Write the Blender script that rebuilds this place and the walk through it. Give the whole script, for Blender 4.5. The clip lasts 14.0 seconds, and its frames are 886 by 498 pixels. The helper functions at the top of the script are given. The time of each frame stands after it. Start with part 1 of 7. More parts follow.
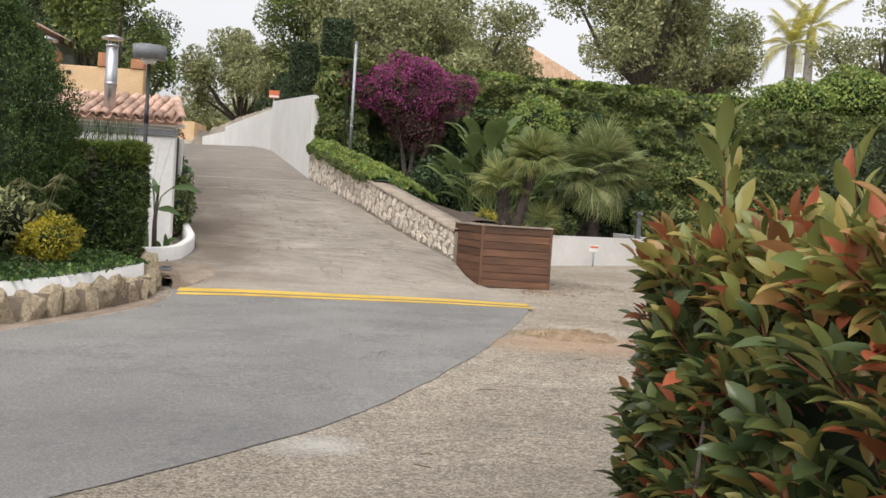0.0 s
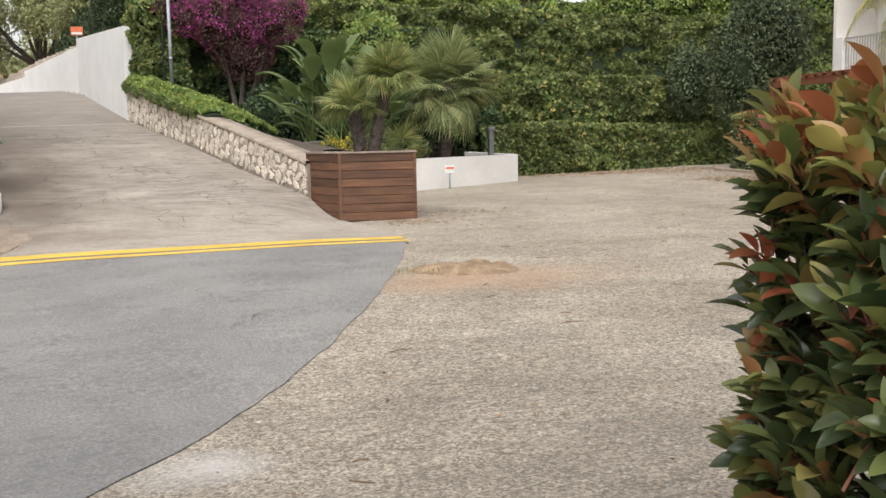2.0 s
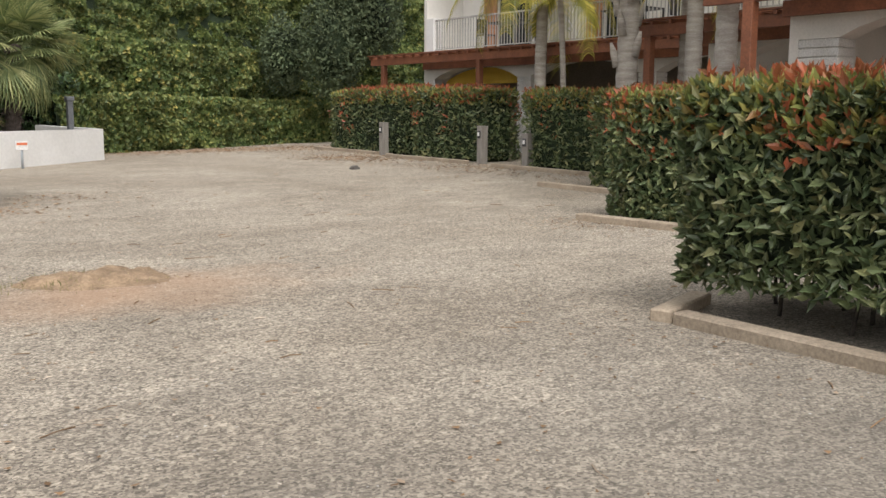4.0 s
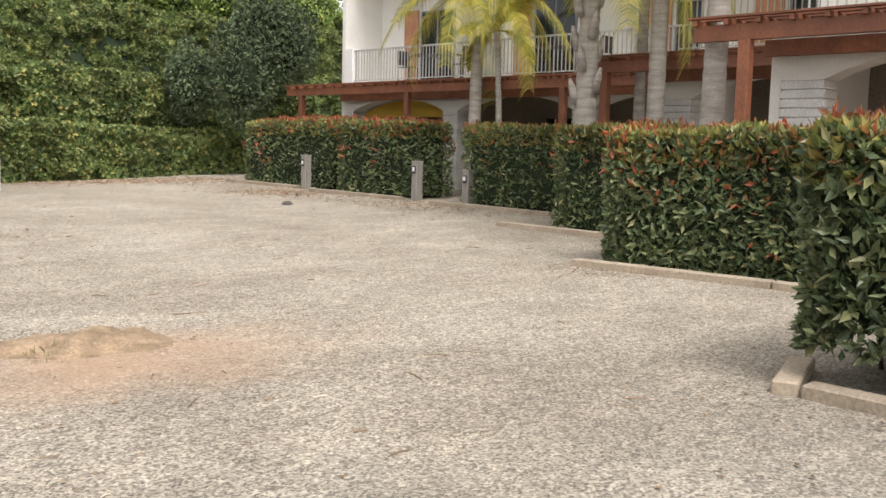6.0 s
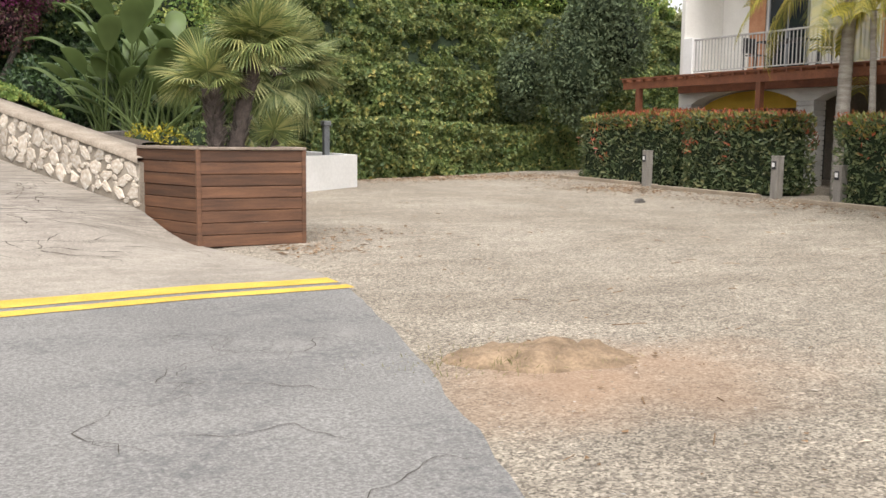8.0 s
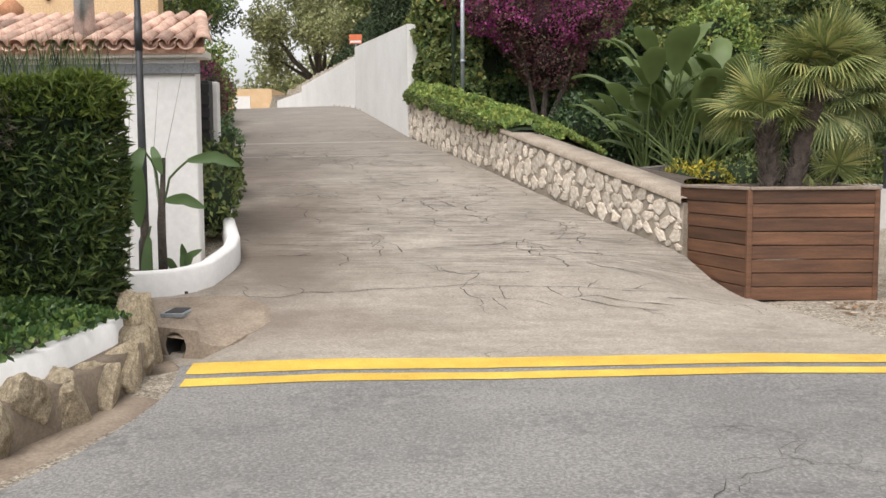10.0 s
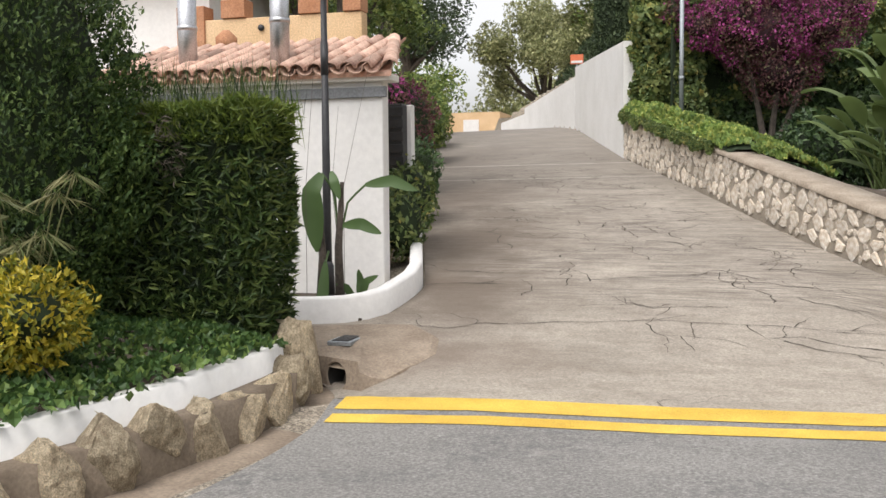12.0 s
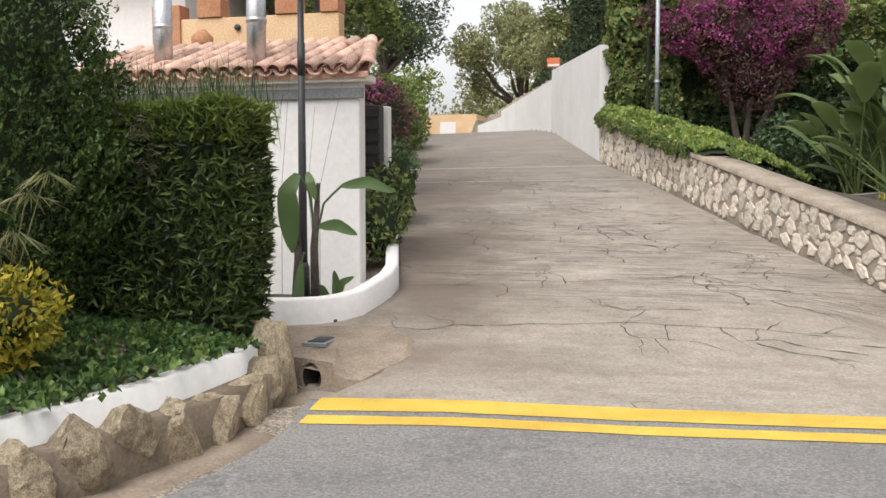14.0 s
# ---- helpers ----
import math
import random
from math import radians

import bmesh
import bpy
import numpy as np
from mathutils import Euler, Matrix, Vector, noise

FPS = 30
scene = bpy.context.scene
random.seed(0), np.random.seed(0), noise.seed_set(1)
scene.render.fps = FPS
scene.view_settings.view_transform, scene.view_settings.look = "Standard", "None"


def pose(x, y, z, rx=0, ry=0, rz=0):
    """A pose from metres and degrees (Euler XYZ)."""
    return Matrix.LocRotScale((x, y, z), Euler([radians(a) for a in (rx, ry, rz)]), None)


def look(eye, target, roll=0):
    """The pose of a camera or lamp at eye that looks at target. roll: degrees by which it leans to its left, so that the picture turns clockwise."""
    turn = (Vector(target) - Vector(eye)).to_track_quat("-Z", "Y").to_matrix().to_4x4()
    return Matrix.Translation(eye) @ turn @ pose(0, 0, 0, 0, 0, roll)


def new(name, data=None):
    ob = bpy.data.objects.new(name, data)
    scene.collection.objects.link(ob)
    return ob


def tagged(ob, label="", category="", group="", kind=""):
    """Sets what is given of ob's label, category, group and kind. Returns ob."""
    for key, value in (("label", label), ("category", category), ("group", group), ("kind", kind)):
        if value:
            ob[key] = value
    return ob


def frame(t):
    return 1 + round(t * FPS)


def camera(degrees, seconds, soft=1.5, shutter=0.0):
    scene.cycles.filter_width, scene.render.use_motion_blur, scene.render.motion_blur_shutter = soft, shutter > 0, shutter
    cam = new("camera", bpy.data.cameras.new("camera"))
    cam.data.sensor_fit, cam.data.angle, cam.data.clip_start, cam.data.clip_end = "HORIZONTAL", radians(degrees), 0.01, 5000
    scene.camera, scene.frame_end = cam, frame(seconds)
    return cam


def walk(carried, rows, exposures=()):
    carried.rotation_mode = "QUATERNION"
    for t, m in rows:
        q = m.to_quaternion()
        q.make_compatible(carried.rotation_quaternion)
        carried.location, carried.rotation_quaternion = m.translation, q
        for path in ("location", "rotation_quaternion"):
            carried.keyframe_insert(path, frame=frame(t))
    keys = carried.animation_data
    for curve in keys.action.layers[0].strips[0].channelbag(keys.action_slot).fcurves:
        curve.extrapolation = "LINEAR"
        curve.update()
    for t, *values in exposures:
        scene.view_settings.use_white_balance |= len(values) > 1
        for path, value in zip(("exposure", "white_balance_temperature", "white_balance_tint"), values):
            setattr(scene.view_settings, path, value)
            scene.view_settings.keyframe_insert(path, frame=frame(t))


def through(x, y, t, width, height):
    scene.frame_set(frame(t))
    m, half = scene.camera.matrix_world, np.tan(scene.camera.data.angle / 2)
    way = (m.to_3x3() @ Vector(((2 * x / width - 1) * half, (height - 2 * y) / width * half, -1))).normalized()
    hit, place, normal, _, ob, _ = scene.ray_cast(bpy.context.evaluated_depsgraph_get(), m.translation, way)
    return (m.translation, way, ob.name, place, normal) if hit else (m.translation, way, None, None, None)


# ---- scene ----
cam = camera(49.5, 14.0)
PATH = [
    (0, (-1.851, -18.231, 1.396), (-1.73, -16.237, 1.308), 3.7),
    (0.5, (-1.836, -17.831, 1.382), (-1.779, -15.836, 1.246), 2.9),
    (1, (-1.913, -17.551, 1.352), (-1.767, -15.562, 1.211), 2.1),
    (1.5, (-2.058, -17.201, 1.349), (-1.812, -15.231, 1.11), -0.9),
    (2, (-2.121, -16.482, 1.298), (-1.662, -14.549, 1.071), -1.1),
    (2.5, (-2.202, -15.778, 1.278), (-1.543, -13.906, 1.04), -0.9),
    (3, (-2.174, -15.153, 1.255), (-1.37, -13.343, 0.973), -1.1),
    (3.5, (-2.112, -14.63, 1.241), (-1.04, -12.969, 0.939), -0.6),
    (3.7, (-2.128, -14.485, 1.247), (-0.976, -12.877, 0.951), -0.2),
    (6, (-2.455, -12.606, 1.273), (-1.018, -11.231, 1.064), 1.4),
    (6.5, (-2.637, -12.278, 1.257), (-1.277, -10.832, 1.014), 2.1),
    (7, (-2.806, -12.11, 1.295), (-1.568, -10.559, 1.047), 2.1),
    (7.5, (-2.841, -11.604, 1.257), (-1.706, -9.973, 1.025), 1.7),
    (8, (-2.953, -11.326, 1.256), (-1.992, -9.587, 1.026), 0.7),
    (8.5, (-3.057, -11.122, 1.335), (-2.357, -9.264, 1.099), 0.3),
    (9, (-3.093, -10.776, 1.353), (-2.658, -8.835, 1.146), 0.0),
    (9.2, (-3.089, -10.653, 1.373), (-2.763, -8.69, 1.169), -0.2),
    (11.3, (-2.449, -9.557, 1.377), (-2.918, -7.618, 1.235), 0.2),
    (11.5, (-2.447, -9.54, 1.384), (-2.947, -7.609, 1.244), 0.1),
    (12, (-2.437, -9.468, 1.394), (-2.978, -7.547, 1.265), -0.5),
    (12.5, (-2.426, -9.49, 1.404), (-2.972, -7.569, 1.282), -0.7),
    (13, (-2.417, -9.499, 1.398), (-2.954, -7.576, 1.278), -0.6),
    (13.5, (-2.421, -9.493, 1.397), (-2.939, -7.565, 1.272), -0.3),
    (14, (-2.436, -9.469, 1.39), (-2.929, -7.535, 1.265), -0.1),
]
EXPOSURE = [(t, v, 6550, 12) for t, v in ((0, 0.04), (1.5, 0.2), (2.5, 0.26), (3, 0.22), (3.7, 0.16), (6, 0.56), (7.5, 0.64), (8, 0.48), (8.5, 0.36), (9.2, 0.2), (11.3, 0.18), (14, 0.18))]
walk(cam, [(t, look(e, g, r)) for t, e, g, r in PATH], EXPOSURE)
# ---- light ----
SUN_EL, SUN_AZ = 58, 200
world = bpy.data.worlds.new("overcast_sky")
scene.world = world
world.use_nodes = True
wn = world.node_tree
sky = wn.nodes.new("ShaderNodeTexSky")
sky.sky_type, sky.sun_disc = "NISHITA", False
sky.sun_elevation, sky.sun_rotation = radians(SUN_EL), radians(SUN_AZ)
sky.dust_density, sky.air_density = 4.0, 1.0
cloud = wn.nodes.new("ShaderNodeHueSaturation")
cloud.inputs["Saturation"].default_value = 0.12
wn.links.new(sky.outputs[0], cloud.inputs["Color"])
wn.links.new(cloud.outputs[0], wn.nodes["Background"].inputs["Color"])
wn.nodes["Background"].inputs["Strength"].default_value = 0.235
sun = new("sun", bpy.data.lights.new("sun", "SUN"))
sun.data.energy, sun.data.angle, sun.data.color = 0.55, radians(25), (1.0, 0.96, 0.9)
_a = radians(SUN_AZ)
sun.matrix_world = look((0, 0, 30), (-math.sin(_a) * 10, -math.cos(_a) * 10, 30 - 10 * math.tan(radians(SUN_EL))))

# ---- materials ----
def nodes_of(name):
    m = bpy.data.materials.new(name)
    m.use_nodes = True
    t = m.node_tree
    return m, t, t.nodes, t.links, t.nodes["Principled BSDF"]


def noise_ramp(t, scale, stops, detail=6, coord="Object", rough=0.6, stretch=None, distort=0.0):
    n, l = t.nodes, t.links
    tc = n.new("ShaderNodeTexCoord")
    src = tc.outputs[coord]
    if stretch:
        mp = n.new("ShaderNodeMapping")
        mp.inputs["Scale"].default_value = stretch
        l.new(src, mp.inputs["Vector"])
        src = mp.outputs[0]
    tx = n.new("ShaderNodeTexNoise")
    tx.inputs["Scale"].default_value, tx.inputs["Detail"].default_value = scale, detail
    tx.inputs["Roughness"].default_value, tx.inputs["Distortion"].default_value = rough, distort
    l.new(src, tx.inputs["Vector"])
    r = n.new("ShaderNodeValToRGB")
    e = r.color_ramp.elements
    while len(e) < len(stops):
        e.new(0.5)
    for q, (p, c) in zip(e, stops):
        q.position, q.color = p, (c if len(c) == 4 else (*c, 1))
    l.new(tx.outputs["Fac"], r.inputs[0])
    return r.outputs[0], tx.outputs["Fac"]


def mix(t, a, b, fac=0.5, mode="MIX"):
    m = t.nodes.new("ShaderNodeMix")
    m.data_type, m.blend_type = "RGBA", mode
    for i, v in ((0, fac), (6, a), (7, b)):
        if hasattr(v, "is_linked"):
            t.links.new(v, m.inputs[i])
        else:
            m.inputs[i].default_value = v if i == 0 else (*v, 1)
    return m.outputs[2]


def bump(t, b, h, strength, dist=0.01):
    k = t.nodes.new("ShaderNodeBump")
    k.inputs["Strength"].default_value, k.inputs["Distance"].default_value = strength, dist
    t.links.new(h, k.inputs["Height"])
    if b.inputs["Normal"].is_linked:
        t.links.new(b.inputs["Normal"].links[0].from_socket, k.inputs["Normal"])
    t.links.new(k.outputs[0], b.inputs["Normal"])


def grey(v):
    return (v, v, v)


def surface(name, dark, light, scale=3, fine=60, rough=0.8, relief=0.3, metal=0.0, vary=0.0, stretch=None, dist=0.01, grain=(0.72, 1.15)):
    """A weathered surface: broad stains, fine grain, relief; vary changes it from piece to piece."""
    m, t, n, l, b = nodes_of(name)
    col, f1 = noise_ramp(t, scale, [(0.3, dark), (0.7, light)], stretch=stretch)
    g, f2 = noise_ramp(t, fine, [(0.3, grey(grain[0])), (0.7, grey(grain[1]))], detail=4, stretch=stretch)
    col = mix(t, col, g, 1.0, "MULTIPLY")
    if vary:
        oi = n.new("ShaderNodeObjectInfo")
        r = n.new("ShaderNodeValToRGB")
        r.color_ramp.elements[0].color, r.color_ramp.elements[1].color = (*grey(1 - vary), 1), (*grey(1 + vary), 1)
        l.new(oi.outputs["Random"], r.inputs[0])
        col = mix(t, col, r.outputs[0], 1.0, "MULTIPLY")
    l.new(col, b.inputs["Base Color"])
    b.inputs["Roughness"].default_value, b.inputs["Metallic"].default_value = rough, metal
    bump(t, b, f2, relief, dist)
    return m


def foliage(name, stops, rough=0.45, through=0.25, patch=None):
    """Leaves: each leaf takes its own colour, with patches of sunnier growth."""
    m, t, n, l, b = nodes_of(name)
    ge = n.new("ShaderNodeNewGeometry")
    r = n.new("ShaderNodeValToRGB")
    e = r.color_ramp.elements
    while len(e) < len(stops):
        e.new(0.5)
    for q, (p, c) in zip(e, stops):
        q.position, q.color = p, (*c, 1)
    l.new(ge.outputs["Random Per Island"], r.inputs[0])
    g, _ = noise_ramp(t, 0.9, [(0.35, grey(0.7)), (0.65, grey(1.25))], detail=3)
    col = mix(t, r.outputs[0], g, 1.0, "MULTIPLY")
    if patch:
        pc, pf = noise_ramp(t, patch[1], [(patch[2], grey(0)), (patch[2] + 0.12, grey(1))], detail=3)
        col = mix(t, col, patch[0], pc)
    l.new(col, b.inputs["Base Color"])
    b.inputs["Roughness"].default_value = rough
    b.inputs["Specular IOR Level"].default_value = 0.35
    tr = n.new("ShaderNodeBsdfTranslucent")
    l.new(col, tr.inputs["Color"])
    ms = n.new("ShaderNodeMixShader")
    ms.inputs[0].default_value = through
    l.new(b.outputs[0], ms.inputs[1])
    l.new(tr.outputs[0], ms.inputs[2])
    l.new(ms.outputs[0], n["Material Output"].inputs["Surface"])
    return m


def spots(t, stops, centre, size, wobble=0.6):
    """A patch with a ragged rim round centre: 1 inside, 0 outside."""
    n, l = t.nodes, t.links
    tc = n.new("ShaderNodeTexCoord")
    mp = n.new("ShaderNodeMapping")
    mp.vector_type = "TEXTURE"
    mp.inputs["Location"].default_value = (*centre, 0)
    mp.inputs["Scale"].default_value = (*size, 10)
    l.new(tc.outputs["Object"], mp.inputs["Vector"])
    tx = n.new("ShaderNodeTexNoise")
    tx.inputs["Scale"].default_value, tx.inputs["Detail"].default_value = 1.7, 7
    l.new(tc.outputs["Object"], tx.inputs["Vector"])
    ln = n.new("ShaderNodeVectorMath")
    ln.operation = "LENGTH"
    l.new(mp.outputs[0], ln.inputs[0])
    ad = n.new("ShaderNodeMath")
    ad.operation = "MULTIPLY_ADD"
    ad.inputs[1].default_value = wobble * 2
    l.new(tx.outputs["Fac"], ad.inputs[0])
    l.new(ln.outputs["Value"], ad.inputs[2])
    r = n.new("ShaderNodeValToRGB")
    r.color_ramp.elements[0].position, r.color_ramp.elements[0].color = stops[0] / 2, (1, 1, 1, 1)
    r.color_ramp.elements[1].position, r.color_ramp.elements[1].color = stops[1] / 2, (0, 0, 0, 1)
    hf = n.new("ShaderNodeMath")
    hf.operation = "MULTIPLY"
    hf.inputs[1].default_value = 0.5
    l.new(ad.outputs[0], hf.inputs[0])
    l.new(hf.outputs[0], r.inputs[0])
    return r.outputs[0]


def gravel_material():
    m, t, n, l, b = nodes_of("gravel")
    big, _ = noise_ramp(t, 0.35, [(0.3, (0.285, 0.242, 0.188)), (0.7, (0.41, 0.363, 0.297))], detail=5)
    mid, _ = noise_ramp(t, 1.6, [(0.3, grey(0.74)), (0.7, grey(1.14))], detail=8, rough=0.75, stretch=(0.7, 1.3, 1))
    col = mix(t, big, mid, 1.0, "MULTIPLY")
    fine, ff = noise_ramp(t, 26, [(0.3, grey(0.64)), (0.7, grey(1.34))], detail=6, rough=0.85)
    col = mix(t, col, fine, 1.0, "MULTIPLY")
    tc = n.new("ShaderNodeTexCoord")
    for scale, lo, hi, k in ((75, (0.25, 0.24, 0.23), (1.75, 1.75, 1.72), 0.8), (34, (0.5, 0.48, 0.46), (1.45, 1.43, 1.4), 0.32)):
        vo = n.new("ShaderNodeTexVoronoi")
        vo.inputs["Scale"].default_value = scale
        l.new(tc.outputs["Object"], vo.inputs["Vector"])
        r = n.new("ShaderNodeValToRGB")
        for q, (p, c) in zip((r.color_ramp.elements[0], r.color_ramp.elements[1]), ((0.0, lo), (1.0, hi))):
            q.position, q.color = p, (*c, 1)
        sep = n.new("ShaderNodeSeparateColor")
        l.new(vo.outputs["Color"], sep.inputs[0])
        l.new(sep.outputs[0], r.inputs[0])
        col = mix(t, col, r.outputs[0], k, "MULTIPLY")
    zone, _ = noise_ramp(t, 0.5, [(0.38, grey(0.1)), (0.62, grey(1))], detail=5)
    for scale, st, lo, hi, c in ((11.0, (0.5, 1.5, 1), 0.52, 0.63, (0.11, 0.092, 0.073)), (4.0, (0.4, 1.7, 1), 0.56, 0.72, (0.17, 0.145, 0.115))):
        litter, _ = noise_ramp(t, scale, [(lo, grey(0)), (hi, grey(0.75))], detail=8, rough=0.8, stretch=st)
        col = mix(t, col, c, mix(t, litter, zone, 1.0, "MULTIPLY"))
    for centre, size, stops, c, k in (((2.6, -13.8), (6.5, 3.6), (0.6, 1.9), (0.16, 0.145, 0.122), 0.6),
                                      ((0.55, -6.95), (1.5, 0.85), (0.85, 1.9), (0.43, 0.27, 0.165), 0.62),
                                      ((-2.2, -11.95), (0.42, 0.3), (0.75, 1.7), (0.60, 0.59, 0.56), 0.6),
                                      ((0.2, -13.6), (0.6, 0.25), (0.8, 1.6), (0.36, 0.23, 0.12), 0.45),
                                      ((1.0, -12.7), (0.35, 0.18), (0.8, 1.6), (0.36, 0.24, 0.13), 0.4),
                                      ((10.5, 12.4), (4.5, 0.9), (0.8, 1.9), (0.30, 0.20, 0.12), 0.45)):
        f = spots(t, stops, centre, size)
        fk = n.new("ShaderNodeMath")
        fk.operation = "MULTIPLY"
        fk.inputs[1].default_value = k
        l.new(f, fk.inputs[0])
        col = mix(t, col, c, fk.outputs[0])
    l.new(col, b.inputs["Base Color"])
    b.inputs["Roughness"].default_value = 0.95
    _, fg = noise_ramp(t, 120, [(0, grey(0)), (1, grey(1))], detail=4, rough=0.8)
    bump(t, b, fg, 0.8, 0.010)
    bump(t, b, ff, 0.35, 0.012)
    return m


def asphalt_material():
    m, t, n, l, b = nodes_of("asphalt")
    big, _ = noise_ramp(t, 0.5, [(0.25, (0.168, 0.162, 0.152)), (0.75, (0.262, 0.252, 0.235))], detail=6)
    g, f = noise_ramp(t, 48, [(0.34, grey(0.5)), (0.5, grey(0.95)), (0.68, grey(1.75))], detail=5, rough=0.85)
    dust, _ = noise_ramp(t, 1.6, [(0.58, grey(0)), (0.75, grey(0.45))], detail=9, rough=0.7)
    col = mix(t, mix(t, big, g, 1.0, "MULTIPLY"), (0.36, 0.34, 0.31), dust)
    wear, _ = noise_ramp(t, 0.9, [(0.5, grey(0)), (0.6, grey(0.7))], detail=10, rough=0.7, stretch=(1, 1.6, 1))
    wear2, _ = noise_ramp(t, 14, [(0.45, grey(0)), (0.6, grey(1))], detail=6, rough=0.8)
    col = mix(t, col, (0.10, 0.10, 0.10), mix(t, wear, wear2, 1.0, "MULTIPLY"))
    worn = n.new("ShaderNodeMath")
    worn.operation = "MULTIPLY"
    worn.inputs[1].default_value = 0.5
    l.new(spots(t, (0.7, 1.9), (-5.0, -12.6), (4.5, 3.2)), worn.inputs[0])
    col = mix(t, col, (0.115, 0.113, 0.112), worn.outputs[0])
    l.new(col, b.inputs["Base Color"])
    b.inputs["Roughness"].default_value = 0.85
    bump(t, b, f, 0.5, 0.006)
    return m


def concrete_material():
    m, t, n, l, b = nodes_of("ramp_concrete")
    big, _ = noise_ramp(t, 0.45, [(0.25, (0.295, 0.26, 0.215)), (0.75, (0.44, 0.392, 0.328))], detail=7)
    band, fb = noise_ramp(t, 1.0, [(0.35, grey(0.66)), (0.65, grey(1.16))], detail=7, stretch=(0.5, 8.0, 1), distort=0.6)
    g, f = noise_ramp(t, 42, [(0.33, grey(0.62)), (0.67, grey(1.32))], detail=5, rough=0.8)
    col = mix(t, mix(t, big, band, 0.22, "MULTIPLY"), g, 1.0, "MULTIPLY")
    st, _ = noise_ramp(t, 1.1, [(0.46, grey(0)), (0.68, grey(0.6))], detail=10, rough=0.78, stretch=(0.7, 1.5, 1))
    col = mix(t, col, (0.17, 0.145, 0.115), st)
    # broom ridges across the slope, worn into dark broken streaks
    ridge, fr = noise_ramp(t, 1.0, [(0.46, grey(0)), (0.58, grey(0.8))], detail=6, rough=0.75, stretch=(1.6, 30, 1))
    where, _ = noise_ramp(t, 0.7, [(0.34, grey(0.1)), (0.54, grey(1))], detail=6)
    upper = n.new("ShaderNodeMapRange")
    sx = n.new("ShaderNodeSeparateXYZ")
    tc = n.new("ShaderNodeTexCoord")
    l.new(tc.outputs["Object"], sx.inputs[0])
    l.new(sx.outputs["Y"], upper.inputs["Value"])
    upper.inputs["From Min"].default_value, upper.inputs["From Max"].default_value = -0.2, 0.6
    where = mix(t, where, upper.outputs[0], 1.0, "MULTIPLY")
    col = mix(t, col, (0.14, 0.12, 0.10), mix(t, ridge, where, 1.0, "MULTIPLY"))
    mott, _ = noise_ramp(t, 5.0, [(0.48, grey(0)), (0.7, grey(0.5))], detail=9, rough=0.8)
    col = mix(t, col, (0.16, 0.13, 0.10), mott)
    for centre, size, c, k in (((-5.1, 0.2), (1.3, 1.9), (0.125, 0.095, 0.07), 0.8), ((-5.7, 3.4), (1.5, 2.8), (0.125, 0.095, 0.07), 0.8), ((-6.8, 7.8), (1.5, 3.6), (0.125, 0.095, 0.072), 0.75),
                               ((-4.8, -1.8), (1.3, 0.7), (0.16, 0.12, 0.09), 0.7), ((-8.4, 13.5), (1.8, 4.5), (0.14, 0.11, 0.09), 0.65), ((-5.8, 14.5), (4.6, 7.0), (0.20, 0.175, 0.15), 0.6), ((-9.5, 24), (7, 10), (0.19, 0.17, 0.155), 0.6)):
        sp = spots(t, (0.8, 1.8), centre, size)
        sm = n.new("ShaderNodeMath")
        sm.operation = "MULTIPLY"
        sm.inputs[1].default_value = k
        l.new(sp, sm.inputs[0])
        col = mix(t, col, c, sm.outputs[0])
    bump(t, b, fr, 0.3, 0.012)
    l.new(col, b.inputs["Base Color"])
    b.inputs["Roughness"].default_value = 0.9
    bump(t, b, f, 0.4, 0.005)
    bump(t, b, fb, 0.15, 0.01)
    return m


GRAVEL, ASPHALT, CONCRETE = gravel_material(), asphalt_material(), concrete_material()
YELLOW = surface("yellow_road_paint", (0.58, 0.36, 0.045), (0.80, 0.55, 0.09), 2.5, 90, 0.7, 0.3)
PLASTER = surface("white_plaster", (0.70, 0.69, 0.66), (0.80, 0.79, 0.77), 0.7, 14, 0.85, 0.25, dist=0.01, grain=(0.94, 1.04))
RENDER = surface("cream_render", (0.64, 0.62, 0.57), (0.76, 0.74, 0.69), 1.0, 30, 0.9, 0.3, grain=(0.92, 1.05))
WHITEBRICK = surface("white_painted_brick", (0.60, 0.59, 0.56), (0.74, 0.73, 0.70), 3, 40, 0.85, 0.4, vary=0.08)
PEACH = surface("peach_render", (0.60, 0.40, 0.22), (0.74, 0.53, 0.32), 1.0, 40, 0.9, 0.3)
PLANTER_WOOD = surface("stained_planter_board", (0.066, 0.031, 0.017), (0.18, 0.083, 0.041), 2.6, 45, 0.6, 0.45, vary=0.34, stretch=(0.5, 0.5, 6))
PERGOLA_WOOD = surface("red_brown_stained_timber", (0.15, 0.052, 0.026), (0.26, 0.095, 0.044), 2, 30, 0.6, 0.3, vary=0.15)
TIMBER = surface("weathered_kerb_timber", (0.27, 0.215, 0.155), (0.42, 0.345, 0.255), 2.5, 40, 0.9, 0.4, vary=0.15)
BOLLARD_WOOD = surface("grey_bollard_timber", (0.21, 0.19, 0.165), (0.33, 0.305, 0.27), 4, 60, 0.9, 0.4, stretch=(4, 4, 0.5))
STONE = surface("pale_wall_stone", (0.50, 0.39, 0.27), (0.80, 0.76, 0.69), 2.6, 30, 0.9, 0.5, vary=0.28)
MORTAR = surface("grey_mortar", (0.20, 0.165, 0.125), (0.33, 0.285, 0.225), 3, 50, 0.95, 0.5)
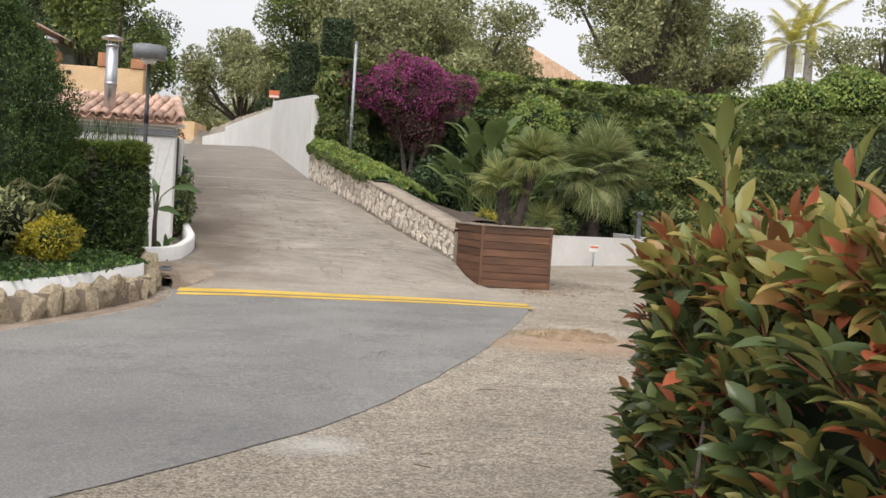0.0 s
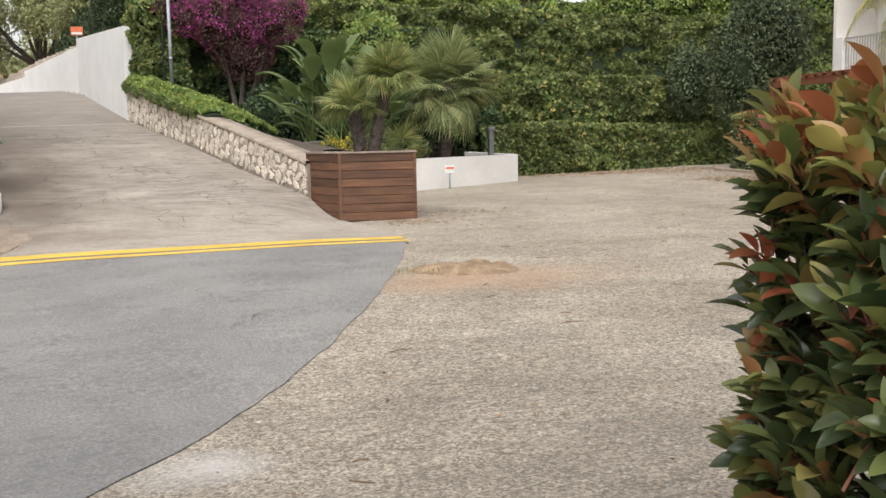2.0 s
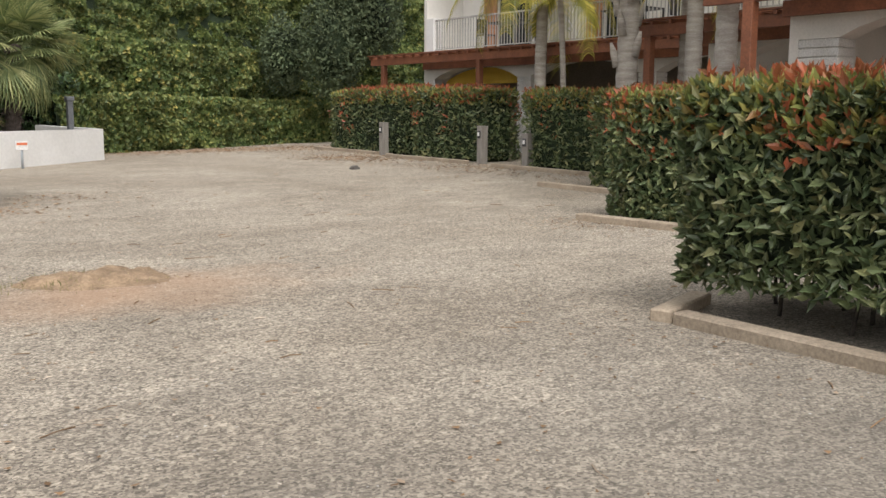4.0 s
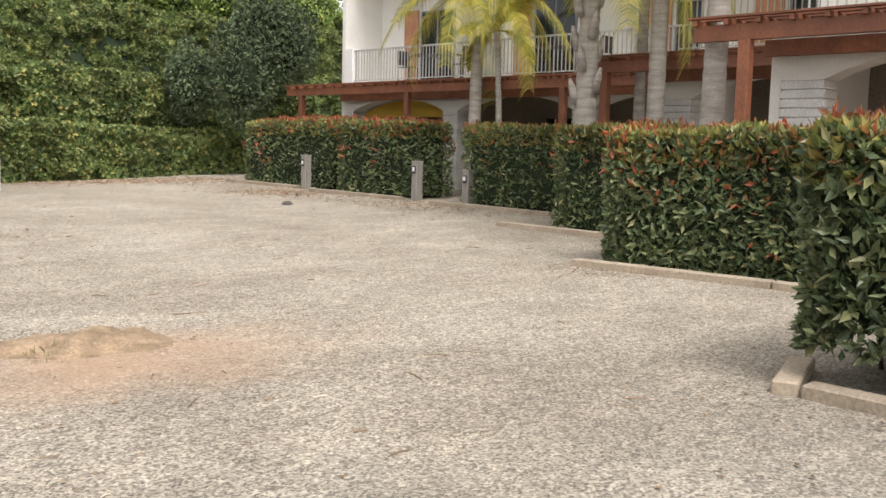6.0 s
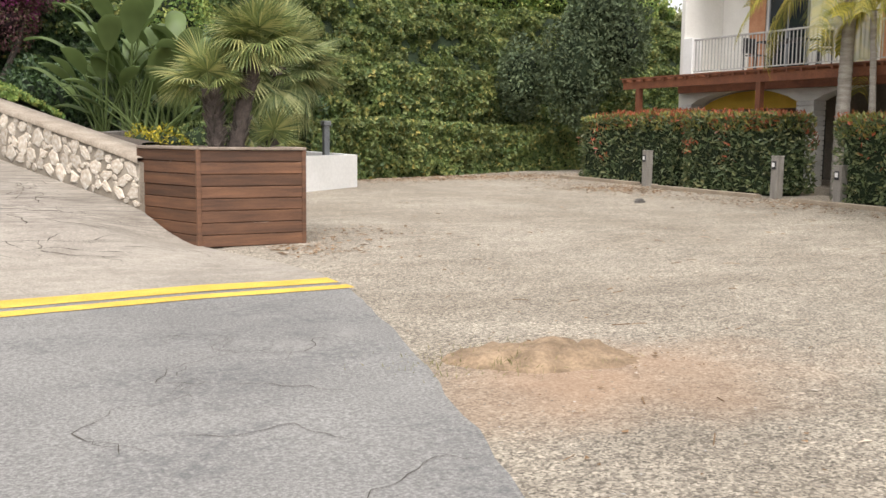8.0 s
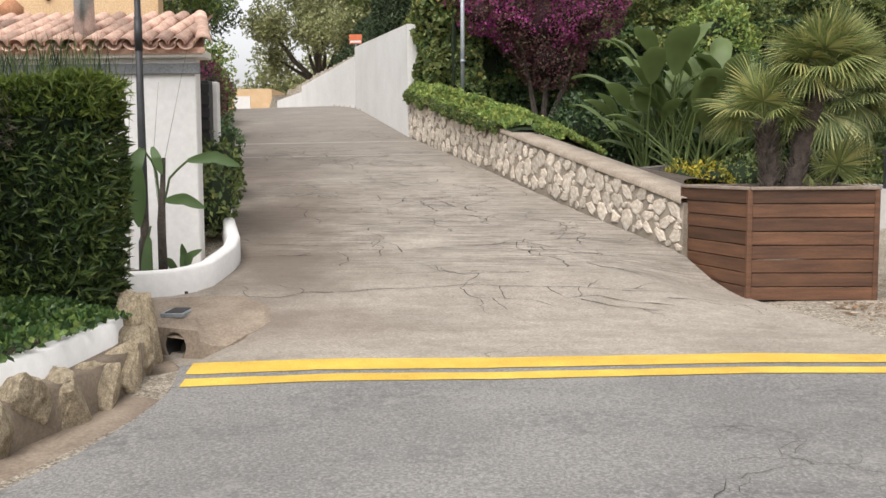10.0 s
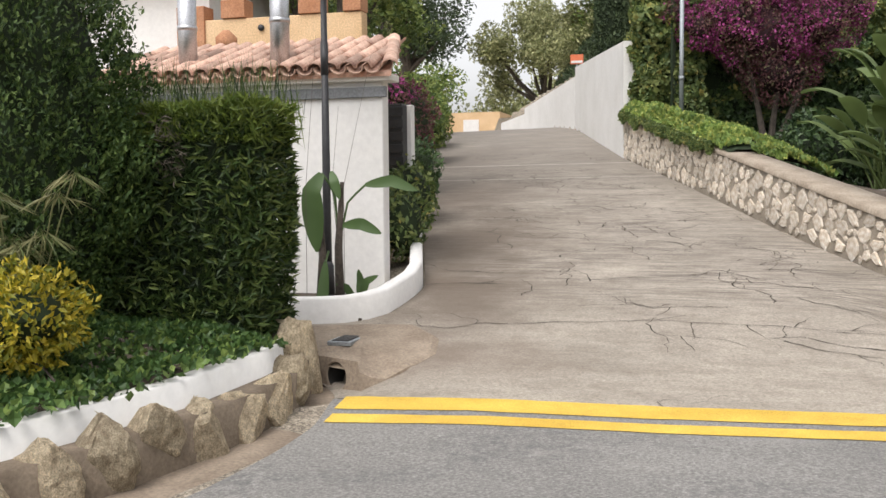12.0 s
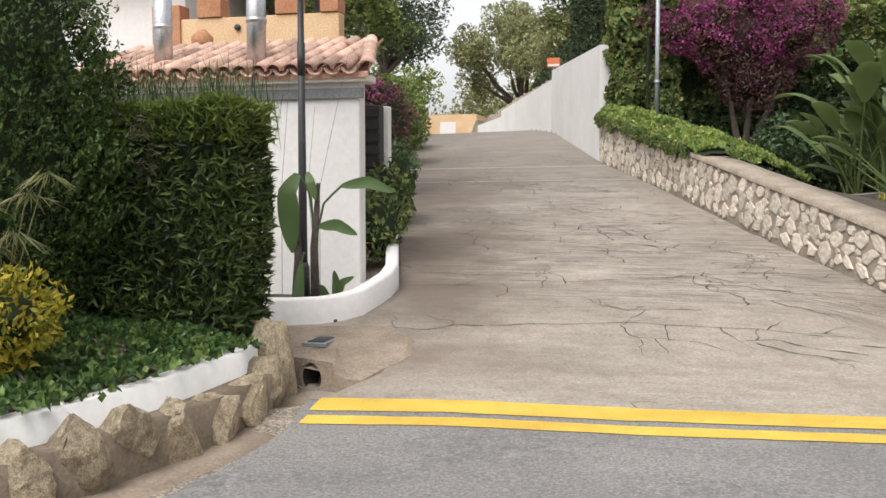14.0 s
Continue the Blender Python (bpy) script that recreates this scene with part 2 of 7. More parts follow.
CAPSTONE = surface("concrete_coping", (0.27, 0.215, 0.16), (0.43, 0.365, 0.29), 2.5, 30, 0.9, 0.6)
ROCK = surface("tan_boulder", (0.33, 0.25, 0.16), (0.80, 0.68, 0.48), 5, 26, 0.95, 1.0, vary=0.2, dist=0.04, grain=(0.55, 1.4))
BROWN_MORTAR = surface("brown_mortar", (0.15, 0.115, 0.08), (0.26, 0.205, 0.15), 4, 40, 0.95, 0.6, dist=0.02)
DARKSTONE = surface("dark_terrace_stone", (0.10, 0.09, 0.08), (0.22, 0.20, 0.18), 5, 40, 0.95, 0.6, vary=0.25)
SOIL = surface("garden_soil", (0.055, 0.042, 0.030), (0.13, 0.10, 0.075), 2, 30, 1.0, 0.8, dist=0.03)
DIRT = surface("loose_dirt", (0.17, 0.115, 0.07), (0.40, 0.285, 0.18), 6, 40, 1.0, 0.8, dist=0.02)
TILE = surface("terracotta_tile", (0.38, 0.20, 0.14), (0.64, 0.45, 0.35), 4, 30, 0.85, 0.4, vary=0.32)
CLAY = surface("clay_brick_panel", (0.38, 0.17, 0.085), (0.52, 0.27, 0.15), 3, 40, 0.9, 0.3)
STEEL = surface("stainless_flue", (0.50, 0.51, 0.53), (0.66, 0.67, 0.69), 2, 60, 0.38, 0.05, metal=1.0)
ZINC = surface("galvanised_steel", (0.30, 0.33, 0.35), (0.42, 0.45, 0.47), 5, 60, 0.55, 0.1, metal=0.6)
BLACK = surface("black_painted_metal", (0.018, 0.018, 0.02), (0.035, 0.035, 0.038), 5, 60, 0.5, 0.1)
DARKGREY = surface("grey_fascia", (0.16, 0.17, 0.18), (0.25, 0.26, 0.27), 3, 50, 0.7, 0.2)
# near-black colour standing in for the lack of light in hollows and rooms
CAVITY = surface("unlit_interior_black", (0.015, 0.014, 0.013), (0.04, 0.036, 0.03), 2, 20, 0.95, 0.2)
# darker than the render: the arcade's shade is put into this wall colour
ROOMWALL = surface("shade_darkened_back_wall", (0.20, 0.175, 0.14), (0.28, 0.25, 0.205), 1, 20, 0.9, 0.2)
AWNING = surface("yellow_awning_canvas", (0.62, 0.40, 0.05), (0.74, 0.50, 0.08), 2, 80, 0.8, 0.1)
SIGN_RED = surface("orange_red_sign_paint", (0.62, 0.14, 0.05), (0.72, 0.20, 0.08), 3, 50, 0.5, 0.05)
SIGN_WHITE = surface("white_sign_paint", (0.72, 0.70, 0.68), (0.80, 0.79, 0.77), 3, 50, 0.5, 0.05)
PAVER = surface("terracotta_paving", (0.26, 0.17, 0.13), (0.38, 0.27, 0.22), 2, 50, 0.9, 0.3)
PALM_BARK = surface("ringed_palm_bark", (0.27, 0.24, 0.205), (0.50, 0.46, 0.41), 2.5, 30, 0.95, 0.7, stretch=(1, 1, 5), dist=0.03)
DARK_BARK = surface("fibrous_dark_bark", (0.045, 0.034, 0.028), (0.16, 0.125, 0.105), 9, 50, 1.0, 0.9, dist=0.04)
BARK = surface("tree_bark", (0.05, 0.040, 0.032), (0.12, 0.10, 0.08), 6, 40, 1.0, 0.8, dist=0.03)
RUST = surface("rusty_drain_iron", (0.05, 0.05, 0.05), (0.11, 0.105, 0.10), 6, 70, 0.7, 0.4)
m_glass, _t, _n, _l, _b = nodes_of("dark_window_glass")
_b.inputs["Base Color"].default_value, _b.inputs["Roughness"].default_value = (0.02, 0.024, 0.028, 1), 0.05
GLASS = m_glass
RAIL_PAINT = surface("greyed_rail_paint", (0.36, 0.35, 0.33), (0.50, 0.49, 0.46), 3, 50, 0.6, 0.1)

PHOTINIA = foliage("photinia_leaf", [(0.0, (0.058, 0.085, 0.040)), (0.45, (0.115, 0.152, 0.066)), (0.8, (0.190, 0.222, 0.102)), (1.0, (0.285, 0.275, 0.125))], 0.34, 0.15)
PHOTINIA_TOP = foliage("photinia_young_leaf", [(0.0, (0.13, 0.17, 0.05)), (0.45, (0.25, 0.26, 0.075)), (0.72, (0.36, 0.29, 0.085)), (0.88, (0.36, 0.19, 0.07)), (1.0, (0.40, 0.11, 0.055))], 0.35, 0.3)
PHOTINIA_RED = foliage("photinia_red_leaf", [(0.0, (0.19, 0.085, 0.035)), (0.5, (0.31, 0.10, 0.045)), (1.0, (0.44, 0.12, 0.06))], 0.35, 0.3)
IVY = foliage("ivy_leaf", [(0.0, (0.052, 0.088, 0.029)), (0.55, (0.130, 0.182, 0.055)), (0.92, (0.240, 0.280, 0.091)), (1.0, (0.429, 0.364, 0.104))], 0.5, 0.2)
# lighter copy of IVY, with the light on clumps and tops in its colour
IVY_OUTER = foliage("lit_tone_ivy_leaf", [(0.0, (0.075, 0.115, 0.036)), (0.55, (0.165, 0.205, 0.066)), (0.9, (0.27, 0.29, 0.095)), (1.0, (0.44, 0.37, 0.11))], 0.5, 0.2)
IVY_LIGHT = foliage("young_ivy_leaf", [(0.0, (0.112, 0.193, 0.050)), (0.6, (0.239, 0.334, 0.085)), (1.0, (0.448, 0.470, 0.128))], 0.45, 0.25)
BANK_LEAF = foliage("bank_creeper_leaf", [(0.0, (0.045, 0.075, 0.024)), (0.6, (0.12, 0.165, 0.048)), (1.0, (0.25, 0.275, 0.08))], 0.5, 0.2)
DARK_LEAF = foliage("dark_shrub_leaf", [(0.0, (0.024, 0.050, 0.020)), (1.0, (0.079, 0.131, 0.044))], 0.45, 0.15)
BOUGAIN = foliage("bougainvillea_bract", [(0.0, (0.22, 0.04, 0.12)), (0.5, (0.38, 0.06, 0.22)), (1.0, (0.56, 0.12, 0.37))], 0.6, 0.3)
BOUG_TWIG = foliage("bougainvillea_dusky_leaf", [(0.0, (0.098, 0.042, 0.042)), (0.6, (0.169, 0.065, 0.075)), (1.0, (0.130, 0.143, 0.058))], 0.6, 0.2)
FANLEAF = foliage("fan_palm_blade", [(0.0, (0.120, 0.168, 0.058)), (0.6, (0.225, 0.262, 0.085)), (1.0, (0.47, 0.455, 0.17))], 0.5, 0.25)
FANLEAF_BLUE = foliage("grey_green_fan_blade", [(0.0, (0.120, 0.168, 0.072)), (0.6, (0.225, 0.265, 0.105)), (1.0, (0.44, 0.445, 0.20))], 0.5, 0.2)
STRELITZIA = foliage("broad_tropical_leaf", [(0.0, (0.085, 0.135, 0.045)), (0.6, (0.185, 0.245, 0.085)), (1.0, (0.36, 0.385, 0.14))], 0.45, 0.3)
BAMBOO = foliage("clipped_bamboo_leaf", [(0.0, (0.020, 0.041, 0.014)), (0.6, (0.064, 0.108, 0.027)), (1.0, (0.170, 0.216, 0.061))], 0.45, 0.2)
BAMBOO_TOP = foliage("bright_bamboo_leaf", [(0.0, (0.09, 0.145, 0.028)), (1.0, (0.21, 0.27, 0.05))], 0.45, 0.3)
DRYTWIG = foliage("dry_twig", [(0.0, (0.06, 0.05, 0.04)), (1.0, (0.15, 0.125, 0.10))], 0.9, 0.05)
CONIFER = foliage("conifer_scale_leaf", [(0.0, (0.022, 0.048, 0.013)), (0.6, (0.058, 0.105, 0.025)), (1.0, (0.135, 0.195, 0.05))], 0.55, 0.15)
CYPRESS = foliage("dark_cypress_leaf", [(0.0, (0.026, 0.047, 0.021)), (1.0, (0.078, 0.111, 0.047))], 0.6, 0.1)
OLIVE = foliage("olive_leaf", [(0.0, (0.15, 0.17, 0.08)), (0.6, (0.30, 0.315, 0.14)), (1.0, (0.48, 0.475, 0.25))], 0.55, 0.25)
BROADTREE = foliage("garden_tree_leaf", [(0.0, (0.07, 0.115, 0.034)), (0.6, (0.16, 0.225, 0.06)), (1.0, (0.32, 0.37, 0.10))], 0.5, 0.25)
FEATHER = foliage("yellow_green_palm_leaflet", [(0.0, (0.210, 0.231, 0.044)), (0.6, (0.433, 0.400, 0.069)), (1.0, (0.683, 0.562, 0.112))], 0.45, 0.35)
YELLOWBUSH = foliage("golden_euonymus_leaf", [(0.0, (0.12, 0.16, 0.025)), (0.5, (0.38, 0.33, 0.03)), (1.0, (0.60, 0.47, 0.05))], 0.45, 0.25)
GRASS = foliage("grass_blade", [(0.0, (0.12, 0.135, 0.045)), (0.6, (0.24, 0.21, 0.09)), (1.0, (0.36, 0.29, 0.15))], 0.7, 0.25)
CYPERUS = foliage("pale_sedge_blade", [(0.0, (0.12, 0.15, 0.05)), (1.0, (0.36, 0.34, 0.17))], 0.5, 0.3)
LITTER = foliage("dry_leaf_litter", [(0.0, (0.14, 0.085, 0.045)), (0.75, (0.29, 0.18, 0.095)), (1.0, (0.58, 0.51, 0.42))], 0.9, 0.05)

# near-black colour that paints the shade deep inside hedges, creepers and crowns
CORE = foliage("painted_shade_core", [(0.0, (0.010, 0.018, 0.007)), (1.0, (0.022, 0.036, 0.014))], 0.9, 0.0)

CHIPS = foliage("gravel_chip", [(0.0, (0.14, 0.122, 0.098)), (0.5, (0.21, 0.184, 0.147)), (0.9, (0.38, 0.35, 0.30)), (1.0, (0.60, 0.58, 0.54))], 0.95, 0.0)

# ---- building blocks ----
RNG = np.random.default_rng(7)


def thing(name, label, category, at=(0, 0, 0), group="", kind=""):
    ob = new(name)
    ob.empty_display_size = 0.1
    ob.location = at
    tagged(ob, label, category, group, kind)
    return ob


def mesh_of(name, verts, faces, material, smooth=False):
    me = bpy.data.meshes.new(name)
    me.from_pydata([tuple(v) for v in verts] if not isinstance(verts, np.ndarray) else verts.tolist(), [], faces if isinstance(faces, list) else faces.tolist())
    me.materials.append(material)
    if smooth:
        me.polygons.foreach_set("use_smooth", [True] * len(me.polygons))
    me.update()
    return me


def world_of(ob):
    m = ob.matrix_basis.copy()
    return m if ob.parent is None else world_of(ob.parent) @ ob.matrix_parent_inverse @ m


STUFF = {"leaves", "top_growth", "young_growth", "red_growth", "grass", "twig_mass", "blossom", "stub_mass", "stem_mass", "foliage", "crown", "roof_tiling", "shade_core"}


def attach(ob, parent):
    """Hang ob, built in world coordinates, under parent."""
    if parent is not None:
        ob.parent = parent
        ob.matrix_parent_inverse = world_of(parent).inverted()
    return ob


def part(name, bm, material, parent=None, label=""):
    """Link a bmesh, or (verts, faces), as one mesh object under a thing or a part."""
    if isinstance(bm, tuple):
        me = mesh_of(name, bm[0], bm[1], material, len(bm) > 2)
    else:
        me = bpy.data.meshes.new(name)
        bm.to_mesh(me)
        bm.free()
        me.materials.append(material)
    ob = attach(new(name, me), parent)
    if label:
        ob["label"] = label
    if name in STUFF:
        ob["kind"] = "stuff"
    return ob


def placed(name, me, m, parent, label=""):
    """A piece that shares the mesh me, at the world pose m."""
    ob = attach(new(name, me), parent)
    ob.matrix_basis = m
    if label:
        ob["label"] = label
    return ob


def box(x0, x1, y0, y1, z0, z1, bevel=0.0, rz=0.0, seg=1):
    """A block, its edges eased by bevel, turned by rz degrees about its middle."""
    bm = bmesh.new()
    bmesh.ops.create_cube(bm, size=1)
    bmesh.ops.scale(bm, vec=(x1 - x0, y1 - y0, z1 - z0), verts=bm.verts)
    if bevel:
        bmesh.ops.bevel(bm, geom=bm.edges[:], offset=bevel, segments=seg, affect="EDGES")
    bmesh.ops.transform(bm, matrix=pose((x0 + x1) / 2, (y0 + y1) / 2, (z0 + z1) / 2, 0, 0, rz), verts=bm.verts)
    return bm


def beam(a, b, w, h, bevel=0.004):
    """A squared beam from a to b."""
    a, b = Vector(a), Vector(b)
    d = b - a
    bm = bmesh.new()
    bmesh.ops.create_cube(bm, size=1)
    bmesh.ops.scale(bm, vec=(d.length, w, h), verts=bm.verts)
    if bevel:
        bmesh.ops.bevel(bm, geom=bm.edges[:], offset=bevel, segments=1, affect="EDGES")
    bmesh.ops.transform(bm, matrix=Matrix.Translation((a + b) / 2) @ d.to_track_quat("X", "Z").to_matrix().to_4x4(), verts=bm.verts)
    return bm


def tube(pts, radii, sides=8, cap=True):
    """A round limb along pts."""
    V, F = [], []
    pts = [Vector(p) for p in pts]
    for i, p in enumerate(pts):
        d = (pts[min(i + 1, len(pts) - 1)] - pts[max(i - 1, 0)]).normalized()
        u = d.cross(Vector((0.3, 1, 0.1))).normalized()
        v = d.cross(u)
        r = float(radii[i] if hasattr(radii, "__len__") else radii)
        for k in range(sides):
            a = 2 * math.pi * k / sides
            V.append(p + r * (math.cos(a) * u + math.sin(a) * v))
    for i in range(len(pts) - 1):
        for k in range(sides):
            F.append((i * sides + k, i * sides + (k + 1) % sides, (i + 1) * sides + (k + 1) % sides, (i + 1) * sides + k))
    if cap:
        F.append(tuple(range(sides - 1, -1, -1)))
        F.append(tuple(range((len(pts) - 1) * sides, len(pts) * sides)))
    return (V, F, True)


def joined(parts):
    V, F = [], []
    for p in parts:
        o = len(V)
        V += list(p[0])
        F += [tuple(i + o for i in f) for f in p[1]]
    return (V, F)


def unit(a):
    return a / np.maximum(np.linalg.norm(a, axis=1, keepdims=True), 1e-9)


def leaves(P, N, length, width, up=0.3, spread=0.8, fold=0.25, flat=0.5):
    """One small folded leaf at each of P, leaning out along N."""
    n = len(P)
    D = unit(N + RNG.normal(0, spread, (n, 3)) + np.array([0, 0, up]))
    Q = unit(N * flat + RNG.normal(0, 0.6, (n, 3)) + np.array([0, 0, 0.4]))
    S = unit(np.cross(D, Q))
    Q = np.cross(S, D)
    L = (length * RNG.uniform(0.65, 1.25, n))[:, None]
    W = L * width
    B = P - D * L * 0.4
    M = B + D * L * 0.5 - Q * W * fold
    V = np.stack([B, M + S * W * 0.5 + Q * W * fold, B + D * L - Q * L * 0.12, M - S * W * 0.5 + Q * W * fold, M], 1).reshape(-1, 3)
    o = (np.arange(n) * 5)[:, None]
    F = np.concatenate([o + np.array([0, 4, 1]), o + np.array([1, 4, 2]), o + np.array([2, 4, 3]), o + np.array([3, 4, 0])], 0)
    return V, F


def flakes(P, N, length, width, up=0.2, spread=0.9):
    """Flat four-cornered leaves, for foliage farther off."""
    n = len(P)
    D = unit(N * 0.6 + RNG.normal(0, spread, (n, 3)) + np.array([0, 0, up]))
    S = unit(np.cross(D, unit(N + RNG.normal(0, 0.5, (n, 3)))))
    Q = np.cross(S, D)
    L = (length * RNG.uniform(0.6, 1.3, n))[:, None]
    W = L * width * 0.5
    V = np.stack([P - D * L * 0.5, P + S * W + Q * W * 0.4, P + D * L * 0.5, P - S * W + Q * W * 0.4], 1).reshape(-1, 3)
    o = (np.arange(n) * 4)[:, None]
    return V, np.concatenate([o + np.array([0, 1, 2]), o + np.array([0, 2, 3])], 0)


def box_skin(n, lo, hi, rounding=0.12, depth=0.1, sides="xXyYZ"):
    """n points and outward normals over the faces of a clipped hedge."""
    lo, hi = np.array(lo, float), np.array(hi, float)
    d = hi - lo
    area = {"x": d[1] * d[2], "X": d[1] * d[2], "y": d[0] * d[2], "Y": d[0] * d[2], "Z": d[0] * d[1]}
    tot = sum(area[s] for s in sides)
    P, N = [], []
    for s in sides:
        k = max(1, int(n * area[s] / tot))
        p = lo + RNG.random((k, 3)) * d
        nn = np.zeros((k, 3))
        ax = "xyz".index(s.lower())
        high = s.isupper()
        p[:, ax] = (hi if high else lo)[ax]
        nn[:, ax] = 1 if high else -1
        P.append(p)
        N.append(nn)
    P, N = np.concatenate(P), np.concatenate(N)
    c = (lo + hi) / 2
    h = np.maximum(d / 2 - rounding, 0.01)
    q = np.clip(P - c, -h, h)
    away = P - c - q
    ln = np.linalg.norm(away, axis=1, keepdims=True)
    P = np.where(ln > rounding, c + q + away / np.maximum(ln, 1e-6) * rounding, P)
    N = unit(N + away / rounding * 0.8)
    wob = np.array([noise.noise(Vector(p * 1.3)) for p in P])
    return P - N * (RNG.random(len(P)) ** 1.5 * depth)[:, None] + N * (wob * 0.09)[:, None], N


def lobe_skin(n, lobes, shell=0.35):
    """n points and normals over a crown made of ellipsoid lobes (x, y, z, rx, ry, rz)."""
    lobes = np.array(lobes, float)
    w = lobes[:, 3] * lobes[:, 4] + lobes[:, 4] * lobes[:, 5] + lobes[:, 3] * lobes[:, 5]
    k = RNG.choice(len(lobes), n, p=w / w.sum())
    d = unit(RNG.normal(0, 1, (n, 3)))
    r = 1 - RNG.random(n) ** 2 * shell
    wob = np.array([noise.noise(Vector(v)) for v in (d * 2.2 + k[:, None] * 3.1)])
    r = r * (1 + 0.28 * wob)
    P = lobes[k, :3] + d * lobes[k, 3:] * r[:, None]
    return P, unit(d / lobes[k, 3:])


def blob(lobes, shrink=0.8, sub=2):
    """A shrunken solid copy of a crown, to carry its painted inner shade."""
    bm = bmesh.new()
    for x, y, z, a, b, c in lobes:
        g = bmesh.ops.create_icosphere(bm, subdivisions=sub, radius=1)["verts"]
        for v in g:
            k = shrink * (1 + 0.2 * noise.noise(v.co * 2 + Vector((x, y, z))))
            v.co = Vector((x + v.co.x * a * k, y + v.co.y * b * k, z + v.co.z * c * k))
    return bm


def grid_mesh(rows, ny=None):
    """A sheet through a table of points."""
    h, w = len(rows), len(rows[0])
    V = [p for r in rows for p in r]
    F = [(i * w + j, i * w + j + 1, (i + 1) * w + j + 1, (i + 1) * w + j) for i in range(h - 1) for j in range(w - 1)]
    return (V, F, True)


def resample(pts, n):
    p = np.array(pts, float)
    s = np.r_[0, np.cumsum(np.linalg.norm(np.diff(p, axis=0), axis=1))]
    q = np.linspace(0, s[-1], n)
    return np.stack([np.interp(q, s, p[:, k]) for k in range(p.shape[1])], 1)


def softplus(v, w=0.6):
    return w * math.log1p(math.exp(min(v / w, 50)))


def ramp_right(y):
    if y > 24:
        return -7.1 - 0.386 * (y - 24)
    return -0.3 - 0.302 * y if y < 13.6 else -4.5 - 0.25 * (y - 13.6)


def ramp_left(y):
    return -5.45 - 0.296 * (y - 0.4) if y > 0.4 else -5.35


def ramp_z(x, y):
    s = -0.285 * (x + 0.5) + 0.958 * y
    ease = 1.0
    if y < 1.25:
        # the slab's flared edge runs down level with the gravel before the planter
        edge = 0.5 - 0.16 * max(y + 3, 0) - 0.06 * max(y + 0.6, 0)
        k = min(max((edge - x) / 1.3, 0), 1)
        w = min((1.25 - y) / 1.25, 1)
        ease = 1 - 0.9 * (1 - k * k * (3 - 2 * k)) * w * w * (3 - 2 * w)
    d = math.hypot(x + 5.42, y + 2.42)
    ease *= min(1.0, 0.05 + max(0.0, d - 0.32) / 0.34)   # the gutter's dip before the pipe mouth
    return ease * 0.131 * softplus(s + 2.0) - 0.075 * softplus(s - 27, 2) - 0.05 * softplus(s - 33, 2)


def lot_z(x, y):
    y = min(y, 22)
    x = min(max(x, -14), 22)
    return -0.09 + 0.011 * x + 0.008 * max(y, -30) - 0.03 * softplus(-x - 2.5)


def road_z(x, y):
    return lot_z(x, y) + ramp_z(x, y)


def ground_z(x, y):
    """The lay of the land: a level yard, the ramp climbing out of it, banks behind."""
    z = lot_z(x, y)
    if y < -3.5:
        return z
    e = ramp_right(y) + 0.25
    k = min(max((e + 0.25 - x) / 0.25, 0), 1)
    left = ramp_left(y) - 0.35
    if x < left:
        k *= min(max((x - left + 1.4) / 1.4, min(max((y - 7) / 6, 0), 1)), 1)
    bank = min(max((y - 18.5) / 4, 0), 1) * 5.6 * (1 - k)
    return z + ramp_z(x, y) * k + bank - (0.03 if k > 0 else 0)

# ---- ground ----
def spread_axis(lo, hi, step, far):
    inner = list(np.arange(lo, hi + 1e-6, step))
    out, d, s = [], 0, step
    while d < far:
        s *= 1.5
        d += s
        out.append(d)
    return [lo - v for v in reversed(out)] + inner + [hi + v for v in out]


GX, GY = spread_axis(-14, 22, 0.3, 1800), spread_axis(-22, 34, 0.3, 1800)
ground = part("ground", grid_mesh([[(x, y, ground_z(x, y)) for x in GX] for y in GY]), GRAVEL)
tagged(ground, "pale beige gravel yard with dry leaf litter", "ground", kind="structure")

ROAD_R = resample([(0.55, -2.95), (0.44, -3.5), (-0.12, -5.77), (-0.62, -7.5), (-1.02, -8.7), (-1.55, -10.1), (-1.95, -10.95), (-2.3, -11.6),
                   (-2.7, -12.1), (-3.05, -12.6), (-3.4, -13.0), (-4.6, -14.2), (-6.2, -15.3), (-10, -17)], 90)
ROAD_L = resample([(-5.12, -2.95), (-5.0, -3.6), (-5.02, -4.2), (-5.12, -4.9), (-5.35, -5.7), (-5.75, -6.6), (-6.5, -8.0), (-8, -10), (-10, -12)], 90)
rows = []
for i, (a, b) in enumerate(zip(ROAD_R, ROAD_L)):
    rag = 0.05 * noise.noise(Vector((a[1] * 2.3, 1.7, 0))) + 0.03 * noise.noise(Vector((a[1] * 9, 4, 0)))
    a = a + np.array([rag, 0])
    rows.append([(*(a + (b - a) * k), lot_z(*(a + (b - a) * k)) + 0.007 + ramp_z(*(a + (b - a) * k))) for k in np.linspace(0, 1, 22)])
road = part("road", grid_mesh(rows), ASPHALT)
tagged(road, "grey worn asphalt lane with a ragged gravel edge", "road", kind="structure")

# the concrete ramp: cast in bays, with grooves across it
RAMP_R = resample([(0.5, -2.92), (0.56, -2.4), (0.42, -1.5), (0.15, -0.55), (0.02, 0.05), (-0.27, 0.62), (ramp_right(4), 4), (ramp_right(9), 9), (ramp_right(13.6), 13.6),
                   (ramp_right(24), 24), (ramp_right(34), 34), (ramp_right(60), 60)], 260)
